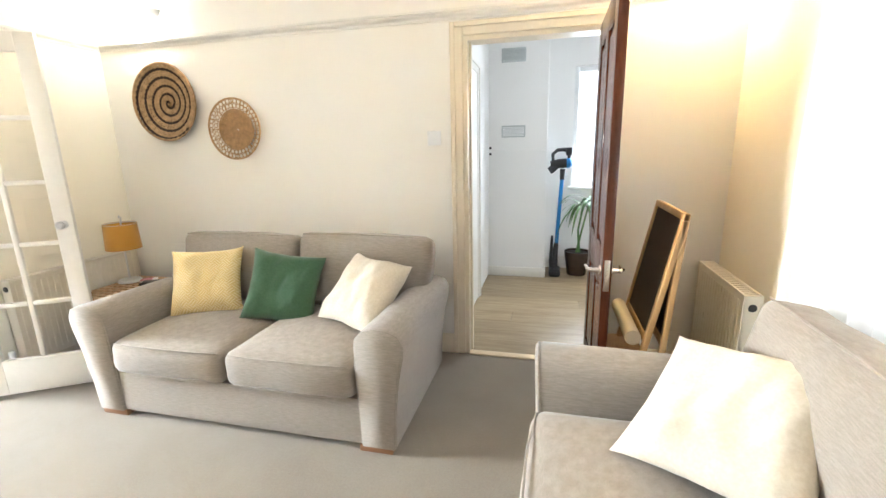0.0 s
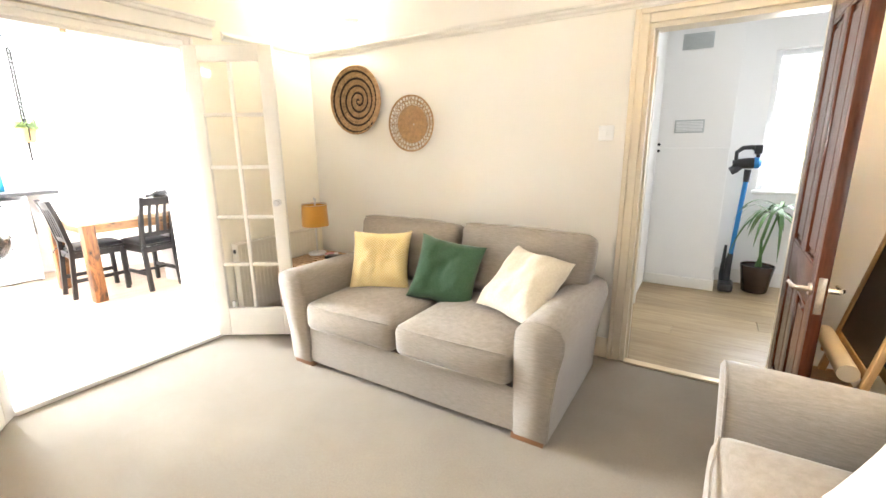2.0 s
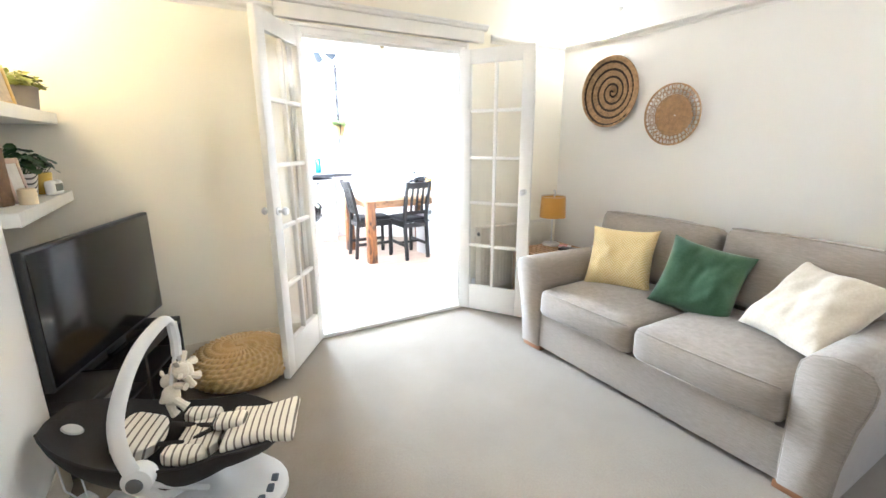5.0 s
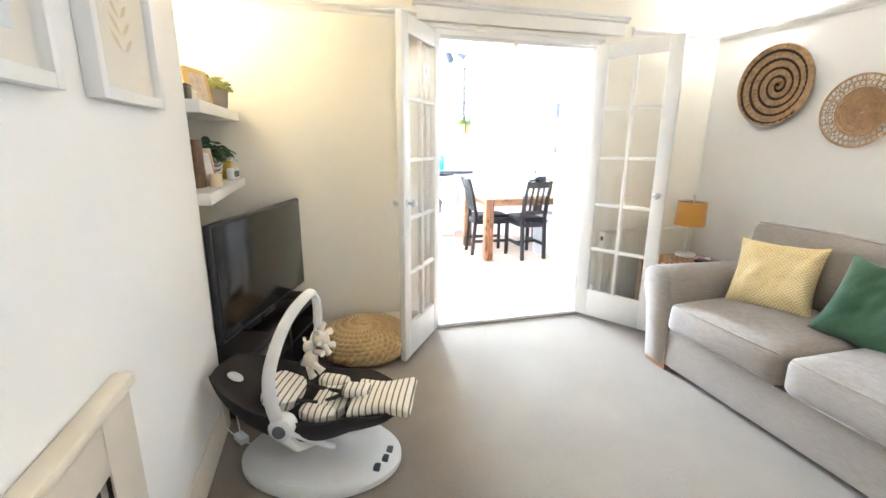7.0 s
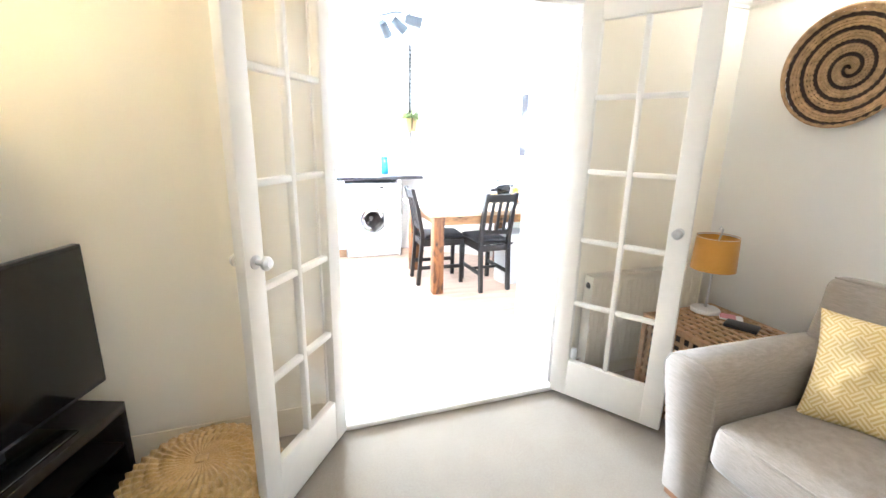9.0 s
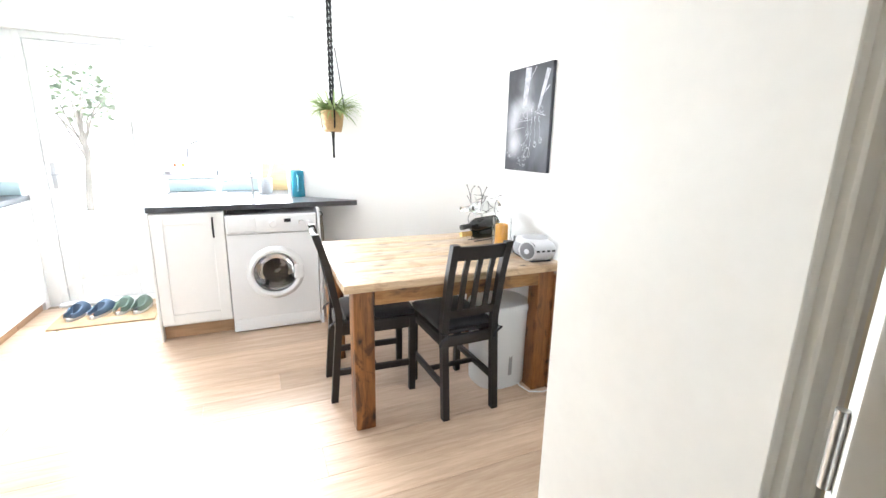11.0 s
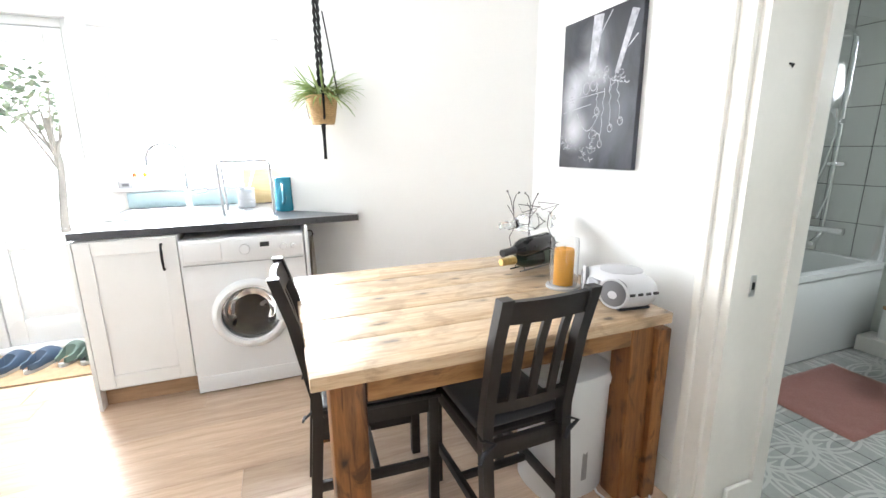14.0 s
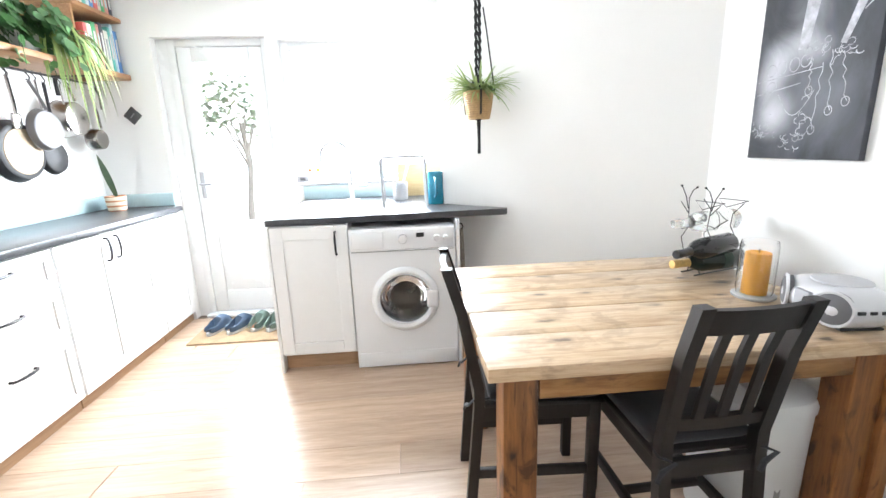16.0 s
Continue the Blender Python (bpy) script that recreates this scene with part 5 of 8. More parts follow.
# ---- fireplace and pictures on the chimney breast ----
STONE = surface("cream_fire_surround", (0.66, 0.59, 0.47), 0.4, vary=0.06, scale=6, bump=0.05)
fp = thing("fireplace_surround", pose(0, CHY, 0), "cream fire surround with a dark opening", "fireplace")
part("upright", bx(-1.345, 0.001, 0, -1.205, 0.035, 0.755, 0.004), STONE, fp)
part("upright", bx(-0.60, 0.001, 0, -0.46, 0.035, 0.755, 0.004), STONE, fp)
part("lintel", bx(-1.205, 0.001, 0.62, -0.60, 0.035, 0.755, 0.004), STONE, fp)
part("top_moulding", bx(-1.355, 0.001, 0.755, -0.452, 0.05, 0.785, 0.006), CREAM, fp)
# flat sheet, no recess: the opening's dark depth is put into its colour
part("fire_opening", bx(-1.205, 0.002, 0, -0.60, 0.006, 0.62), surface("opening_dark", (0.012, 0.011, 0.010), 0.9), fp)
part("inner_trim", bx(-1.215, 0.02, 0, -1.205, 0.03, 0.62), BLACKM, fp)
WF = surface("white_frame", (0.80, 0.79, 0.76), 0.4, vary=0.03, bump=0.03)


def picture(x0, x1, z0, z1, label, motif):
    p = thing("framed_picture", pose((x0 + x1) / 2, CHY + 0.001, (z0 + z1) / 2), label, "picture", "pictures on the chimney breast")
    w, h, f = x1 - x0, z1 - z0, 0.03
    for a in ((-w / 2, -h / 2, -w / 2 + f, h / 2), (w / 2 - f, -h / 2, w / 2, h / 2), (-w / 2 + f, -h / 2, w / 2 - f, -h / 2 + f), (-w / 2 + f, h / 2 - f, w / 2 - f, h / 2)):
        part("frame", bx(a[0], 0, a[1], a[2], 0.04, a[3], 0.003), WF, p)
    part("mount", bx(-w / 2 + f, 0.004, -h / 2 + f, w / 2 - f, 0.016, h / 2 - f), surface("cream_mount", (0.78, 0.74, 0.65), 0.8, vary=0.03), p)
    if motif:
        bm = nb()
        for k in range(9):
            for s in (-1, 1):
                t = k / 8
                c = Vector((0, 0.0185, -0.16 + 0.34 * t))
                L = 0.075 * (1 - 0.6 * t)
                e = c + Vector((s * L, 0, 0.05))
                mid = (c + e) / 2
                nrm = Vector((-s * 0.05, 0, L)).normalized() * 0.010
                q = [bm.verts.new(v) for v in (c, mid - nrm, e, mid + nrm)]
                bm.faces.new(q)
        part("leaf_print", bm, surface("faded_ochre_print", (0.62, 0.52, 0.33), 0.8), p, smooth=False)
    else:
        part("print", bx(-w / 2 + 0.09, 0.016, -h / 2 + 0.09, w / 2 - 0.09, 0.018, h / 2 - 0.09), surface("pale_print", (0.70, 0.74, 0.76), 0.5, vary=0.1, scale=9), p)
    g = part("glass", bx(-w / 2 + f, 0.024, -h / 2 + f, w / 2 - f, 0.026, h / 2 - f), PANE, p)
    g.visible_shadow = False
    return p


picture(-1.895, -1.47, 1.42, 2.0, "white framed faded leaf print", True)
picture(-1.31, -0.885, 1.42, 2.0, "white framed pale print", False)


# ---- alcove: shelves, television, bench ----
for z, lab in ((1.055, "thick white floating shelf with plants and frames"), (1.435, "thick white floating shelf with a plant and a frame")):
    sh = thing("floating_shelf", pose(0, 0, z), lab, "shelf", "shelves in the alcove")
    part("board", bx(LX0 + 0.001, LYB + 0.001, 0, CHX0 - 0.001, -0.80, 0.052, 0.003), GLOSS, sh)
SZ1, SZ2 = 1.107, 1.487


def photo_frame(m, w, h, mat, label, inner):
    f = thing("photo_frame", m, label, "photo frame")
    b = 0.022
    for a in ((0, 0, b, h), (w - b, 0, w, h), (b, 0, w - b, b), (b, h - b, w - b, h)):
        part("frame", bx(a[0], -0.018, a[1], a[2], 0, a[3], 0.002), mat, f)
    part("photo", bx(b, -0.006, b, w - b, -0.003, h - b), inner, f)
    part("stand", bx(w / 2 - 0.02, -0.06, 0, w / 2 + 0.02, -0.056, h * 0.7, m=pose(0, 0, 0, -10)), mat, f)
    return f


GOLD = wood("gilt_wood", (0.50, 0.30, 0.07), (0.66, 0.45, 0.15), 0.35, spread=0)
PHOTO = surface("faded_photo", (0.55, 0.45, 0.36), 0.3, vary=0.4, scale=14)
photo_frame(pose(-2.79, -0.85, SZ2, 8, 0, -12), 0.21, 0.17, GOLD, "gold wooden photo frame on the shelf", PHOTO)
WALN = wood("walnut", (0.10, 0.05, 0.025), (0.22, 0.12, 0.06), 0.4, spread=0)
photo_frame(pose(-2.74, -0.86, SZ1, 7, 0, -10), 0.13, 0.18, surface("rose_frame", (0.55, 0.40, 0.33), 0.4), "slim pink photo frame on the shelf", surface("pale_photo", (0.72, 0.7, 0.68), 0.3, vary=0.2, scale=12))
wd = thing("carved_block", pose(-2.53, -0.90, SZ1, 0, 0, 70), "dark carved wooden block on the shelf", "ornament")
bm = bx(-0.02, -0.03, 0, 0.02, 0.03, 0.22, 0.004)
for i in range(5):
    for s in (-1, 1):
        box(bm, -0.016, s * 0.03 - 0.004, 0.015 + i * 0.042, 0.016, s * 0.03 + 0.004, 0.045 + i * 0.042, 0.003, 1)
part("block", bm, WALN, wd)
cd = thing("candle", pose(-2.57, -0.835, SZ1), "small cream pillar candle on the shelf", "candle")
part("wax", lathe(nb(), [(0, 0.062), (0.02, 0.064), (0.028, 0.06), (0.03, 0.055), (0.03, 0), (0, 0)], 20), surface("cream_wax", (0.75, 0.62, 0.40), 0.5), cd)
part("wick", sweep(nb(), [(0, 0, 0.06), (0.002, 0, 0.072)], 0.0012, 5), BLACK, cd)
for x, c, lab in ((-2.40, (0.02, 0.018, 0.018), "small black box on the shelf"), (-2.48, (0.7, 0.68, 0.64), "small white box on the shelf")):
    b = thing("trinket_box", pose(x, -0.90, SZ2), lab, "box")
    part("box", bx(-0.035, -0.04, 0, 0.035, 0.04, 0.055 if x > -2.45 else 0.04, 0.003), surface("box_" + ("black" if x > -2.45 else "white"), c, 0.5), b)
    part("lid", bx(-0.037, -0.042, 0.056 if x > -2.45 else 0.041, 0.037, 0.042, 0.068 if x > -2.45 else 0.052, 0.003), surface("lid_" + ("black" if x > -2.45 else "white"), c, 0.45), b)
LEAF_D = leafy("dark_leaf", (0.012, 0.05, 0.012), (0.04, 0.12, 0.03), 0.35)
LEAF_Y = leafy("yellow_green_leaf", (0.16, 0.19, 0.02), (0.36, 0.36, 0.07), 0.5)
SOIL = surface("potting_soil", (0.03, 0.02, 0.014), 0.95, vary=0.4, bump=0.6)


def pot_profile(r0, r1, h):
    return [(0, 0.002), (r0 * 0.95, 0), (r0, 0.006), (r1, h - 0.004), (r1 - 0.002, h), (r1 - 0.008, h), (r1 - 0.01, h - 0.02), (0, h - 0.022)]


def potted(m, r0, r1, h, mat, label, leafmat, build, category="pot plant"):
    p = thing("pot_plant", m, label, category)
    pt = part("pot", lathe(nb(), pot_profile(r0, r1, h), 28), mat, p)
    part("soil", lathe(nb(), [(0, h - 0.016), (r1 - 0.012, h - 0.018)], 20), SOIL, p)
    bm = nb()
    build(bm, h - 0.02)
    part("leaves", bm, leafmat, p)
    return p


def bushy(spread, rise, size, count, seed):
    def go(bm, z):
        rnd = random.Random(seed)
        random.seed(seed)
        for _ in range(count):
            a, r = rnd.uniform(0, 6.28), spread * math.sqrt(rnd.random())
            hh = rise * (0.35 + 0.65 * rnd.random()) * (1 - 0.45 * (r / spread) ** 2)
            at = Vector((r * math.cos(a), r * math.sin(a), z + hh))
            d = Vector((math.cos(a) * 0.7 * r / spread + rnd.uniform(-0.4, 0.4), math.sin(a) * 0.7 * r / spread + rnd.uniform(-0.4, 0.4), 1.0))
            disc_leaf(bm, at, d, size * rnd.uniform(0.6, 1.25), 7, 0.62)
            if rnd.random() < 0.35:
                sweep(bm, [(at.x * 0.25, at.y * 0.25, z), (at.x * 0.7, at.y * 0.7, z + hh * 0.6), tuple(at)], 0.0016, 4)
    return go


GREYPOT = surface("grey_concrete_pot", (0.26, 0.23, 0.20), 0.85, vary=0.12, scale=12, bump=0.2)
potted(pose(-2.99, -0.89, SZ2), 0.066, 0.076, 0.105, GREYPOT, "small grey pot with a yellow-green bushy plant", LEAF_Y, bushy(0.10, 0.09, 0.017, 230, 5))
WEAVE = striped("black_white_weave", (0.1, 0.1, 0.1), (0.7, 0.68, 0.64), 22, 'DIAGONAL')
potted(pose(-2.87, -0.92, SZ1), 0.05, 0.064, 0.105, WEAVE, "woven-patterned pot with a dark green leafy plant", LEAF_D, bushy(0.10, 0.15, 0.034, 46, 6))
potted(pose(-3.04, -0.89, SZ1), 0.04, 0.05, 0.10, surface("yellow_glaze", (0.62, 0.42, 0.05), 0.3, bump=0.03), "yellow glazed pot with a dark green leafy plant", LEAF_D, bushy(0.07, 0.11, 0.028, 32, 7))
ck = thing("desk_clock", pose(-2.95, -0.825, SZ1, 0, 0, 170), "white digital desk clock on the shelf", "clock")
part("case", soft(nb(), 0, 0, 0.034, 0.055, 0.02, 0.034, 0.015, n=8), UPVC, ck)
part("screen", bx(-0.035, -0.0225, 0.018, 0.035, -0.019, 0.052, 0.002), surface("lcd_grey", (0.22, 0.24, 0.22), 0.25), ck)

TVA = -20.1
tv = thing("television", pose(-2.705, -0.655, 0.37, 0, 0, TVA + 180), "flat black television standing on the black bench", "television")
GLOSSBLK = surface("gloss_black_screen", (0.004, 0.004, 0.005), 0.16, vary=0.05, bump=0)
part("case", bx(-0.47, 0, 0.045, 0.47, 0.035, 0.60, 0.006), BLACK, tv)
part("screen", bx(-0.458, -0.004, 0.062, 0.458, 0.0, 0.588, 0.001), GLOSSBLK, tv, "dark glossy screen")
part("neck", bx(-0.07, 0.01, 0.01, 0.07, 0.03, 0.06, 0.004), BLACK, tv)
part("foot", bx(-0.22, -0.09, 0, 0.22, 0.11, 0.012, 0.005), GLOSSBLK, tv)
bn = thing("tv_bench", pose(-2.64, -0.56, 0, 0, 0, TVA + 180), "black television bench with open shelves", "tv bench")
BBROWN = wood("black_brown_foil", (0.008, 0.007, 0.007), (0.018, 0.015, 0.014), 0.4, spread=0, bump=0.06)
part("top", bx(-0.43, 0, 0.33, 0.43, 0.36, 0.37, 0.003), BBROWN, bn)
part("bottom", bx(-0.43, 0, 0.03, 0.43, 0.36, 0.06, 0.003), BBROWN, bn)
part("shelf", bx(-0.405, 0.01, 0.19, 0.405, 0.35, 0.206, 0.002), BBROWN, bn)
for x in (-0.43, -0.012, 0.405):
    part("upright", bx(x, 0.001, 0.06, x + 0.025, 0.359, 0.33, 0.002), BBROWN, bn)
part("back", bx(-0.42, 0.35, 0.06, 0.42, 0.358, 0.33), BBROWN, bn)
for x in (-0.40, 0.36):
    part("foot", bx(x, 0.02, 0, x + 0.04, 0.34, 0.03), BBROWN, bn)
sb = thing("set_top_box", bn.matrix_basis @ pose(-0.22, 0.04, 0.206), "slim grey set-top box on the bench shelf", "set-top box")
part("case", bx(-0.14, 0, 0.004, 0.14, 0.2, 0.045, 0.004), surface("grey_plastic", (0.25, 0.25, 0.26), 0.4), sb)
part("front", bx(-0.13, -0.003, 0.01, 0.13, 0, 0.04), BLACK, sb)
for k in range(3):
    mg = thing("magazine", bn.matrix_basis @ pose(-0.25 + 0.01 * k, 0.03, 0.06 + 0.012 * k, 0, 0, 3 * k - 3), "white magazine lying on the bench shelf", "magazine", "magazines on the bench")
    part("pages", bx(-0.12, 0, 0, 0.12, 0.25, 0.011, 0.001), surface("magazine_paper_%s" % "abc"[k], (0.55 + 0.08 * k, 0.52 + 0.08 * k, 0.48), 0.5), mg)

# ---- knitted pouf ----
pf = thing("knitted_pouf", pose(-2.83, -0.135, 0), "round mustard-beige chunky knitted pouf on the carpet", "pouf")
KNIT = fabric("mustard_knit", (0.36, 0.235, 0.09), (0.62, 0.45, 0.22), 300, (160, 160, 160), bump=0.5)
bm = nb()
na, nv, R, Hh = 264, 133, 0.275, 0.21
rings = []
for j in range(nv + 1):
    ph = math.pi * j / nv
    row = []
    for i in range(na):
        a = 2 * math.pi * i / na
        rr = R * math.copysign(abs(math.sin(ph)) ** 0.74, math.sin(ph))
        z = Hh / 2 + Hh / 2 * math.copysign(abs(math.cos(ph)) ** 0.8, math.cos(ph))
        row_at = ph / math.pi * 15 + 4 * a / (2 * math.pi)
        rowno, along = int(row_at), row_at - int(row_at)
        stitch = 0.5 + 0.5 * math.cos(38 * a + math.pi * (rowno % 2) + 2.4 * (along - 0.5))
        b = 0.012 * math.sin(math.pi * along) ** 0.7 * (0.1 + 0.9 * stitch) * min(1.0, math.sin(ph) * 3)
        g = 1 + b / R + 0.01 * noise.noise(Vector((math.cos(a) * 2, math.sin(a) * 2, ph)))
        row.append(bm.verts.new((rr * g * math.cos(a), rr * g * math.sin(a), max(0.0, z * (1 + (b / Hh if z > Hh / 2 else 0))))))
    rings.append(row)
for a, b in zip(rings, rings[1:]):
    for i in range(na):
        bm.faces.new((a[i], a[(i + 1) % na], b[(i + 1) % na], b[i]))
bmesh.ops.remove_doubles(bm, verts=bm.verts[:], dist=0.0004)
part("knit_cover", bm, KNIT, pf, angle=80)
part("centre_button", soft(nb(), 0, 0, Hh - 0.002, 0.022, 0.022, 0.008, 0.007, n=6), KNIT, pf)

# ---- baby swing seat ----
bb = thing("baby_bouncer", pose(-1.925, -0.43, 0, 0, 0, -18.6), "dark grey baby swing seat with striped liner on a white base", "baby bouncer")
SHELLW = surface("white_matt_plastic", (0.74, 0.73, 0.70), 0.4, vary=0.03, bump=0.03)
GREYF = fabric("charcoal_baby_fabric", (0.017, 0.014, 0.012), (0.034, 0.029, 0.025), 500, (160, 160, 160), bump=0.3)
GREYF.node_tree.nodes["Principled BSDF"].inputs["Sheen Weight"].default_value = 0.03
STRIPE = striped("cream_black_stripe", (0.16, 0.13, 0.10), (0.80, 0.74, 0.62), 13, 'Y', edge=(0.10, 0.20))
part("base", lathe(nb(), [(0, 0), (0.285, 0), (0.30, 0.012), (0.30, 0.035), (0.28, 0.058), (0.21, 0.075), (0.11, 0.095), (0.07, 0.13), (0, 0.14)], 48, m=pose(0, 0.03, 0) @ Matrix.Diagonal((0.80, 1.12, 1, 1))), SHELLW, bb, "white moulded plastic base")
for k in range(3):
    part("button", soft(nb(), 0.0 + 0.052 * k, 0.318 - 0.008 * k * k, 0.061, 0.021, 0.014, 0.006, 0.005, n=4), surface("slate_button_" + "abc"[k], (0.06, 0.075, 0.09), 0.4), bb)
part("column", lathe(nb(), [(0.06, 0.10), (0.05, 0.15), (0.045, 0.20), (0, 0.21)], 24), SHELLW, bb)


def recline(t):
    """Height of the seat's middle line from head (0) to foot (1)."""
    return 0.415 - 0.62 * t + 0.56 * t * t if t < 0.75 else 0.265 + 0.14 * (t - 0.75)


# reclined, padded shell: closed rings from head to foot
bm = nb()
nu, nv2 = 22, 30
rings, edge = [], []
for j in range(nv2 + 1):
    t = j / nv2
    w = 0.200 * (1 - abs(2 * t - 1) ** 2.6) ** 0.5 + 0.006
    full = w / 0.206
    lip = 0.075 * min(1, 3.2 * (1 - t) + 0.25)
    row = []
    for i in range(nu + 1):
        u = -1 + 2 * i / nu
        puff = 0.010 * math.sin(t * math.pi * 6) * (1 - u * u)
        row.append(bm.verts.new((u * w, -0.395 + 0.775 * t, recline(t) + puff + lip * abs(u) ** 2.2 * full + 0.12 * max(0, 0.30 - t) * (1 - u * u) * full + 0.003 * noise.noise(Vector((u * 4, t * 9, 1))))))
    edge.append(tuple(row[-1].co))
    for i in range(1, nu):
        u = math.cos(math.pi * i / nu)
        row.append(bm.verts.new((u * w * (1 + 0.10 * math.sin(math.pi * i / nu)), -0.395 + 0.775 * t, recline(t) + lip * full - (0.05 + 0.095 * math.sin(math.pi * min(1, t + 0.15) * 0.8)) * full * math.sin(math.pi * i / nu) ** 0.7)))
    rings.append(row)
for a, b in zip(rings, rings[1:]):
    for i in range(len(a)):
        k = (i + 1) % len(a)
        bm.faces.new((a[i], a[k], b[k], b[i]))
bm.faces.new(rings[0][::-1])
bm.faces.new(rings[-1])
part("seat_shell", bm, GREYF, bb, "padded charcoal fabric shell", angle=80)
part("piping", sweep(nb(), edge[1:-1], 0.005, 6), GREYF, bb)


def liner(cx, cy, cz, rx, ry, tilt, name="liner", waist=0.0, spin=0):
    bm = soft(nb(), 0, 0, 0, rx, ry, 0.02, 0.02, (0, 0, 0.010), 12, 0.006, cx * 9)
    for v in bm.verts:
        if waist:
            v.co.x *= 1 - waist * (1 - min(1, abs(v.co.y / ry)) ** 1.3)
        else:
            k = 1.0 / max(1.0, math.hypot(v.co.x / rx, v.co.y / ry))
            v.co.x *= k
            v.co.y *= k
    return part(name, bm, STRIPE, bb, "cream liner with fine dark stripes", m=pose(cx, cy, cz, tilt, 0, spin))


liner(0.0, -0.115, 0.325, 0.115, 0.082, -20, "head_pad")
for s in (-1, 1):
    liner(s * 0.115, 0.06, 0.302, 0.04, 0.07, -8, "side_pad")
liner(0.0, 0.085, 0.283, 0.125, 0.080, 0, "seat_pad")
liner(0.01, 0.30, 0.318, 0.135, 0.125, 4, "leg_pad", 0.30)
for s in (-1, 1):
    part("strap", sweep(nb(), [(s * 0.06, -0.04, 0.318), (s * 0.05, 0.05, 0.305), (0.0, 0.15, 0.325)], 0.015, 6, flat=0.25), GREYF, bb)
part("crotch_pad", soft(nb(), 0, 0.19, 0.338, 0.042, 0.055, 0.02, 0.018, n=6), STRIPE, bb)
part("buckle", bx(-0.03, 0.125, 0.322, 0.03, 0.16, 0.342, 0.006), BLACK, bb)
bl = surface("woven_badge", (0.45, 0.45, 0.43), 0.6)
part("badge", lathe(nb(), [(0, 0.006), (0.03, 0.005), (0.034, 0)], 24, m=pose(0.03, -0.30, 0.395, -26) @ Matrix.Diagonal((0.75, 1, 1, 1))), bl, bb)
part("care_tag", bx(-0.03, -0.404, 0.372, 0.03, -0.398, 0.402, 0.001), bl, bb)
# toy bar: rises from one hub and arches over the seat
HX, HY, HZ = 0.222, -0.03, 0.315
part("hub", lathe(nb(), [(0, 0.034), (0.034, 0.030), (0.045, 0.02), (0.045, -0.03), (0, -0.03)], 28, m=pose(HX, HY, HZ, 0, 90, 0)), SHELLW, bb)
part("hub_cap", lathe(nb(), [(0, 0.040), (0.022, 0.039), (0.025, 0.032)], 22, m=pose(HX, HY, HZ, 0, 90, 0)), surface("hub_grey", (0.10, 0.10, 0.10), 0.4), bb)
part("bracket", sweep(nb(), [(HX, HY - 0.01, HZ - 0.02), (0.17, 0.0, 0.20), (0.06, 0.02, 0.14)], [0.030, 0.026, 0.024], 8), SHELLW, bb)
part("support_arm", sweep(nb(), [(HX - 0.01, HY + 0.02, HZ - 0.03), (0.16, 0.10, 0.20), (0.07, 0.10, 0.12)], 0.012, 8), SHELLW, bb)
way = [(HX + 0.005, HY - 0.005, HZ), (0.238, -0.055, 0.42), (0.222, -0.062, 0.52), (0.175, -0.045, 0.62), (0.115, -0.018, 0.70), (0.05, 0.012, 0.745), (0.005, 0.030, 0.757), (-0.015, 0.038, 0.735)]
bar = []
for k in range(len(way) - 1):
    p0, p1, p2, p3 = [Vector(way[min(len(way) - 1, max(0, k + q))]) for q in (-1, 0, 1, 2)]
    for q in range(4):
        t = q / 4
        bar.append(tuple(0.5 * (2 * p1 + (p2 - p0) * t + (2 * p0 - 5 * p1 + 4 * p2 - p3) * t * t + (3 * p1 - p0 - 3 * p2 + p3) * t ** 3)))
bar.append(way[-1])
part("toy_bar", sweep(nb(), bar, [0.027 - 0.008 * i / len(bar) for i in range(len(bar))], 12, flat=0.6), SHELLW, bb, "white curved toy bar")
part("toy_bar_end", sweep(nb(), [way[-1], (-0.018, 0.04, 0.68), (-0.016, 0.038, 0.615)], 0.018, 8), SHELLW, bb)
PLUSH = fabric("cream_plush", (0.70, 0.62, 0.48), (0.82, 0.77, 0.66), 200, (120, 120, 120), bump=0.5)


def plush(m, label):
    p = thing("hanging_soft_toy", m, label, "soft toy", "soft toys on the bar")
    bm = soft(nb(), 0, 0, 0, 0.030, 0.026, 0.034, 0.026, n=8, wob=0.004)
    part("body", bm, PLUSH, p)
    part("head", soft(nb(), 0, 0, 0.052, 0.027, 0.026, 0.025, 0.024, n=8, wob=0.003), PLUSH, p)
    for s in (-1, 1):
        part("arm", sweep(nb(), [(s * 0.024, 0, 0.02), (s * 0.045, 0.008, 0.012), (s * 0.062, 0.012, 0.0)], [0.013, 0.012, 0.014], 8), PLUSH, p)
        part("leg", sweep(nb(), [(s * 0.014, 0, -0.025), (s * 0.026, 0.014, -0.048), (s * 0.030, 0.026, -0.062)], [0.015, 0.013, 0.017], 8), PLUSH, p)
        part("ear", sweep(nb(), [(s * 0.014, 0, 0.072), (s * 0.026, 0.0, 0.090), (s * 0.030, 0.004, 0.104)], [0.008, 0.009, 0.006], 8, flat=0.6), PLUSH, p)
    return p


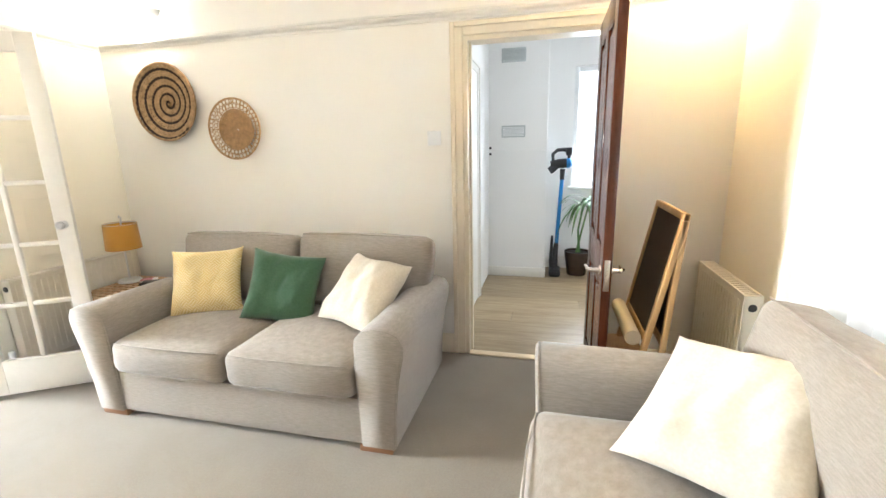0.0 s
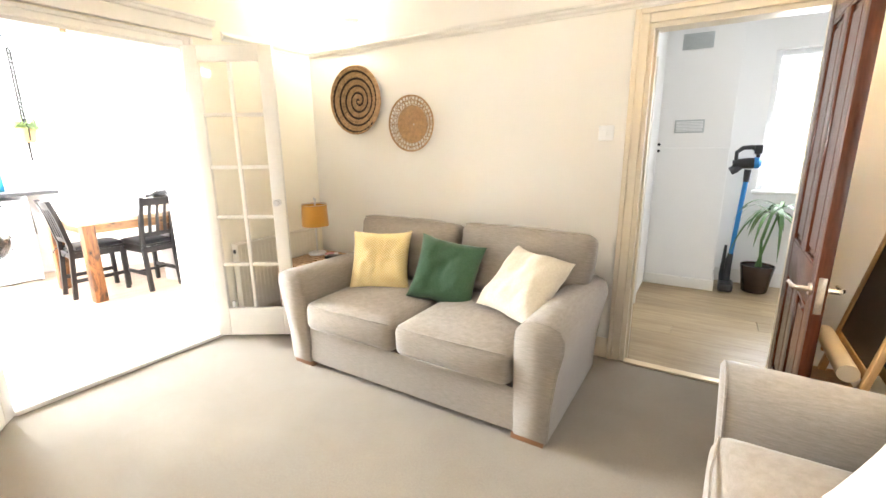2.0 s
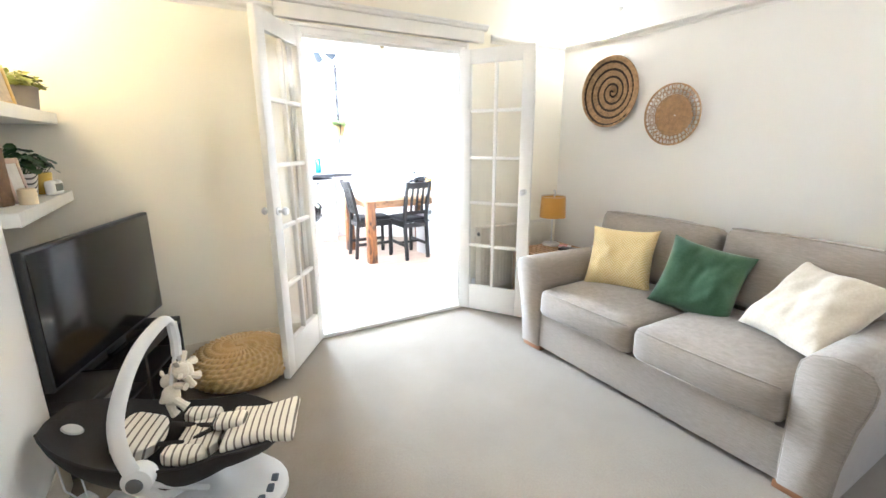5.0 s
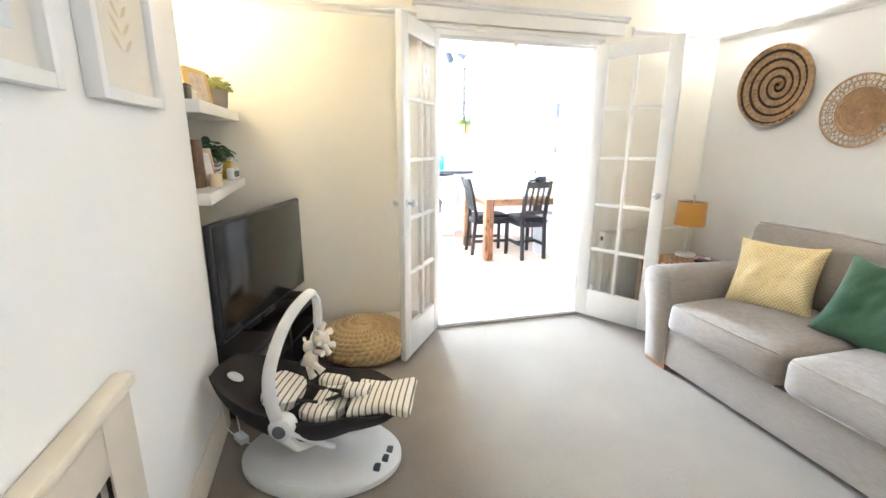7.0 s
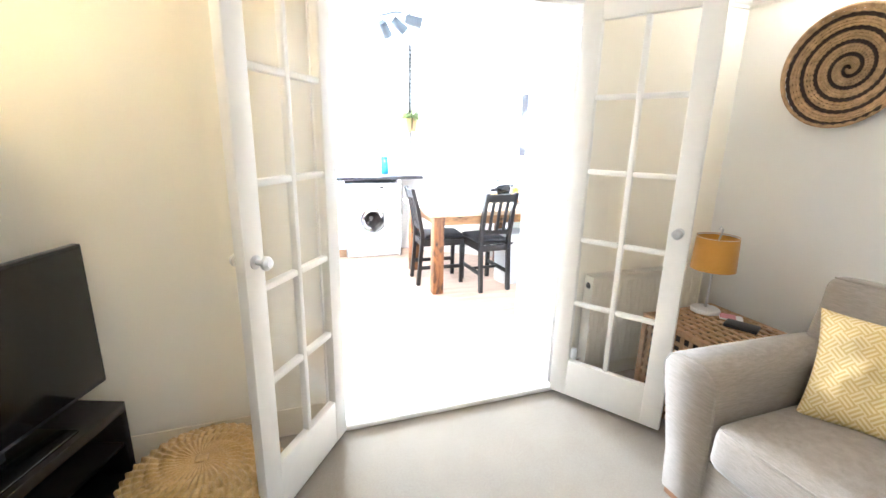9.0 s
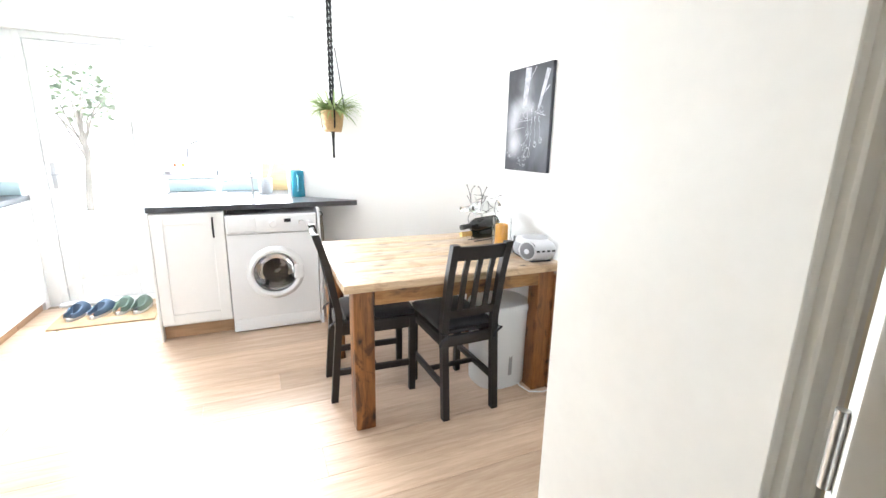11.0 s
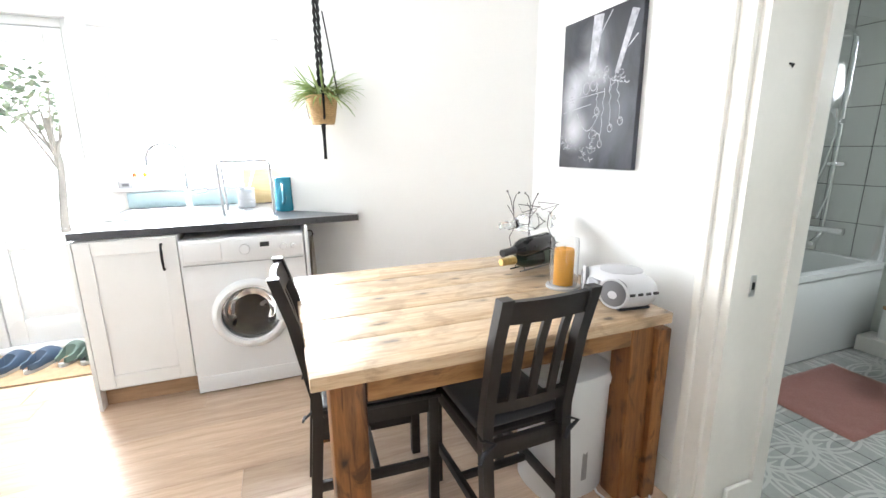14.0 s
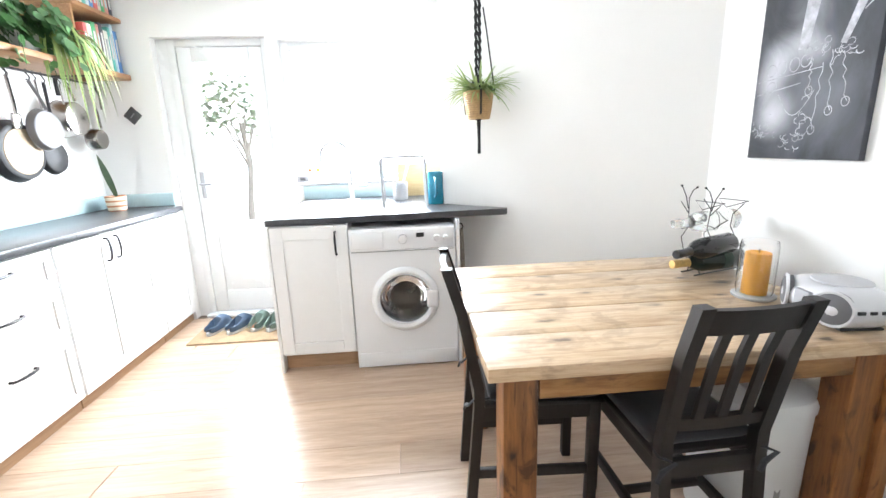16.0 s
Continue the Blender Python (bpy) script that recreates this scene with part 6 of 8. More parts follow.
plush(bb.matrix_basis @ pose(-0.03, 0.05, 0.545, 25, 60, 35), "small cream plush toy hanging from the bar")
plush(bb.matrix_basis @ pose(0.01, 0.01, 0.475, -30, -35, 70), "small cream plush toy hanging from the bar")
for a, b in (((-0.016, 0.038, 0.62), (-0.025, 0.045, 0.57)), ((-0.01, 0.035, 0.62), (0.008, 0.012, 0.51))):
    part("toy_cord", sweep(nb(), [a, b], 0.007, 6, flat=0.3), SHELLW, bb)
cb = thing("power_adapter", pose(-2.13, -0.76, 0), "white power adapter and cable on the carpet", "power adapter")
part("brick", bx(-0.035, -0.02, 0, 0.035, 0.02, 0.03, 0.004, m=pose(0, 0, 0, 0, 0, 35)), UPVC, cb)
part("cable", sweep(nb(), [(0, -0.02, 0.02), (0.03, -0.05, 0.10), (0.02, -0.06, 0.22), (-0.03, -0.05, 0.24), (-0.05, -0.02, 0.10), (0.0, 0.0, 0.02)], 0.0035, 6), UPVC, cb)
part("lead", sweep(nb(), [(0.03, 0.02, 0.01), (0.07, 0.09, 0.006), (0.04, 0.16, 0.006), (0.10, 0.22, 0.006), (0.20, 0.24, 0.006)], 0.0035, 6), UPVC, cb)

# ---- hall: cupboard, vacuum, plant ----
cu = thing("boiler_cupboard", pose(-0.64, 4.52, 0), "tall white boxed-in cupboard with two vents", "cupboard")
part("lower_door", bx(0, 0, 0.0, 0.58, 0.02, 1.312, 0.002, 1), PAINT_W, cu)
part("upper_door", bx(0, 0, 1.318, 0.58, 0.02, 2.40, 0.002, 1), PAINT_W, cu)
part("carcass", bx(0.002, 0.021, 0, 0.578, HY1 - 4.52 - 0.002, HZ - 0.002), PAINT_W, cu)
part("skirting", bx(-0.0, -0.018, 0, 0.598, 0, 0.10, 0.005), GLOSS, cu)
part("skirting", bx(0.58, 0.0, 0, 0.598, 0.42, 0.10, 0.005), GLOSS, cu)
VENTG = surface("vent_grey", (0.5, 0.53, 0.53), 0.5)
for x0, z0, z1 in ((0.125, 2.15, 2.28), (0.13, 1.445, 1.56)):
    v = part("vent", bx(x0, -0.006, z0, x0 + 0.235, 0, z1, 0.002), VENTG, cu)
    k = 7
    for i in range(k):
        z = z0 + 0.012 + i * (z1 - z0 - 0.024) / k
        part("slat", bx(x0 + 0.012, -0.014, z, x0 + 0.223, -0.005, z + 0.009, 0.002), UPVC if z0 < 2 else VENTG, v)
for z in (1.345, 1.285):
    part("knob", lathe(nb(), [(0, 0.02), (0.012, 0.018), (0.013, 0.01), (0.006, 0)], 14, m=pose(0.018, 0, z, 90)), BLACK, cu, "small black knob")
vc = thing("cordless_vacuum", pose(0.055, 4.66, 0), "blue and black cordless stick vacuum leaning upright", "vacuum cleaner")
BLUE = surface("blue_metallic_tube", (0.03, 0.22, 0.55), 0.3, 0.3, vary=0.04, bump=0.02)
part("floor_head", soft(nb(), 0, -0.03, 0.04, 0.06, 0.11, 0.04, 0.025, n=8), BLACK, vc)
part("joint", sweep(nb(), [(-0.01, 0.02, 0.05), (-0.015, 0.03, 0.14), (0.0, 0.03, 0.22), (0.012, 0.03, 0.34)], [0.045, 0.05, 0.032, 0.024], 10), BLACK, vc)
part("crevice_tool", sweep(nb(), [(-0.04, 0.0, 0.16), (-0.035, 0.01, 0.42)], [0.020, 0.012], 8), BLACK, vc)
part("tube", sweep(nb(), [(0.012, 0.03, 0.33), (0.045, 0.03, 1.03)], 0.020, 12), BLUE, vc)
part("connector", sweep(nb(), [(0.045, 0.03, 1.01), (0.048, 0.03, 1.12)], [0.024, 0.03], 10), BLACK, vc)
vm = part("motor_body", sweep(nb(), [(-0.075, 0.03, 1.165), (-0.02, 0.03, 1.17), (0.05, 0.03, 1.175), (0.085, 0.03, 1.178)], [0.036, 0.046, 0.05, 0.048], 14), BLACK, vc)
part("motor_cap", sweep(nb(), [(0.085, 0.03, 1.178), (0.12, 0.03, 1.18), (0.135, 0.03, 1.181)], [0.052, 0.05, 0.036], 18), BLUE, vm, "blue motor cap")
part("dust_cup", sweep(nb(), [(-0.02, 0.03, 1.15), (-0.055, 0.03, 1.12), (-0.085, 0.03, 1.10)], [0.036, 0.04, 0.036], 14), surface("smoky_cup", (0.06, 0.06, 0.07), 0.2), vc)
part("grip", sweep(nb(), [(-0.05, 0.03, 1.20), (-0.055, 0.03, 1.27), (-0.01, 0.03, 1.31), (0.06, 0.03, 1.315), (0.105, 0.03, 1.28), (0.11, 0.03, 1.22)], [0.016, 0.018, 0.020, 0.022, 0.020, 0.018], 10), BLACK, vc)
part("battery", bx(0.075, 0.0, 1.255, 0.135, 0.06, 1.335, 0.008), BLACK, vc)
potted(pose(0.285, 4.70, 0), 0.10, 0.135, 0.255, surface("bronze_glaze", (0.05, 0.03, 0.02), 0.2, 0.2, vary=0.2, scale=8, bump=0.05), "dark glazed pot with a tall spiky palm", leafy("palm_leaf", (0.03, 0.09, 0.02), (0.12, 0.22, 0.06)), lambda bm, z: [sweep(bm, [(0.02, 0, z), (0.0, 0.01, z + 0.25), (0.04, 0, z + 0.5)], [0.014, 0.011, 0.009], 8), sweep(bm, [(-0.01, 0, z), (0.03, 0.01, z + 0.2), (0.10, 0, z + 0.55)], [0.012, 0.010, 0.008], 8)] + [blade(bm, (0.04 + 0.06 * (i % 2), 0, z + 0.5 + 0.05 * (i % 2)), 2 * math.pi * i / 26 + 0.1 * (i % 3), 0.34 + 0.05 * (i % 4), 0.028, 0.75 - 0.15 * (i % 5), 0.9 + 0.1 * (i % 3), 7) for i in range(26)])
hw = tagged(new("window_hall"), "bright white hall window", kind="structure")
for x in (0.2, 0.60, 1.0):
    part("window_frame", bx(x, HY1 + 0.05, 0.92, x + 0.05, HY1 + 0.11, 2.15, 0.004), UPVC, hw)
for z in (0.92, 2.10):
    part("window_frame", bx(0.25, HY1 + 0.052, z, 1.0, HY1 + 0.108, z + 0.05, 0.004), UPVC, hw)
part("window_sill", bx(0.17, HY1 - 0.05, 0.885, 1.08, HY1 + 0.05, 0.915, 0.006), GLOSS, hw)
for x in (0.24, 0.64):
    g = part("pane", bx(x, HY1 + 0.078, 0.96, x + 0.37, HY1 + 0.082, 2.1), PANE, hw)
    g.visible_shadow = False


# ---- kitchen: back door, window, garden ----
bd = tagged(new("door_back"), "white upvc glazed back door", kind="structure")
DY0, DY1 = -0.48, 0.22
XG = KX0 - 0.10
for y0, y1, z0, z1 in ((DY0, DY0 + 0.05, 0, 2.08), (DY1 - 0.05, DY1, 0, 2.08), (DY0 + 0.05, DY1 - 0.05, 2.03, 2.08)):
    part("door_frame", bx(XG - 0.03, y0, z0, XG + 0.04, y1, z1, 0.004), UPVC, bd)
part("side_panel", bx(XG - 0.03, DY0 - 0.08, 0, XG + 0.03, DY0 - 0.001, 2.08, 0.004), UPVC, bd)
lf = part("door_leaf", bx(XG - 0.02, DY0 + 0.055, 0.03, XG + 0.03, DY0 + 0.15, 2.025, 0.005), UPVC, bd)
for y0, y1, z0, z1 in ((DY1 - 0.15, DY1 - 0.055, 0.03, 2.025), (DY0 + 0.15, DY1 - 0.15, 0.03, 0.20), (DY0 + 0.15, DY1 - 0.15, 1.93, 2.025), (DY0 + 0.15, DY1 - 0.15, 0.68, 0.76)):
    part("leaf_rail", bx(XG - 0.019, y0, z0, XG + 0.029, y1, z1, 0.005), UPVC, lf)
part("lower_panel", bx(XG - 0.005, DY0 + 0.145, 0.19, XG + 0.012, DY1 - 0.145, 0.69, 0.003), UPVC, lf)
g = part("pane", bx(XG, DY0 + 0.145, 0.755, XG + 0.004, DY1 - 0.145, 1.935), PANE, lf)
g.visible_shadow = False
hb = part("door_handle", bx(XG + 0.03, DY0 + 0.085, 0.95, XG + 0.038, DY0 + 0.115, 1.15, 0.004), surface("grey_handle", (0.4, 0.4, 0.41), 0.3, 0.8), lf)
part("lever", sweep(nb(), [(XG + 0.035, DY0 + 0.1, 1.06), (XG + 0.075, DY0 + 0.1, 1.06), (XG + 0.08, DY0 + 0.12, 1.06), (XG + 0.08, DY0 + 0.21, 1.055)], 0.009, 8), surface("grey_lever", (0.4, 0.4, 0.41), 0.3, 0.8), hb)
part("sill_strip", bx(KX0 - 0.24, DY0, 0, KX0 - 0.001, DY1, 0.025, 0.004), UPVC, bd)
kw = tagged(new("window_kitchen"), "white upvc kitchen window over the sink", kind="structure")
WY0, WY1, WZ0, WZ1 = 0.30, 1.43, 1.03, 2.05
for y0, y1, z0, z1 in ((WY0, WY0 + 0.055, WZ0, WZ1), (WY1 - 0.055, WY1, WZ0, WZ1), (WY0 + 0.055, WY1 - 0.055, WZ0, WZ0 + 0.055), (WY0 + 0.055, WY1 - 0.055, WZ1 - 0.055, WZ1), (0.86, 0.915, WZ0 + 0.055, WZ1 - 0.055)):
    part("window_frame", bx(XG - 0.03, y0, z0, XG + 0.04, y1, z1, 0.004), UPVC, kw)
for y0, y1 in ((0.355, 0.86), (0.915, 1.375)):
    part("transom", bx(XG - 0.02, y0, 1.70, XG + 0.035, y1, 1.745, 0.004), UPVC, kw)
    for za, zb in ((WZ0 + 0.055, 1.70), (1.745, WZ1 - 0.055)):
        part("sash", bx(XG - 0.01, y0, za, XG + 0.03, y0 + 0.03, zb, 0.004), UPVC, kw)
        part("sash", bx(XG - 0.01, y1 - 0.03, za, XG + 0.03, y1, zb, 0.004), UPVC, kw)
        g = part("pane", bx(XG, y0 + 0.025, za, XG + 0.004, y1 - 0.025, zb), PANE, kw)
        g.visible_shadow = False
part("window_sill", bx(KX0 - 0.06, WY0 + 0.002, WZ0 - 0.001, KX0 + 0.03, WY1 - 0.002, WZ0 + 0.018, 0.004), UPVC, kw)
structure("ground", bx(-60, -60, -0.30, KX0 - 0.26, 60, -0.12), surface("pale_paving", (0.55, 0.53, 0.50), 0.85, vary=0.12, scale=2, bump=0.2), "pale garden paving")
BACK, STREET = glow("overcast_sky_backdrop", (0.96, 0.98, 1.0), 8.0), glow("overcast_street_backdrop", (0.96, 0.98, 1.0), 0.22)
structure("backdrop", bx(-14.2, -9, -0.12, -14.0, 10, 8), BACK, "bright overcast sky beyond the garden")
structure("backdrop_street", bx(4.0, -5, -0.12, 4.2, 7, 7), STREET, "bright sky beyond the living room window")
structure("backdrop_yard", bx(-3, 7.2, -0.12, 5, 7.4, 6), STREET, "bright sky beyond the hall window")
tr = thing("garden_tree", pose(-9.2, -0.72, -0.12), "small slender garden tree with a sparse crown", "tree")
# bark and crown colours are washed out to imitate glare in front of them
BARK = surface("bark_hazed", (0.50, 0.46, 0.41), 0.9, vary=0.3, bump=0.5)
part("trunk", sweep(nb(), [(0, 0, 0), (0.02, -0.02, 0.7), (-0.02, 0.03, 1.3), (0.02, 0.0, 1.75)], [0.05, 0.042, 0.032, 0.02], 10), BARK, tr)
bmc = nb()
rnd = random.Random(21)
for i in range(9):
    a, e = 2 * math.pi * i / 9, rnd.uniform(0.15, 0.42)
    tip = Vector((e * math.cos(a), e * math.sin(a), 1.65 + rnd.uniform(0.05, 0.45)))
    part("limb", sweep(nb(), [(0, 0.01, 1.25 + 0.05 * (i % 4)), tuple(tip * 0.5 + Vector((0, 0, 0.78))), tuple(tip)], [0.016, 0.011, 0.006], 6), BARK, tr)
    for k in range(42):
        disc_leaf(bmc, tip + Vector((rnd.gauss(0, 0.11), rnd.gauss(0, 0.11), rnd.gauss(0, 0.09))), (rnd.uniform(-1, 1), rnd.uniform(-1, 1), 1), rnd.uniform(0.025, 0.05), 6)
part("crown", bmc, leafy("garden_leaf_hazed", (0.34, 0.42, 0.28), (0.52, 0.58, 0.44)), tr)

# ---- mat and shoes ----
mt = thing("door_mat", pose(-6.97, -0.40, 0), "plain beige coir door mat by the back door", "door mat")
part("mat", bx(0, 0, 0, 0.34, 0.66, 0.014, 0.005), surface("coir", (0.42, 0.30, 0.18), 0.95, vary=0.25, scale=20, grain=220, bump=0.7, dist=0.004), mt)


def shoe(m, mat, inner, label):
    s = thing("clog", m, label, "shoe", "shoes on the mat")
    bm = nb()
    n, k = 18, 12
    L, Wd = 0.25, 0.052
    outer = []
    for j in range(k + 1):
        t = j / k
        y = L * t
        w = Wd * (0.72 + 0.28 * math.sin(math.pi * (t * 0.9 + 0.05))) * (1 - max(0, t - 0.8) ** 2 * 9) * (0.5 + 0.5 * min(1, (t + 0.04) * 9))
        h = 0.045 + 0.035 * math.sin(math.pi * min(1, max(0, (t - 0.25) / 0.75))) - 0.03 * max(0, t - 0.75)
        outer.append([bm.verts.new((w * math.cos(math.pi * i / n), y, 0.022 + (h if t > 0.42 else h * 0.8) * (math.sin(math.pi * i / n) ** 0.8 if t > 0.42 else min(1, math.sin(math.pi * i / n) * 2.2) * (0.0 if 5 < i < 13 else 1)))) for i in range(n + 1)])
    for a, b in zip(outer, outer[1:]):
        for i in range(n):
            bm.faces.new((a[i], a[i + 1], b[i + 1], b[i]))
    part("upper", bm, mat, s)
    bs = nb()
    rows = []
    for z in (0, 0.024):
        rows.append([bs.verts.new((Wd * 1.05 * math.cos(2 * math.pi * i / 24) * (1.0 if math.sin(2 * math.pi * i / 24) > 0 else 0.86), L / 2 + (L / 2 + 0.006) * math.sin(2 * math.pi * i / 24), z)) for i in range(24)])
    for i in range(24):
        bs.faces.new((rows[0][i], rows[0][(i + 1) % 24], rows[1][(i + 1) % 24], rows[1][i]))
    bs.faces.new(rows[1]), bs.faces.new(rows[0][::-1])
    part("sole", bs, surface("shoe_sole", (0.55, 0.55, 0.53), 0.7), s)
    part("insole", bx(-0.032, 0.015, 0.024, 0.032, 0.12, 0.028, 0.003), inner, s)
    return s


NAVY, SAGE = surface("slate_blue_eva", (0.05, 0.085, 0.14), 0.6, vary=0.1), surface("sage_eva", (0.13, 0.19, 0.16), 0.6, vary=0.1)
DKIN, TANIN = surface("dark_insole", (0.03, 0.03, 0.032), 0.9), surface("brown_insole", (0.22, 0.12, 0.07), 0.9)
for x, y, rz, mt_, inn, lab in ((-6.75, -0.30, 78, NAVY, DKIN, "slate blue slip-on clog"), (-6.75, -0.16, 72, NAVY, TANIN, "slate blue slip-on clog"), (-6.78, 0.00, 84, SAGE, TANIN, "sage green slip-on clog"), (-6.76, 0.115, 80, SAGE, DKIN, "sage green slip-on clog")):
    shoe(pose(x, y, 0.014, 0, 0, rz), mt_, inn, lab)

# ---- on the sink worktop ----
sk = thing("sink", pose(-6.75, 0.62, 0.918), "stainless steel inset sink in the worktop", "sink")
bm = nb()
for a in ((-0.24, -0.20, 0.24, -0.17), (-0.24, 0.17, 0.24, 0.20), (-0.24, -0.17, -0.20, 0.17), (0.20, -0.17, 0.24, 0.17)):
    box(bm, a[0], a[1], 0, a[2], a[3], 0.006, 0.002, 1)
part("rim", bm, STEEL, sk)
part("bowl", bx(-0.20, -0.17, 0.0005, 0.20, 0.17, 0.002), STEEL, sk)
tp = thing("kitchen_tap", pose(-7.02, 0.76, 0.918), "tall swan-neck chrome kitchen tap", "tap")
part("body", lathe(nb(), [(0, 0), (0.028, 0), (0.026, 0.012), (0.020, 0.03), (0.020, 0.11), (0.014, 0.13), (0, 0.13)], 20), CHROME, tp)
TAPC = surface("tap_chrome", (0.55, 0.56, 0.58), 0.2, 0.9, vary=0.05, bump=0)
part("spout", sweep(nb(), [(0, 0, 0.12), (0, 0, 0.32)] + [(0.02 * (1 - math.cos(a)), -0.10 + 0.10 * math.cos(a), 0.32 + 0.10 * math.sin(a)) for a in [math.pi * i / 10 for i in range(1, 11)]] + [(0.04, -0.20, 0.28)], 0.012, 10), TAPC, tp)
part("lever", sweep(nb(), [(0, 0.02, 0.09), (0, 0.05, 0.10), (0.0, 0.11, 0.105)], [0.009, 0.007, 0.006], 8), CHROME, tp)
jg = thing("water_jug", pose(-6.58, 1.352, 0.918, 0, 0, -75), "teal blue ceramic jug on the worktop", "jug")
TEAL = surface("teal_glaze", (0.03, 0.25, 0.36), 0.2, vary=0.08, bump=0.03)
part("body", lathe(nb(), [(0, 0.003), (0.05, 0), (0.055, 0.01), (0.052, 0.10), (0.05, 0.19), (0.053, 0.205), (0.049, 0.205), (0.046, 0.19), (0.046, 0.02), (0, 0.015)], 28), TEAL, jg)
part("handle", sweep(nb(), [(0.02, 0.045, 0.17), (0.025, 0.085, 0.165), (0.03, 0.10, 0.12), (0.025, 0.085, 0.07), (0.02, 0.048, 0.05)], 0.009, 8), TEAL, jg)
cn = thing("utensil_canister", pose(-6.88, 1.12, 0.918), "grey ribbed utensil pot with a brush", "canister")
bm = lathe(nb(), [(0, 0.002), (0.05, 0), (0.052, 0.006), (0.052, 0.125), (0.047, 0.125), (0.047, 0.02), (0, 0.02)], 32)
STONEW = surface("grey_stoneware", (0.36, 0.36, 0.37), 0.6)
pot = part("pot", bm, STONEW, cn)
for i in range(7):
    part("rib", sweep(nb(), arc((0, 0, 0.014 + i * 0.017), 0.052, 0, 360, 32, "xy")[:-1], 0.003, 5, True), STONEW, pot)
part("brush", sweep(nb(), [(0.01, 0, 0.05), (0.0, 0.07, 0.27)], [0.006, 0.008], 8), UPVC, cn)
dr_ = thing("dish_rack", pose(-6.46, 1.02, 0.918), "thin pale grey wire frame dish rack", "dish rack")
WIRE = surface("grey_wire", (0.45, 0.45, 0.46), 0.4)
for x in (0.0, -0.22):
    part("hoop", sweep(nb(), [(x, 0, 0.004), (x, -0.012, 0.29), (x, 0.005, 0.31), (x, 0.25, 0.31), (x, 0.265, 0.29), (x, 0.27, 0.004)], 0.0075, 6), WIRE, dr_)
for y in (0.0, 0.09, 0.18, 0.27):
    part("wire", sweep(nb(), [(0, y, 0.006), (-0.22, y, 0.006)], 0.003, 5), WIRE, dr_)
cb2 = thing("chopping_board", pose(-7.12, 1.10, 0.918, 0, 8, 0), "pale wooden chopping board leaning at the window", "chopping board")
part("board", bx(0, 0, 0, 0.018, 0.33, 0.25, 0.006), wood("pale_maple", (0.50, 0.36, 0.17), (0.66, 0.51, 0.29), 0.5, (12, 1.3, 12), spread=0), cb2)
for y, c1, lab in ((0.44, (0.55, 0.12, 0.03), "small bottle with a red cap on the sill"), (0.50, (0.70, 0.45, 0.03), "small bottle with a yellow cap on the sill")):
    bt = thing("sill_bottle", pose(KX0 - 0.01, y, WZ0 + 0.018), lab, "bottle")
    part("bottle", lathe(nb(), [(0, 0), (0.02, 0), (0.022, 0.01), (0.02, 0.06), (0.010, 0.08), (0, 0.08)], 16), glass_mat("clear_plastic", (0.9, 0.9, 0.9)), bt)
    part("cap", lathe(nb(), [(0.014, 0.075), (0.016, 0.08), (0.014, 0.105), (0, 0.107)], 14), surface("cap_%d" % int(y * 100), c1, 0.4), bt)
sp_ = thing("sponge_caddy", pose(KX0 - 0.005, 0.385, WZ0 + 0.018), "grey sponge caddy with printed mark on the sill", "caddy")
part("box", bx(-0.02, -0.04, 0, 0.02, 0.04, 0.055, 0.004), surface("grey_caddy", (0.4, 0.4, 0.41), 0.5), sp_)
part("print", bx(0.0195, -0.02, 0.015, 0.0205, 0.02, 0.035), surface("caddy_print", (0.12, 0.12, 0.13), 0.5), sp_)
tw = thing("tea_towel", pose(WMX - 0.10, 1.463, 0.83, 0, 0, 180), "beige tea towel hanging from a small hook", "tea towel")
bm = nb()
for j in range(11):
    for i in range(9):
        bm.verts.new(((i - 4) * (0.006 + 0.0022 * j), -0.012 + 0.012 * math.sin(i * 1.9 + j * 0.15), -0.025 - 0.032 * j))
bm.verts.ensure_lookup_table()
for j in range(10):
    for i in range(8):
        a = j * 9 + i
        bm.faces.new([bm.verts[q] for q in (a, a + 1, a + 10, a + 9)])
bmesh.ops.solidify(bm, geom=bm.faces[:], thickness=0.004)
part("cloth", bm, fabric("beige_linen", (0.42, 0.37, 0.30), (0.6, 0.55, 0.47)), tw)
part("hook", sweep(nb(), [(0, 0.011, 0.01), (0, -0.012, 0.008), (0, -0.022, -0.012), (0, -0.012, -0.028)], 0.004, 6), BLACKM, tw)

# ---- hanging planter ----
hp = thing("hanging_planter", pose(-6.2, 1.58, 0), "woven planter in a black macrame hanger with a spider plant", "hanging plant")
part("ceiling_hook", sweep(nb(), [(0, 0, KZ), (0, 0, KZ - 0.04), (0.012, 0, KZ - 0.055), (0, 0, KZ - 0.07)], 0.004, 6), BLACKM, hp)
CORD = surface("black_cotton_cord", (0.014, 0.013, 0.013), 0.9, vary=0.3, bump=0.5)
for k in range(2):
    bm = nb()
    z = KZ - 0.06
    i = 0
    while z > 1.62:
        sweep(bm, [(0.014 * math.cos(a + 0.7) * (1 if (i + k) % 2 else 0.5), 0.014 * math.cos(a + 0.7) * (0.5 if (i + k) % 2 else 1), z - 0.027 + 0.03 * math.sin(a)) for a in [2 * math.pi * q / 10 for q in range(10)]], 0.006, 5, True)
        z -= 0.042
        i += 1
    part("chain", bm, CORD, hp, "knotted black cord")
part("cradle", sweep(nb(), [(0, 0, 1.64)] + [(0.088, 0.0, 1.56), (0.075, 0, 1.45), (0.0, 0, 1.415)], 0.006, 6), CORD, hp)
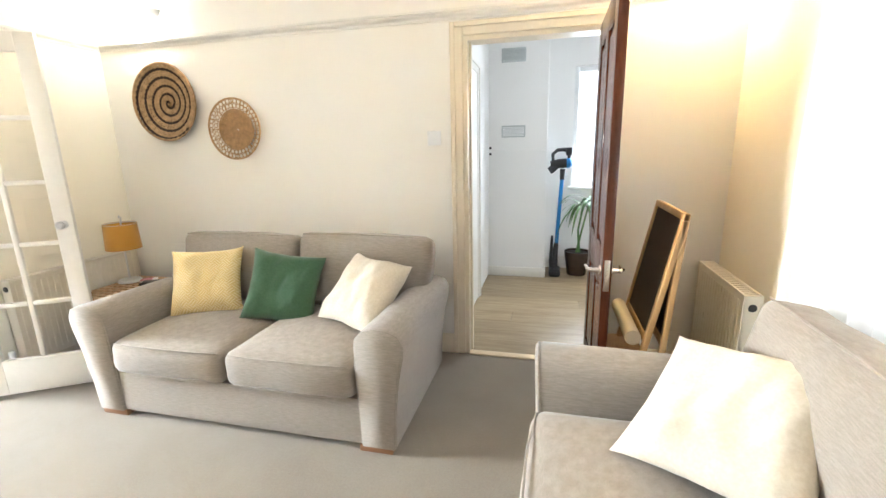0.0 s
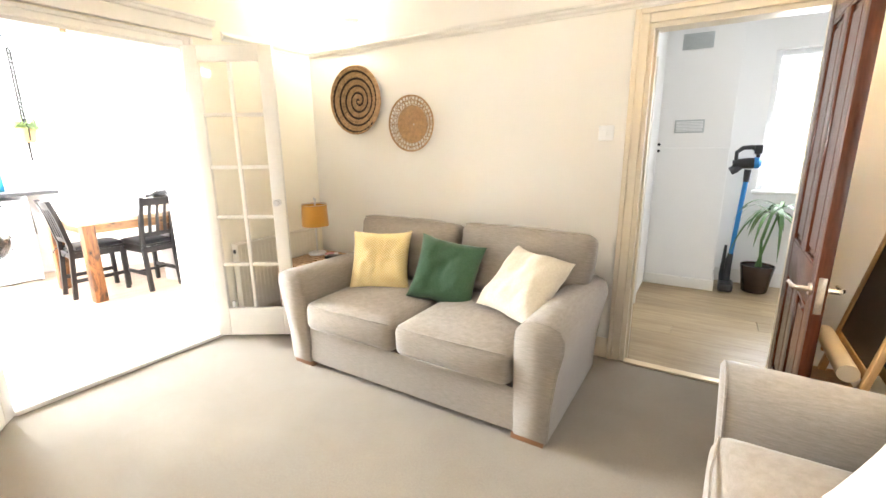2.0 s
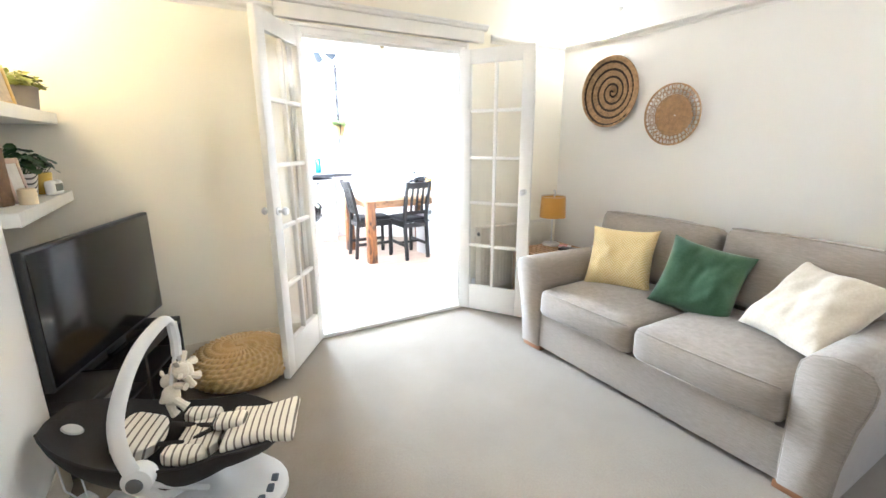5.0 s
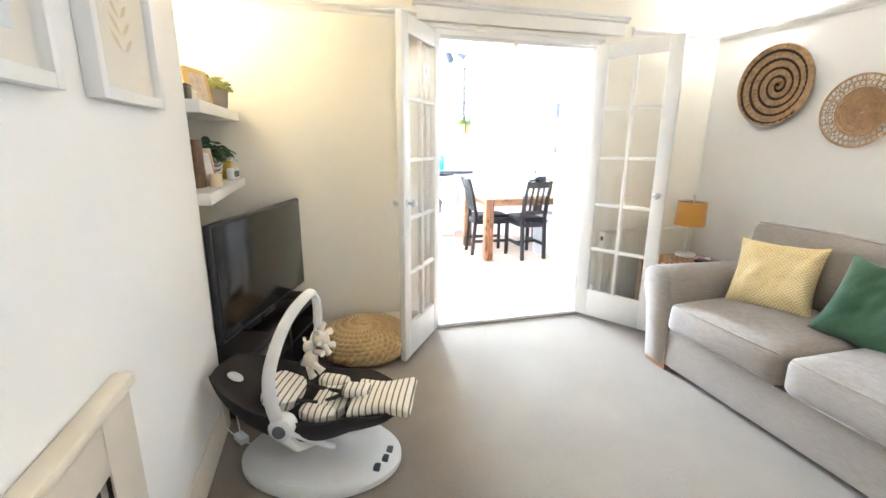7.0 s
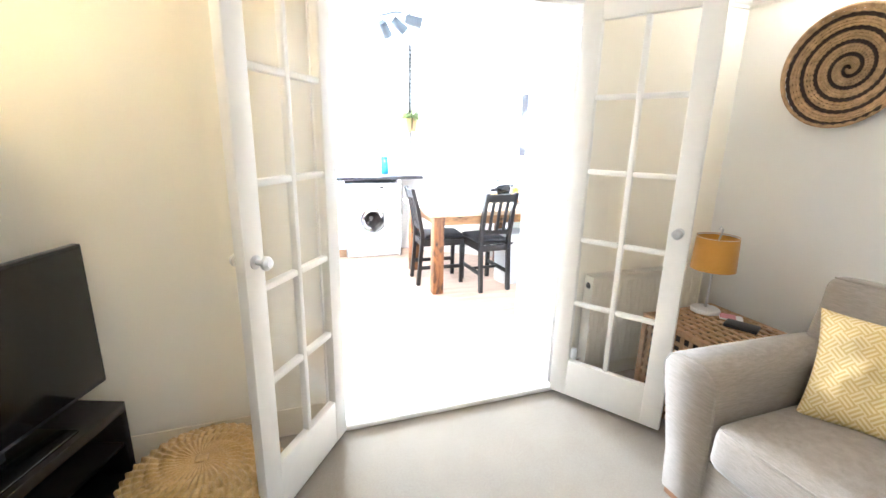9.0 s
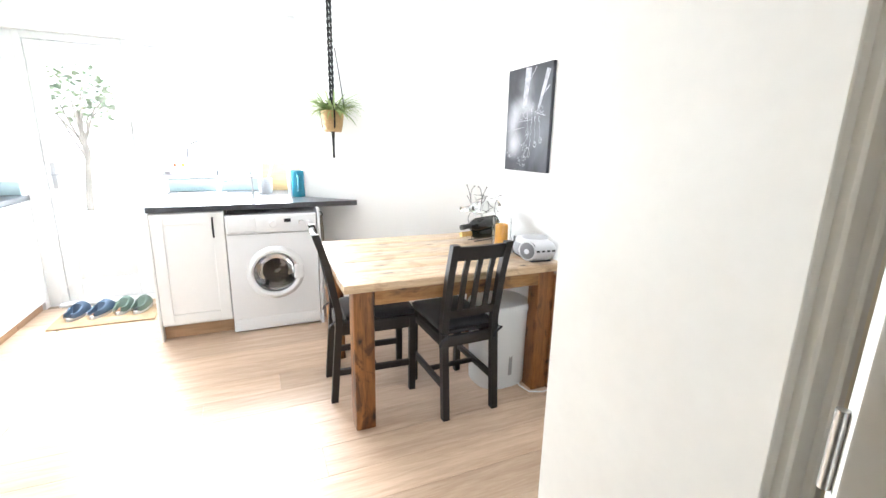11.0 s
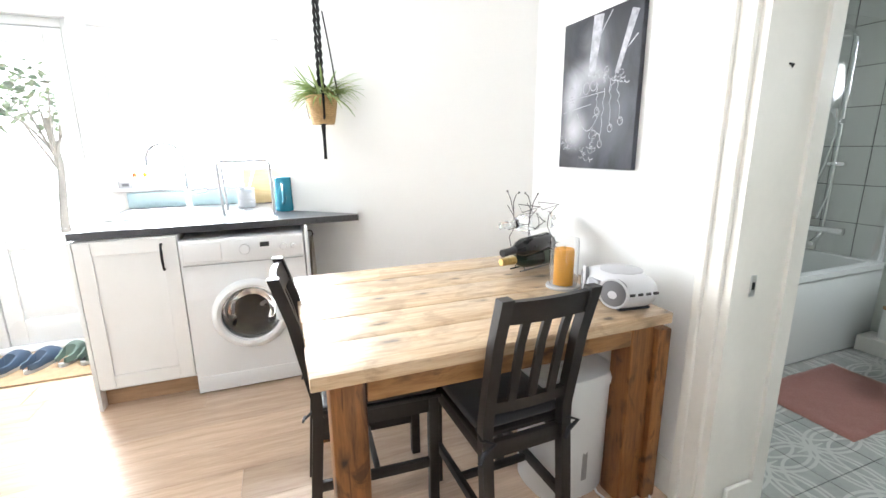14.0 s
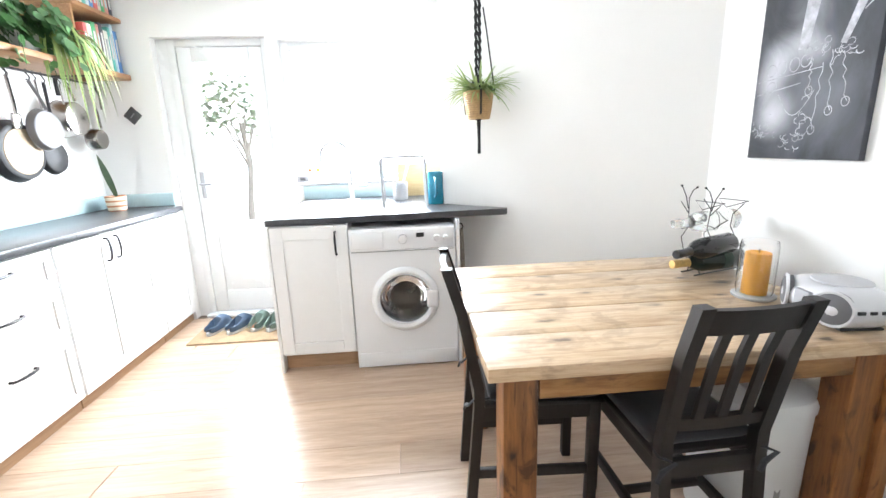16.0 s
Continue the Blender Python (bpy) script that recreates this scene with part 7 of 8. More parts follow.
for a in (120, 240):
    c, s = math.cos(radians(a)), math.sin(radians(a))
    part("cradle", sweep(nb(), [(0, 0, 1.64), (0.088 * c, 0.088 * s, 1.56), (0.075 * c, 0.075 * s, 1.45), (0, 0, 1.415)], 0.006, 6), CORD, hp)
part("cord", sweep(nb(), [(0, 0.03, 1.98), (0, 0.05, 1.85), (0.02, 0.085, 1.56)], 0.004, 6), CORD, hp)
part("tassel", sweep(nb(), [(0, 0, 1.415), (0, 0, 1.36), (0.004, 0, 1.30), (0, 0, 1.235)], [0.012, 0.009, 0.008, 0.009], 8), CORD, hp)
BASK = surface("basket_weave", (0.50, 0.33, 0.16), 0.8, vary=0.3, scale=60, grain=220, bump=0.7, dist=0.004)
for i in range(13):
    z = 1.425 + i * 0.011
    part("coil", sweep(nb(), arc((0, 0, z), 0.055 + 0.022 * (i / 12) ** 0.7, 0, 360, 30, "xy")[:-1], 0.007, 6, True), BASK, hp)
part("basket", lathe(nb(), [(0, 1.42), (0.055, 1.42), (0.076, 1.562)], 24), BASK, hp, "woven straw basket pot")
bm = nb()
rnd = random.Random(5)
for i in range(150):
    blade(bm, (rnd.uniform(-0.03, 0.03), rnd.uniform(-0.03, 0.03), 1.55), rnd.uniform(0, 6.28), rnd.uniform(0.15, 0.27), 0.011, rnd.uniform(0.25, 1.0), rnd.uniform(0.25, 0.75), 7, 0.5)
SPIDER = leafy("spider_leaf", (0.14, 0.25, 0.06), (0.42, 0.50, 0.20))
part("leaves", bm, SPIDER, hp)

# ---- left wall: shelf, pans, plants ----
OAKS = wood("oiled_oak_shelf", (0.20, 0.09, 0.035), (0.40, 0.22, 0.10), 0.45, (1.2, 13, 13), 2, spread=0)
ks = thing("wall_shelf", pose(0, 0, 1.80), "oiled wooden wall shelf over the worktop", "shelf")
part("board", bx(KX0 + 0.002, KY0 + 0.001, 0, -5.2, -0.72, 0.035, 0.004), OAKS, ks)
for x in (-6.9, -6.1, -5.4):
    part("bracket", bx(x, KY0 + 0.001, -0.12, x + 0.02, KY0 + 0.012, 0), BLACKM, ks)
    part("bracket_arm", bx(x, KY0 + 0.012, -0.008, x + 0.02, -0.78, 0), BLACKM, ks)
KS = 1.835
rl = thing("hanging_rail", pose(0, -0.90, 1.76), "black metal rail with hooks under the shelf", "rail")
part("rail", sweep(nb(), [(-7.02, 0, 0), (-5.4, 0, 0)], 0.007, 10), BLACKM, rl)
for x in (-7.0, -6.2, -5.45):
    part("holder", sweep(nb(), [(x, 0, 0), (x, 0, 0.04)], 0.005, 8), BLACKM, rl)
CAST, STEELP = surface("cast_iron", (0.018, 0.018, 0.019), 0.5, 0.3, vary=0.2, bump=0.2), surface("pan_steel", (0.36, 0.34, 0.32), 0.24, 1.0, vary=0.06, bump=0.03)
FACE = {"copper": surface("worn_pan_base", (0.34, 0.26, 0.165), 0.5, 0.1, vary=0.5, scale=9, bump=0.1)}


def pan(x, r, depth, drop, mat, label, base=None, tilt=0, handle=0.17, dy=0.0):
    """Hangs by its handle from a hook on the rail, its base turned to the room."""
    p = thing("hanging_pan", pose(x, -0.90, 1.76), label, "pan", "pans on the rail")
    part("hook", sweep(nb(), [(0, 0, 0.012), (0.0, -0.010, 0.0), (0, 0, -0.012), (0, 0.012, -0.035), (0, 0, -0.05), (0, -0.01, -0.04)], 0.0035, 6), BLACKM, p)
    zc = -0.05 - handle - r
    pm = pose(0, dy, zc, -90, 0, 0) @ pose(0, 0, 0, tilt)
    b = part("body", lathe(nb(), [(0, 0), (r * 0.82, 0), (r * 0.9, 0.006), (r, depth), (r * 1.02, depth), (r * 0.98, depth + 0.002), (r * 0.87, 0.012), (0, 0.008)], 40, m=pm @ pose(0, 0, -depth / 2) @ Matrix.Rotation(math.pi, 4, 'X') @ pose(0, 0, -depth / 2)), mat, p)
    if base:
        part("base", lathe(nb(), [(0, 0.003), (r * 0.74, 0.003), (r * 0.76, 0)], 36, m=pm @ pose(0, 0, 0.0005)), base, b)
    part("handle", sweep(nb(), [(0, dy, zc + r * 0.95), (0, 0.008 + dy * 0.5, zc + r + handle * 0.4), (0, 0.0, zc + r + handle)], [0.010, 0.009, 0.011], 8, flat=0.5), mat, p)
    return p


pan(-6.347, 0.165, 0.05, 0, CAST, "black frying pan with a pale worn base hanging from the rail", FACE["copper"], handle=0.218)
pan(-6.485, 0.115, 0.04, 0, surface("mesh_sieve", (0.20, 0.20, 0.205), 0.55, 0.5, vary=0.2, grain=400, bump=0.6), "round steel mesh sieve hanging from the rail", handle=0.15, dy=0.06)
pan(-6.59, 0.105, 0.03, 0, CAST, "small black cast-iron skillet hanging from the rail", handle=0.31, dy=-0.015)
pan(-6.772, 0.112, 0.10, 0, STEELP, "polished steel saucepan hanging from the rail", handle=0.075, dy=0.03)
pan(-6.975, 0.072, 0.07, 0, STEELP, "small steel saucepan hanging from the rail", handle=0.235, dy=0.02)
pan(-6.10, 0.12, 0.05, 0, CAST, "black frying pan hanging from the rail", handle=0.19)
for x in (-6.53, -6.71, -6.34):
    u = thing("hanging_utensil", pose(x, -0.90, 1.76), "steel serving spoon hanging from the rail", "utensil", "utensils on the rail")
    part("hook", sweep(nb(), [(0, 0, 0.012), (0, -0.01, 0), (0, 0.01, -0.03), (0, 0, -0.045)], 0.003, 6), BLACKM, u)
    part("handle", sweep(nb(), [(0, 0, -0.04), (0, 0.005, -0.24)], 0.007, 6, flat=0.4), STEELP, u)
    part("bowl", soft(nb(), 0, 0.005, -0.275, 0.03, 0.008, 0.042, 0.008, n=6), STEELP, u)
kn = thing("hanging_scissors", pose(-7.02, -0.88, 1.76), "black handled scissors hanging at the rail end", "scissors")
part("handles", sweep(nb(), [(0.0, 0, 0.0), (-0.02, 0, -0.03), (0.0, 0, -0.06), (0.02, 0, -0.03)], 0.006, 6, True), BLACK, kn)
part("blades", bx(-0.008, -0.002, -0.16, 0.008, 0.002, -0.055, 0.001), STEELP, kn)
sg = thing("wall_sign", pose(KX0 + 0.001, -0.755, 1.565, 45, 0, 0), "small dark slate diamond plaque on the wall", "plaque")
part("slate", bx(0, -0.045, -0.045, 0.008, 0.045, 0.045, 0.002), surface("slate", (0.05, 0.05, 0.052), 0.6, vary=0.2, bump=0.2), sg)
part("mark", bx(0.008, -0.02, -0.004, 0.009, 0.02, 0.004), surface("slate_mark", (0.25, 0.25, 0.25), 0.6), sg)
snake = leafy("snake_leaf", (0.03, 0.07, 0.03), (0.11, 0.16, 0.07))
potted(pose(-6.98, -0.88, 0.912), 0.055, 0.065, 0.105, striped("terracotta_pattern", (0.45, 0.20, 0.10), (0.70, 0.62, 0.48), 9, 'Z'), "patterned terracotta pot with a tall snake plant", snake, lambda bm, z: [blade(bm, (0.008 * (i - 2), 0.006 * (i % 3), z), i * 1.4, 0.12, 0.048, 2.6 + 0.35 * (i % 2), 0.05, 6, 0.25) for i in range(1)])
random.seed(9)
cols = [(0.10, 0.25, 0.55), (0.55, 0.65, 0.70), (0.12, 0.45, 0.40), (0.75, 0.72, 0.66), (0.05, 0.06, 0.08), (0.65, 0.30, 0.25), (0.10, 0.42, 0.18), (0.70, 0.60, 0.50), (0.60, 0.12, 0.12)]
tints = ("blue", "pale blue", "teal", "cream", "black", "coral", "green", "beige", "red")
us = thing("upper_shelf", pose(0, 0, 2.165), "short oiled wooden shelf above the cookery books", "shelf")
part("board", bx(KX0 + 0.002, KY0 + 0.001, 0, -6.70, -0.72, 0.028, 0.004), OAKS, us)
part("side_board", bx(-6.718, KY0 + 0.001, -0.329, -6.70, -0.74, 0, 0.003), OAKS, us)
for base, lo, hi, shift in ((KS, 0.25, 0.32, 0), (2.193, 0.13, 0.175, 4)):
    x = -7.13
    for i in range(9):
        k = (i + shift) % 9
        c, w, h = cols[k], random.uniform(0.026, 0.046), random.uniform(lo, hi)
        bk = thing("book", pose(x, -0.975, base), "upright %s cookery book on the shelf" % tints[k], "book", "books on the shelf")
        part("cover", bx(0, 0, 0, w, 0.22, h, 0.002), surface("book_cloth_%s_%s" % (tints[k], shift), c, 0.5, vary=0.08), bk)
        part("pages", bx(0.004, -0.001, 0.004, w - 0.004, 0.216, h - 0.004), surface("book_pages_%s_%s" % (tints[k], shift), (0.75, 0.72, 0.64), 0.8), bk)
        part("title", bx(w * 0.3, 0.2195, h * 0.3, w * 0.7, 0.2212, h * 0.8), surface("book_title_%s_%s" % (tints[k], shift), tuple(min(1, 0.75 - v * 0.5) for v in c), 0.5), bk)
        x += w + 0.002
        if x > -6.77:
            break


def trailing(bm, z):
    rnd = random.Random(31)
    for i in range(64):
        a = rnd.uniform(0, 6.28)
        blade(bm, (0.03 * math.cos(a), 0.03 * math.sin(a), z), rnd.uniform(0.3, 2.9), rnd.uniform(0.22, 0.42), 0.014, rnd.uniform(0.5, 1.1), rnd.uniform(1.3, 2.0), 8, 0.4)


def ivy(bm, z):
    rnd = random.Random(33)
    random.seed(33)
    for i in range(48):
        a = rnd.uniform(-0.4, 3.6)
        L = rnd.uniform(0.08, 0.27)
        pts = [(0, 0, z), (L * 0.6 * math.cos(a), min(0.16, L * 0.6 * math.sin(a)), z + rnd.uniform(0.02, 0.16)), (L * math.cos(a), L * math.sin(a), z + rnd.uniform(-0.20, 0.13))]
        sweep(bm, pts, 0.002, 4)
        for p, q in zip(pts, pts[1:]):
            for k in range(4):
                t = k / 4 + 0.15
                at = Vector(p).lerp(Vector(q), t) + Vector((rnd.gauss(0, 0.018), rnd.gauss(0, 0.018), rnd.gauss(0, 0.018)))
                disc_leaf(bm, at, (rnd.uniform(-0.6, 0.6), 1, rnd.uniform(0.1, 0.9)), rnd.uniform(0.022, 0.040), 7, 0.8)


WPOT = surface("white_pot", (0.72, 0.70, 0.67), 0.4, bump=0.04)
potted(pose(-6.615, -0.79, KS), 0.05, 0.065, 0.11, WPOT, "white pot with a long trailing spider plant on the shelf", SPIDER, trailing)
potted(pose(-6.43, -0.83, KS), 0.055, 0.07, 0.12, WPOT, "white pot with a bushy dark ivy on the shelf", leafy("ivy_leaf", (0.02, 0.07, 0.02), (0.07, 0.17, 0.05), 0.4), ivy)
for xx in (-6.18, -6.02):
    jr = thing("storage_jar", pose(xx, -0.86, KS), "clear glass storage jar with pale contents on the shelf", "jar", "jars on the shelf")
    part("jar", lathe(nb(), [(0, 0), (0.06, 0), (0.064, 0.01), (0.064, 0.12), (0.05, 0.14), (0.05, 0.15)], 24), glass_mat("jar_glass", (0.95, 0.97, 0.97)), jr)
    part("contents", lathe(nb(), [(0, 0.004), (0.058, 0.004), (0.06, 0.09), (0, 0.095)], 20), surface("oats", (0.62, 0.52, 0.38), 0.9, vary=0.2, bump=0.5), jr)
    part("lid", lathe(nb(), [(0, 0.172), (0.05, 0.17), (0.053, 0.15), (0, 0.15)], 24), STEEL, jr)
pl = thing("leaning_plate", pose(-6.10, KY0 + 0.04, KS, -8, 0, 0), "large grey-rimmed plate leaning on the wall", "plate")
part("plate", lathe(nb(), [(0, 0), (0.11, 0), (0.16, 0.018), (0.162, 0.022), (0.11, 0.006), (0, 0.006)], 40, m=pose(0, 0.012, 0.162, -90)), surface("grey_glaze", (0.2, 0.2, 0.21), 0.3), pl)

# ---- on and under the table ----
po = thing("poster", pose(-5.235, KY1 - 0.001, 1.50), "dark monochrome canvas print on the kitchen wall", "picture")
PW, PH = 0.455, 0.612
m_, n_, l_, p_ = nodes_of("monochrome_print")
v_ = coords(n_, l_)
cloud = noise_tex(n_, l_, coords(n_, l_, (3, 1, 2.2)), 1.6, 5, 0.6, 1.2)
fine = noise_tex(n_, l_, coords(n_, l_, (16, 1, 9), (0, 25, 0)), 1.5, 6, 0.7, 2.5)
gsep = n_.new("ShaderNodeSeparateXYZ")
l_.new(v_, gsep.inputs[0])
hgt = n_.new("ShaderNodeMapRange")
hgt.inputs[1].default_value, hgt.inputs[2].default_value, hgt.inputs[3].default_value, hgt.inputs[4].default_value = -0.3, 0.25, 1.0, 0.25
l_.new(gsep.outputs[2], hgt.inputs[0])
c1 = ramp(n_, l_, cloud, [(0.36, (0.015, 0.017, 0.024)), (0.74, (0.075, 0.080, 0.100))])


def glow_spot(base, x, z, rad, amount):
    """A pale cloud in the print round a point of it."""
    dist = n_.new("ShaderNodeVectorMath")
    dist.operation = 'DISTANCE'
    dist.inputs[1].default_value = (x, -0.022, z)
    l_.new(v_, dist.inputs[0])
    fall = n_.new("ShaderNodeMapRange")
    fall.interpolation_type = 'SMOOTHSTEP'
    for k, val in zip((1, 2, 3, 4), (0.0, rad, amount, 0.0)):
        fall.inputs[k].default_value = val
    l_.new(dist.outputs["Value"], fall.inputs[0])
    soft_edge = mixed(n_, l_, 1.0, fall.outputs[0], ramp(n_, l_, cloud, [(0.3, (0.45,) * 3), (0.65, (1, 1, 1))]), 'MULTIPLY')
    return mixed(n_, l_, soft_edge, base, (0.62, 0.62, 0.67))


for spot in ((-0.12, 0.05, 0.12, 0.85), (-0.16, -0.02, 0.10, 0.75), (-0.13, -0.14, 0.12, 1.0), (-0.03, 0.09, 0.09, 0.85), (0.03, 0.06, 0.07, 0.5), (-0.02, 0.20, 0.12, 0.35)):
    c1 = glow_spot(c1, *spot)
c2 = ramp(n_, l_, fine, [(0.66, (0, 0, 0)), (0.78, (0.22, 0.22, 0.24))])
sc2 = mixed(n_, l_, 1.0, c2, hgt.outputs[0], 'MULTIPLY')
l_.new(mixed(n_, l_, 1.0, c1, sc2, 'ADD'), p_.inputs["Base Color"])
p_.inputs["Roughness"].default_value = 0.45
part("canvas", bx(-PW / 2, -0.022, -PH / 2, PW / 2, 0, PH / 2, 0.002), m_, po)
INK = surface("pale_ink", (0.46, 0.46, 0.50), 0.5, vary=0.6, scale=20, bump=0)
bm = nb()
rnd = random.Random(17)


def stroke(pts, w):
    for a, b in zip(pts, pts[1:]):
        d = Vector((b[0] - a[0], b[1] - a[1])).normalized()
        nn = Vector((-d.y, d.x))
        q = [bm.verts.new((a[0] + nn.x * w[0], -0.0228, a[1] + nn.y * w[0])), bm.verts.new((a[0] - nn.x * w[0], -0.0228, a[1] - nn.y * w[0])), bm.verts.new((b[0] - nn.x * w[1], -0.0228, b[1] - nn.y * w[1])), bm.verts.new((b[0] + nn.x * w[1], -0.0228, b[1] + nn.y * w[1]))]
        bm.faces.new(q)


def line(pts, w):
    """A stroke through points given as shares of the print's width and height, from its top left."""
    stroke([((u - 0.5) * PW * 0.985, (0.5 - v) * PH * 0.985) for u, v in pts], (w * 0.75, w * 0.6))


# two beams, their rods, a row of rings, hanging loops, a tangle
stroke([(-0.005, 0.298), (-0.032, 0.07)], (0.030, 0.020))
stroke([(0.192, 0.268), (0.115, 0.06)], (0.019, 0.011))
line([(0.66, 0.01), (0.58, 0.08), (0.50, 0.16)], 0.004)
line([(0.97, 0.20), (0.87, 0.26)], 0.004)
for u, v, a, b in ((0.15, 0.47, 0.045, 0.035), (0.25, 0.465, 0.045, 0.04), (0.37, 0.46, 0.045, 0.04), (0.47, 0.45, 0.045, 0.035), (0.17, 0.57, 0.05, 0.03)):
    line([(u + a * math.cos(q), v + b * math.sin(q)) for q in [2 * math.pi * k / 16 for k in range(17)]], 0.0028)
line([(0.02, 0.53), (0.62, 0.50)], 0.0022)
line([(0.02, 0.61), (0.45, 0.57)], 0.0025)
for u0, v0, u1, v1 in ((0.68, 0.42, 0.72, 0.74), (0.77, 0.44, 0.84, 0.70), (0.62, 0.48, 0.60, 0.84), (0.52, 0.46, 0.53, 0.62)):
    line([(u0 + (u1 - u0) * k / 8 + 0.015 * math.sin(2.6 * k), v0 + (v1 - v0) * k / 8) for k in range(9)], 0.0022)
    line([(u1 + 0.03 * math.cos(q), v1 + 0.025 * math.sin(q)) for q in [2 * math.pi * k / 12 for k in range(13)]], 0.0022)
line([(0.25 + 0.33 * k / 10, 0.62 + 0.13 * math.sin(math.pi * k / 10)) for k in range(11)], 0.002)
for cu, cv, su, sv, count in ((0.58, 0.41, 0.07, 0.025, 22), (0.12, 0.83, 0.06, 0.03, 16), (0.40, 0.87, 0.08, 0.03, 16), (0.50, 0.78, 0.03, 0.05, 10), (0.85, 0.43, 0.05, 0.03, 7)):
    for i in range(count):
        u, v, q = rnd.gauss(cu, su), rnd.gauss(cv, sv), rnd.uniform(0, 6.28)
        line([(u + 0.03 * math.cos(q + 0.7 * k), v + 0.018 * math.sin(q + 0.7 * k)) for k in range(rnd.randint(3, 7))], rnd.uniform(0.001, 0.003))
bmesh.ops.delete(bm, geom=[f for f in bm.faces if any(abs(v.co.x) > PW / 2 - 0.002 or abs(v.co.z) > PH / 2 - 0.002 for v in f.verts)], context='FACES')
part("pale_print", bm, INK, po, smooth=False)

SILV = surface("silver_plastic", (0.58, 0.58, 0.60), 0.3, 0.2, vary=0.04, bump=0.02)
br = thing("cd_radio", pose(-4.855, 2.415, TBZ, 0, 0, -6), "silver portable cd radio standing on the table", "radio")
part("body", soft(nb(), 0, 0, 0.058, 0.122, 0.088, 0.054, 0.054, (0.012, 0.014, 0.006), 16), SILV, br)
part("foot_ring", bx(-0.10, -0.06, 0, 0.10, 0.06, 0.008, 0.003), BLACK, br)
part("cd_lid", lathe(nb(), [(0, 0.010), (0.055, 0.008), (0.07, 0.004), (0.072, 0)], 32, (0, 0.01, 0.114)), surface("lid_grey", (0.42, 0.42, 0.44), 0.3), br)
for s in (-1, 1):
    sp2 = part("speaker", lathe(nb(), [(0, 0.012), (0.034, 0.014), (0.045, 0.008), (0.048, -0.01)], 28, m=pose(s * 0.084, -0.076, 0.062, 90, 0, s * 30)), surface("speaker_mesh", (0.14, 0.14, 0.15), 0.6, vary=0.2, grain=500, bump=0.6), br, "dark round speaker grille")
    part("ring", sweep(nb(), [tuple(pose(s * 0.084, -0.076, 0.062, 90, 0, s * 30) @ Vector((0.048 * math.cos(a), 0.048 * math.sin(a), 0.006))) for a in [2 * math.pi * q / 24 for q in range(24)]], 0.005, 6, True), SILV, sp2)
part("front_panel", bx(-0.028, -0.102, 0.03, 0.028, -0.085, 0.09, 0.006), surface("panel_grey", (0.3, 0.3, 0.32), 0.35), br)
for k in range(4):
    part("button", bx(0.128, -0.05 + 0.03 * k, 0.06, 0.134, -0.03 + 0.03 * k, 0.07, 0.002), BLACK, br)

cg = thing("candle_jar", pose(-5.061, 2.335, TBZ), "orange pillar candle in a glass hurricane on a stone coaster", "candle")
part("coaster", lathe(nb(), [(0, 0), (0.062, 0), (0.066, 0.004), (0.066, 0.010), (0.06, 0.013), (0, 0.013)], 28), surface("grey_stone", (0.4, 0.4, 0.39), 0.6), cg)
part("wax", lathe(nb(), [(0, 0.155), (0.02, 0.150), (0.03, 0.157), (0.037, 0.155), (0.038, 0.148), (0.038, 0.0135), (0, 0.0135)], 28), surface("orange_wax", (0.82, 0.38, 0.03), 0.45, vary=0.12, bump=0.05), cg)
gj = part("glass", lathe(nb(), [(0.052, 0.0135), (0.056, 0.03), (0.056, 0.17), (0.053, 0.195), (0.051, 0.195), (0.054, 0.17), (0.054, 0.03), (0.05, 0.0135)], 32), glass_mat("hurricane_glass"), cg)
part("wick", sweep(nb(), [(0, 0, 0.150), (0.003, 0, 0.168)], 0.0015, 5), BLACK, cg)

rk = thing("wine_rack", pose(-5.345, 2.31, TBZ, 0, 0, 17), "black wire wine rack with curled tops", "wine rack")
BW = BLACKM
for y in (0.0, 0.13):
    for s in (-1, 1):
        part("wire", sweep(nb(), [(s * 0.03, y, 0.0), (s * 0.02, y, 0.03), (s * 0.055, y, 0.09), (s * 0.07, y, 0.14), (s * 0.04, y, 0.19), (s * 0.045, y, 0.24), (s * 0.085, y, 0.285)], 0.0018, 6), BW, rk)
        if y:
            continue
        part("curl", sweep(nb(), [(s * 0.045, y, 0.24), (s * 0.05, y, 0.30), (s * 0.035, y, 0.335), (s * 0.02, y, 0.345)], 0.0018, 6), BW, rk)
        part("tip", soft(nb(), s * 0.018, y, 0.347, 0.0045, 0.0045, 0.0045, 0.0045, n=4), BW, rk)
        part("curl", sweep(nb(), [(s * 0.05, y, 0.26), (s * 0.065, y, 0.31), (s * 0.085, y, 0.345)], 0.0018, 6), BW, rk)
        part("tip", soft(nb(), s * 0.088, y, 0.349, 0.0045, 0.0045, 0.0045, 0.0045, n=4), BW, rk)
    for z, o in ((0.115, 0.04), (0.20, -0.04), (0.285, 0.04)):
        part("cradle", sweep(nb(), [(o - 0.06, y, z + 0.01), (o + 0.06, y, z + 0.01), (o + 0.01, y - 0.05, z - 0.015)], 0.0017, 6, True), BW, rk)
for s in (-1, 1):
    part("foot", sweep(nb(), [(s * 0.03, -0.03, 0.004), (s * 0.03, 0.21, 0.004)], 0.003, 6), BW, rk)
GRNGL, BLKGL = surface("dark_green_bottle", (0.008, 0.02, 0.012), 0.08, vary=0.05, bump=0), surface("black_bottle", (0.008, 0.008, 0.009), 0.1, vary=0.05, bump=0)
GFOIL = surface("gold_foil", (0.62, 0.42, 0.16), 0.35, 0.8, vary=0.2, scale=60, bump=0.3)
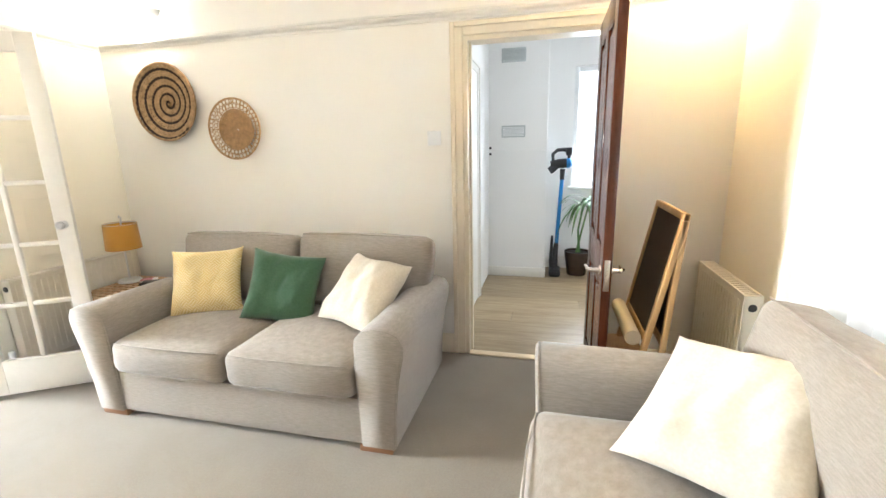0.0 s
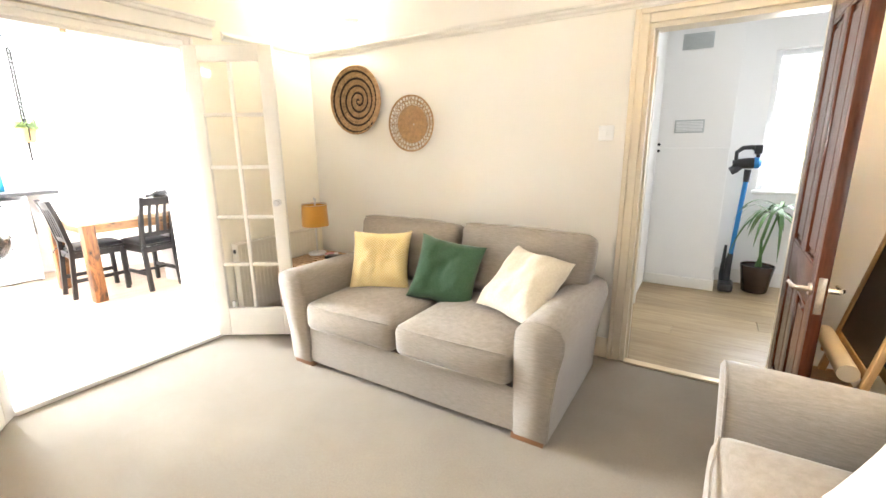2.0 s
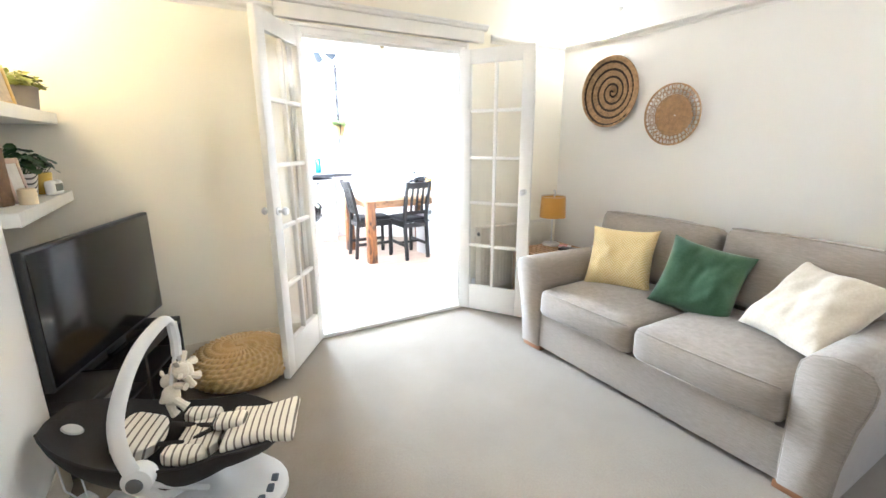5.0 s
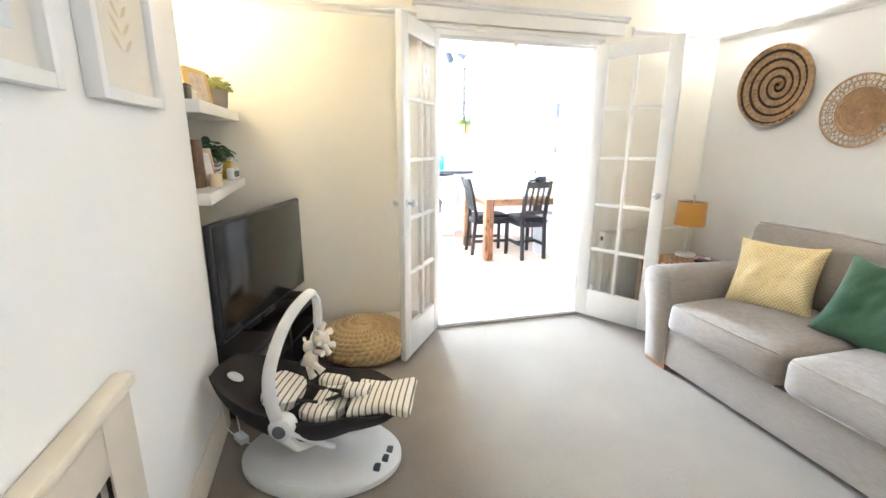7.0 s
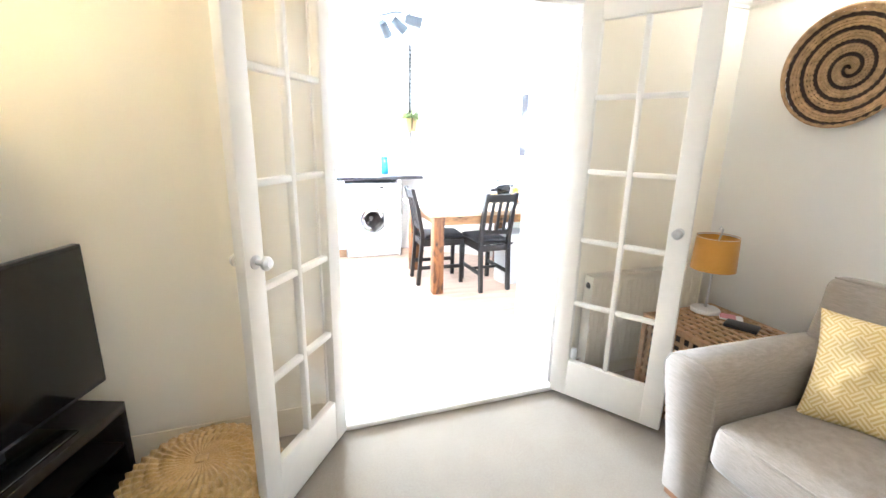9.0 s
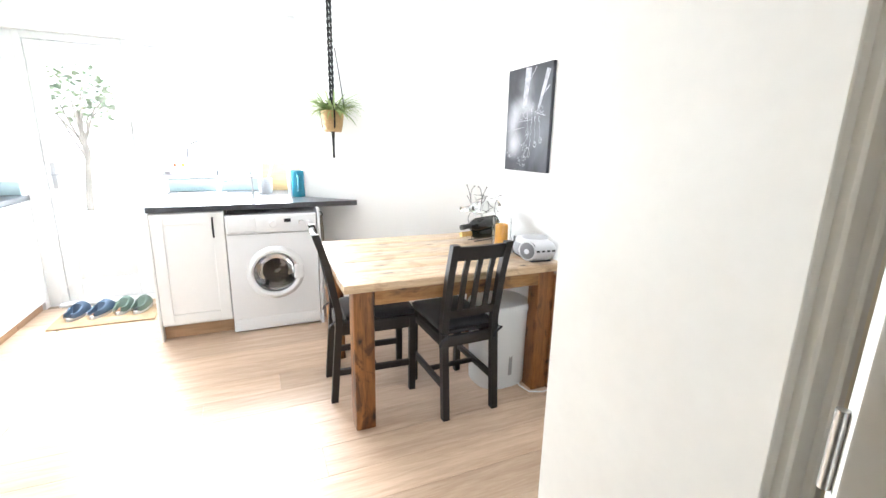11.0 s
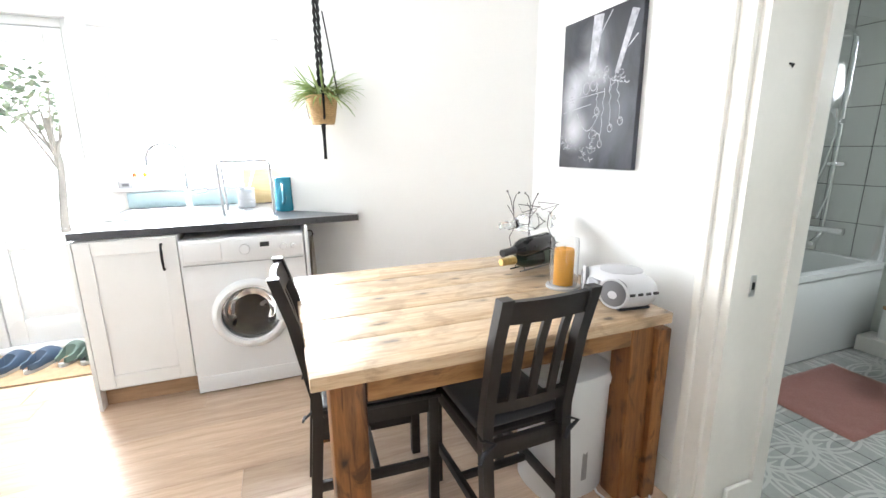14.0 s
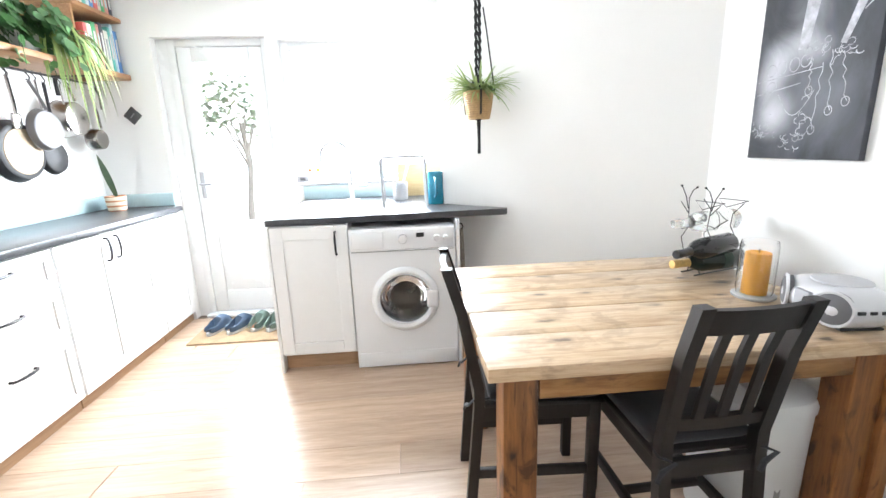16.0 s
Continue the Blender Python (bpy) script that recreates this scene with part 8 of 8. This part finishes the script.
BOT = [(0, 0), (0.038, 0), (0.041, 0.006), (0.041, 0.17), (0.034, 0.20), (0.016, 0.235), (0.014, 0.27), (0.0145, 0.305), (0, 0.305)]


def bottle(m, glassm, foil, label):
    b = thing("wine_bottle", m, label, "bottle", "bottles in the rack")
    part("glass", lathe(nb(), BOT, 24), glassm, b)
    part("foil", lathe(nb(), [(0.0175, 0.232), (0.0155, 0.27), (0.017, 0.29), (0.016, 0.308), (0, 0.309)], 20), foil, b)
    if foil is GFOIL:
        part("label", lathe(nb(), [(0.0415, 0.05), (0.0415, 0.09)], 24), surface("dark_green_label", (0.03, 0.05, 0.035), 0.5), b)
    return b


bottle(pose(-5.36, 2.495, 0.80, 90, 0, 10), GRNGL, GFOIL, "dark green sparkling wine bottle with gold foil")
bottle(pose(-5.345, 2.45, 0.868, 92, 0, 20), BLKGL, BLACK, "black wine bottle lying in the rack")
gl1 = thing("clear_bottle", pose(-5.40, 2.50, 0.955, 90, 0, 12), "empty clear glass bottle lying in the rack", "bottle")
part("glass", lathe(nb(), BOT, 24), glass_mat("clear_bottle_glass", (0.96, 0.98, 0.97)), gl1)

bi = thing("kitchen_bin", pose(-4.94, 2.27, 0, 0, 0, 4), "white plastic lidded bin under the table", "bin")
BINW = surface("bin_plastic", (0.66, 0.67, 0.67), 0.4, vary=0.03, bump=0.03)
bm = nb()
rows = []
for z, s in ((0, 0.90), (0.01, 0.93), (0.44, 1.0), (0.45, 1.0)):
    rows.append([bm.verts.new((math.copysign(abs(math.cos(a)) ** 0.72, math.cos(a)) * 0.145 * s, math.copysign(abs(math.sin(a)) ** 0.72, math.sin(a)) * 0.165 * s, z)) for a in [2 * math.pi * q / 40 for q in range(40)]])
for a, b in zip(rows, rows[1:]):
    for i in range(40):
        bm.faces.new((a[i], a[(i + 1) % 40], b[(i + 1) % 40], b[i]))
bm.faces.new(rows[0][::-1])
part("body", bm, BINW, bi)
bm = nb()
rows = []
for z, s in ((0.45, 1.02), (0.475, 1.03), (0.492, 0.98), (0.50, 0.85)):
    rows.append([bm.verts.new((math.copysign(abs(math.cos(a)) ** 0.72, math.cos(a)) * 0.147 * s, math.copysign(abs(math.sin(a)) ** 0.72, math.sin(a)) * 0.167 * s, z)) for a in [2 * math.pi * q / 40 for q in range(40)]])
for a, b in zip(rows, rows[1:]):
    for i in range(40):
        bm.faces.new((a[i], a[(i + 1) % 40], b[(i + 1) % 40], b[i]))
bm.faces.new(rows[-1])
part("lid", bm, BINW, bi)
part("lid_button", lathe(nb(), [(0, 0.008), (0.02, 0.007), (0.024, 0)], 18, (0.03, -0.05, 0.499)), SILV, bi)
part("slot", bx(0.136, -0.012, 0.08, 0.139, 0.012, 0.2, 0.002), surface("slot_grey", (0.3, 0.3, 0.3), 0.5), bi)
so = thing("wall_socket", pose(-4.80, KY1 - 0.019, 0.06), "white wall socket with a black plug low on the wall", "socket")
part("plate", bx(-0.045, -0.006, -0.035, 0.045, 0, 0.035, 0.003), UPVC, so)
part("plug", bx(-0.02, -0.04, -0.025, 0.025, -0.006, 0.02, 0.006), BLACK, so)
cbk = thing("power_cable", pose(0, 0, 0), "white power cable on the floor by the table leg", "cable")
part("cable", sweep(nb(), [(-4.79, 2.545, 0.05), (-4.76, 2.53, 0.01), (-4.70, 2.51, 0.006), (-4.69, 2.43, 0.006), (-4.72, 2.36, 0.006), (-4.80, 2.345, 0.006), (-4.86, 2.37, 0.006)], 0.0045, 7), UPVC, cbk)

# ---- ceiling spot bar ----
cs = thing("ceiling_spotlight", pose(-5.2, 1.18, KZ), "grey metal ceiling spot bar with three heads, unlit", "ceiling light")
SPOTW = surface("grey_lamp_metal", (0.10, 0.12, 0.14), 0.35, 0.5, vary=0.03, bump=0.02)
part("bar", bx(-0.22, -0.02, -0.025, 0.22, 0.02, -0.001, 0.005, m=pose(0, 0, 0, 0, 0, 30)), SPOTW, cs)
for k in range(3):
    bx_, by_ = (k - 1) * 0.16 * math.cos(radians(30)), (k - 1) * 0.16 * math.sin(radians(30))
    part("arm", sweep(nb(), [(bx_, by_, -0.02), (bx_, by_, -0.07)], 0.006, 8), SPOTW, cs)
    hm = pose(bx_, by_, -0.09, 30 + 25 * k, 40 - 30 * k, 0)
    hd2 = part("head", lathe(nb(), [(0, 0.04), (0.032, 0.037), (0.042, 0.013), (0.044, -0.065), (0.049, -0.098), (0.044, -0.098), (0.039, -0.065), (0, -0.052)], 22, m=hm), SPOTW, cs)
    part("reflector", lathe(nb(), [(0.041, -0.088), (0.024, -0.060), (0, -0.056)], 20, m=hm), STEEL, hd2)


# ---- bathroom ----
ACR = surface("white_acrylic", (0.72, 0.74, 0.73), 0.15, vary=0.02, bump=0.01)
BTX0, BTX1 = TX0 + 0.004, -5.18
bt = thing("bathtub", pose(0, 0, 0), "white acrylic bathtub with a plain panel", "bathtub")
part("panel", bx(BTX1 - 0.018, 3.20, 0.01, BTX1, TY1 - 0.006, 0.525, 0.003), ACR, bt)
bm = nb()
x0, x1, y0, y1 = BTX0 + 0.006, BTX1 + 0.012, 3.18, TY1 - 0.008
loops = []
for ins, z in ((0, 0.525), (0, 0.56), (0.055, 0.562), (0.065, 0.55), (0.10, 0.22), (0.16, 0.17)):
    loops.append([bm.verts.new((x, y, z)) for x, y in ((x0 + ins, y0 + ins), (x1 - ins, y0 + ins), (x1 - ins, y1 - ins), (x0 + ins, y1 - ins))])
for a, b in zip(loops, loops[1:]):
    for i in range(4):
        bm.faces.new((a[i], a[(i + 1) % 4], b[(i + 1) % 4], b[i]))
bm.faces.new(loops[-1])
bmesh.ops.bevel(bm, geom=[e for e in bm.edges if abs(e.verts[0].co.z - e.verts[1].co.z) > 0.004], offset=0.03, segments=3, profile=0.5, affect='EDGES')
part("tub", bm, ACR, bt)
part("end_panel", bx(BTX0, 3.20, 0.01, BTX1 - 0.02, 3.215, 0.525), ACR, bt)
bs = thing("bath_screen", pose(0, 0, 0), "clear glass bath screen with a chrome profile", "shower screen")
part("profile", bx(-5.205, TY1 - 0.045, 0.565, -5.175, TY1 - 0.012, 1.92, 0.005), CHROME, bs)
g = part("glass", bx(-5.194, 4.05, 0.572, -5.188, TY1 - 0.045, 1.92, 0.001), PANE, bs)
g.visible_shadow = False
sh = thing("shower_set", pose(-5.515, TY1 - 0.014, 0), "chrome rainfall shower riser with a hand shower", "shower")
part("riser", sweep(nb(), [(0, -0.05, 0.72), (0, -0.05, 1.88)] + [(0, -0.05 - 0.13 * (1 - math.cos(a)), 1.88 + 0.11 * math.sin(a)) for a in [math.pi * q / 12 for q in range(1, 9)]] + [(0, -0.27, 1.935)], 0.0125, 10), CHROME, sh)
part("rain_head", lathe(nb(), [(0, 0.03), (0.02, 0.028), (0.03, 0.012), (0.11, 0.008), (0.112, 0), (0, -0.002)], 32, (0, -0.28, 1.90)), CHROME, sh)
part("mixer", sweep(nb(), [(-0.09, -0.06, 0.72), (0.09, -0.06, 0.72)], 0.022, 14), CHROME, sh)
for s in (-1, 1):
    part("control", sweep(nb(), [(s * 0.09, -0.06, 0.72), (s * 0.125, -0.06, 0.72)], 0.026, 14), CHROME, sh)
    part("elbow", sweep(nb(), [(s * 0.075, 0.0, 0.72), (s * 0.075, -0.06, 0.72)], 0.014, 10), CHROME, sh)
part("spout", sweep(nb(), [(0, -0.06, 0.70), (0, -0.10, 0.66), (0, -0.16, 0.63)], 0.018, 10), CHROME, sh)
part("diverter", sweep(nb(), [(-0.05, -0.05, 1.16), (0.06, -0.05, 1.16)], 0.016, 10), CHROME, sh)
part("slider", sweep(nb(), [(0, -0.05, 1.43), (0, -0.10, 1.44)], 0.018, 10), CHROME, sh)
part("hand_shower", sweep(nb(), [(0, -0.10, 1.34), (0, -0.11, 1.44), (0, -0.15, 1.52)], [0.010, 0.012, 0.03], 12), CHROME, sh)
part("hose", sweep(nb(), [(0, -0.10, 1.34), (-0.03, -0.10, 1.15), (-0.10, -0.09, 0.92), (-0.09, -0.09, 0.80), (-0.03, -0.08, 0.80), (0.0, -0.07, 0.95), (0.0, -0.055, 1.12)], 0.008, 8), CHROME, sh)
for z in (0.9, 1.80):
    part("bracket", sweep(nb(), [(0, 0, z), (0, -0.05, z)], 0.010, 8), CHROME, sh)
cdy = thing("shower_caddy", pose(-5.74, TY1 - 0.014, 0), "black wire shower caddy with bottles", "shower caddy")
for z in (1.12, 0.95):
    for dy in (-0.004, -0.10):
        part("rail", sweep(nb(), [(-0.06, dy, z), (0.10, dy, z)], 0.003, 6), BLACKM, cdy)
    for q in range(6):
        part("wire", sweep(nb(), [(-0.06 + q * 0.032, -0.004, z - 0.02), (-0.06 + q * 0.032, -0.10, z - 0.02), (-0.06 + q * 0.032, -0.10, z)], 0.002, 5), BLACKM, cdy)
part("upright", sweep(nb(), [(0.02, -0.004, 0.90), (0.02, -0.004, 1.32)], 0.003, 6), BLACKM, cdy)


def toiletry(x, z, h, r, body, cap, label):
    b = thing("toiletry_bottle", pose(x, TY1 - 0.066, z), label, "bottle", "bottles in the shower caddy")
    part("bottle", lathe(nb(), [(0, 0), (r * 0.9, 0), (r, 0.006), (r, h * 0.72), (r * 0.6, h * 0.84), (0, h * 0.85)], 18), body, b)
    part("cap", lathe(nb(), [(r * 0.62, h * 0.83), (r * 0.62, h), (0, h)], 16), cap, b)
    part("label", lathe(nb(), [(r * 1.01, h * 0.2), (r * 1.01, h * 0.6)], 18), surface("label_" + label.split()[0] + label.split()[1], (0.25, 0.42, 0.30), 0.5), b)


PLW, PLB, PLP = surface("toiletry_white", (0.66, 0.68, 0.67), 0.3), surface("toiletry_blue", (0.05, 0.16, 0.36), 0.3), surface("toiletry_pink", (0.62, 0.36, 0.32), 0.3)
toiletry(-5.77, 1.102, 0.19, 0.026, PLW, PLW, "plain white plastic shampoo bottle")
toiletry(-5.70, 1.102, 0.18, 0.026, surface("toiletry_green", (0.45, 0.58, 0.48), 0.3), PLW, "pale green plastic shampoo bottle")
toiletry(-5.65, 1.102, 0.17, 0.022, PLW, PLB, "conditioner bottle with a blue cap")
toiletry(-5.76, 0.932, 0.11, 0.026, BLACK, BLACK, "small black plastic soap tub")
toiletry(-5.69, 0.932, 0.13, 0.026, PLP, PLW, "pink body wash plastic bottle")
for x, z, c, lab, nm in ((-5.80, 0.79, (0.72, 0.16, 0.03), "orange bath puff hanging from the caddy", "bath_puff"), (-5.785, 0.52, (0.72, 0.38, 0.03), "yellow-orange bath sponge hanging from the caddy", "bath_sponge"), (-5.665, 0.74, (0.015, 0.015, 0.016), "black wash glove hanging from the caddy", "wash_glove")):
    s = thing(nm, pose(x + 0.02, TY1 - 0.09, z + 0.04), lab, nm.replace("_", " "))
    sz = {"bath_puff": (0.035, 0.03, 0.035), "bath_sponge": (0.045, 0.025, 0.07), "wash_glove": (0.028, 0.014, 0.11)}[nm]
    part("body", soft(nb(), 0, 0, 0.04, *sz, min(sz), n=10, wob=0.014, seed=x), surface(nm + "_mesh", c, 0.85, vary=0.25, scale=40, bump=0.6), s)
    part("loop", sweep(nb(), [(0, 0.0, 0.04 + sz[2] * 0.9), (0, 0.012, 0.10 + sz[2]), (0, 0.0, 0.14 + sz[2] * 0.8)], 0.002, 5), BLACKM, s)
CER = surface("white_ceramic", (0.74, 0.75, 0.74), 0.1, vary=0.02, bump=0)
to = thing("toilet", pose(-4.68, TY1 - 0.10, 0), "white close-coupled toilet with a closed lid", "toilet")
part("cistern", soft(nb(), 0, 0.0, 0.61, 0.185, 0.085, 0.17, 0.03, n=10), CER, to)
part("cistern_lid", soft(nb(), 0, 0.0, 0.79, 0.195, 0.092, 0.018, 0.014, n=8), CER, to)
part("flush_button", lathe(nb(), [(0, 0.012), (0.026, 0.010), (0.028, 0)], 20, (0, 0, 0.807)), CHROME, to)
bm = nb()
rows = []
for z, rx, ry, cy in ((0, 0.115, 0.20, -0.20), (0.06, 0.105, 0.185, -0.20), (0.20, 0.115, 0.20, -0.21), (0.30, 0.165, 0.245, -0.245), (0.385, 0.18, 0.265, -0.26), (0.40, 0.178, 0.262, -0.26)):
    rows.append([bm.verts.new((rx * math.cos(a), cy + ry * math.sin(a), z)) for a in [2 * math.pi * q / 36 for q in range(36)]])
for a, b in zip(rows, rows[1:]):
    for i in range(36):
        bm.faces.new((a[i], a[(i + 1) % 36], b[(i + 1) % 36], b[i]))
bm.faces.new(rows[0][::-1]), bm.faces.new(rows[-1])
part("bowl", bm, CER, to)
bm = nb()
rows = []
for z, k in ((0.402, 1.0), (0.425, 1.03), (0.445, 1.02), (0.455, 0.93), (0.458, 0.6)):
    rows.append([bm.verts.new((0.182 * k * math.cos(a), -0.255 + 0.262 * k * math.sin(a), z)) for a in [2 * math.pi * q / 36 for q in range(36)]])
for a, b in zip(rows, rows[1:]):
    for i in range(36):
        bm.faces.new((a[i], a[(i + 1) % 36], b[(i + 1) % 36], b[i]))
bm.faces.new(rows[-1])
part("seat_lid", bm, CER, to)
part("pan_link", bx(-0.11, -0.10, 0.0, 0.11, 0.07, 0.44, 0.02), CER, to)
structure("boxed_pipes", bx(-5.176, TY1 - 0.16, 0, -4.98, TY1, 0.10, 0.004), GLOSS)
tb = thing("toilet_brush", pose(-5.06, TY1 - 0.075, 0.10), "white toilet brush pot with a wooden collar and steel handle", "toilet brush")
part("pot", lathe(nb(), [(0, 0), (0.05, 0), (0.052, 0.008), (0.05, 0.19), (0, 0.19)], 24), CER, tb)
part("collar", lathe(nb(), [(0.05, 0.19), (0.052, 0.20), (0.02, 0.212), (0, 0.212)], 24), RATTAN, tb)
part("handle", sweep(nb(), [(0, 0, 0.20), (0.012, 0, 0.33)], 0.008, 8), STEEL, tb)
rg = thing("bath_mat", pose(0, 0, 0), "salmon pink cotton bath mat on the tiles", "bath mat")
PINK = fabric("salmon_cotton", (0.50, 0.235, 0.20), (0.66, 0.36, 0.31), 260, (120, 120, 120), bump=0.8)
bm = nb()
n = 26
gg = [[bm.verts.new((-5.10 + 0.48 * i / n + 0.004 * noise.noise(Vector((j * 0.5, i * 0.5, 2))), 3.59 + 0.745 * j / n, 0.012 + 0.003 * noise.noise(Vector((i * 0.6, j * 0.6, 0))) - (0.008 if i in (0, n) or j in (0, n) else 0))) for i in range(n + 1)] for j in range(n + 1)]
for j in range(n):
    for i in range(n):
        bm.faces.new((gg[j][i], gg[j][i + 1], gg[j + 1][i + 1], gg[j + 1][i]))
bmesh.ops.solidify(bm, geom=bm.faces[:], thickness=0.004)
part("tufted_top", bm, PINK, rg)


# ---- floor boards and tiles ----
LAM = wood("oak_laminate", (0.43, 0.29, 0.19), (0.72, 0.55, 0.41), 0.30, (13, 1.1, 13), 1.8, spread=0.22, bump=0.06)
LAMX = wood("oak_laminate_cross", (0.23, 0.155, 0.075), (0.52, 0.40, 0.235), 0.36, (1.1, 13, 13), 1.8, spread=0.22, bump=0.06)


def boards(name, label, mat, x0, y0, x1, y1, along, w=0.19, length=1.2, seed=4):
    """Laminate boards, each a piece with eased edges."""
    floor = tagged(new(name, finish(name, bx(x0, y0, -0.0119, x1, y1, -0.0105), mat, False)), label, kind="structure")
    rnd = random.Random(seed)
    cache = {}
    a0, a1, b0, b1 = (x0, x1, y0, y1) if along == "x" else (y0, y1, x0, x1)
    b = b0
    while b < b1 - 0.01:
        bw = min(w, b1 - b)
        a = a0 - rnd.uniform(0, length)
        while a < a1 - 0.01:
            s, e = max(a, a0), min(a + length, a1)
            if e - s > 0.02:
                key = (round(e - s, 2), round(bw, 3))
                la = key[0] - 0.0006
                if key not in cache:
                    bmm = nb()
                    if along == "x":
                        box(bmm, 0, 0, -0.010, la, bw - 0.0007, 0, 0.0009, 1)
                    else:
                        box(bmm, 0, 0, -0.010, bw - 0.0007, la, 0, 0.0009, 1)
                    cache[key] = finish("board", bmm, mat, False)
                piece("board", cache[key], floor, pose(s, b, 0) if along == "x" else pose(b, s, 0))
            a += length
        b += w
    return floor


boards("floor_kitchen", "warm oak laminate floor boards", LAM, KX0, KY0, LX0 - 0.03, KY1, "y")
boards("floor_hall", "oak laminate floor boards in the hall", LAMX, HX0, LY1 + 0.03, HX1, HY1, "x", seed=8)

m_, n_, l_, p_ = nodes_of("patterned_encaustic_tile")
v_ = coords(n_, l_)
sep = n_.new("ShaderNodeSeparateXYZ")
l_.new(v_, sep.inputs[0])


def mth(op, a, b=None):
    k = n_.new("ShaderNodeMath")
    k.operation = op
    for s, val in zip(k.inputs, (a, b)):
        if val is None:
            continue
        if isinstance(val, (int, float)):
            s.default_value = val
        else:
            l_.new(val, s)
    return k.outputs[0]


S = 0.30
px, py = sep.outputs[0], sep.outputs[1]
lines, disc = None, []
for cx in (0, S):
    for cy in (0, S):
        dd = mth('SQRT', mth('ADD', mth('POWER', mth('SUBTRACT', px, cx), 2.0), mth('POWER', mth('SUBTRACT', py, cy), 2.0)))
        disc.append(mth('LESS_THAN', dd, 0.205))
        for R in (0.145, 0.205, 0.228):
            ring = mth('LESS_THAN', mth('ABSOLUTE', mth('SUBTRACT', dd, R)), 0.0062)
            lines = ring if lines is None else mth('MAXIMUM', lines, ring)
dc = mth('SQRT', mth('ADD', mth('POWER', mth('SUBTRACT', px, S / 2), 2.0), mth('POWER', mth('SUBTRACT', py, S / 2), 2.0)))
star = mth('LESS_THAN', mth('MULTIPLY', mth('ABSOLUTE', mth('SUBTRACT', px, S / 2)), mth('ABSOLUTE', mth('SUBTRACT', py, S / 2))), 0.00022)
star = mth('MULTIPLY', star, mth('LESS_THAN', dc, 0.085))
fac = mth('MAXIMUM', lines, star)
big = noise_tex(n_, l_, v_, 14, 4)
petal = mth('MAXIMUM', mth('MULTIPLY', disc[0], disc[3]), mth('MULTIPLY', disc[1], disc[2]))
ground = ramp(n_, l_, big, [(0.3, (0.30, 0.31, 0.30)), (0.7, (0.40, 0.41, 0.39))])
ground = mixed(n_, l_, petal, ground, ramp(n_, l_, big, [(0.3, (0.20, 0.21, 0.20)), (0.7, (0.29, 0.30, 0.285))]))
c_ = mixed(n_, l_, fac, ground, (0.52, 0.525, 0.50))
l_.new(c_, p_.inputs["Base Color"])
p_.inputs["Roughness"].default_value = 0.4
TILEF = m_
floor = tagged(new("floor_bathroom", finish("floor_bathroom", bx(TX0, KY1, -0.0099, TX1, TY1, -0.009), bpy.data.materials["grout_grey"], False)), "grey patterned encaustic floor tiles", kind="structure")
tile_me = finish("tile", bx(0.0015, 0.0015, -0.008, S - 0.0015, S - 0.0015, 0.0, 0.001, 1), TILEF, False)
for i in range(8):
    for j in range(8):
        if j == 0 and not (BX0 - 0.3 < TX1 - (i + 1) * S + 0.15 < BX1 + 0.1):
            continue
        x, y = TX1 - (i + 1) * S, KY1 + 0.03 + j * S
        if x < TX0 - 0.2 or y > TY1 - 0.05:
            continue
        piece("tile", tile_me, floor, pose(x, y, 0))
WT = surface("white_glazed_tile", (0.66, 0.68, 0.66), 0.12, vary=0.03, bump=0.02, spread=0.04)
side, end = bpy.data.objects["wall_bath_side"], bpy.data.objects["wall_bath_end"]
tx = finish("tile", bx(0.002, -0.007, 0.002, 0.24, 0, 0.245, 0.001, 1), WT, False)
tx2 = finish("tile", bx(0.002, -0.007, 0.002, 0.205, 0, 0.245, 0.001, 1), WT, False)
ty = finish("tile", bx(0, 0.002, 0.002, 0.007, 0.42 - 0.002, 0.245, 0.001, 1), WT, False)
gr = surface("dark_tile_grout", (0.06, 0.06, 0.06), 0.9)
g1 = part("grout", bx(TX0 + 0.003, TY1 - 0.004, 0.53, -5.152, TY1, TZ), gr, end)
g2 = part("grout", bx(TX0, 3.2, 0.55, TX0 + 0.003, TY1, TZ), gr, side)
for k in range(7):
    z = 0.531 + k * 0.2475
    if z > TZ - 0.2:
        continue
    piece("tile", tx, end, pose(TX0 + 0.008, TY1 - 0.004, z))
    piece("tile", tx2, end, pose(TX0 + 0.252, TY1 - 0.004, z))
    piece("tile", tx2, end, pose(TX0 + 0.461, TY1 - 0.004, z))
    for q in range(4):
        piece("tile", ty, side, pose(TX0 + 0.003, TY1 - 0.012 - 0.42 * (q + 1), z))
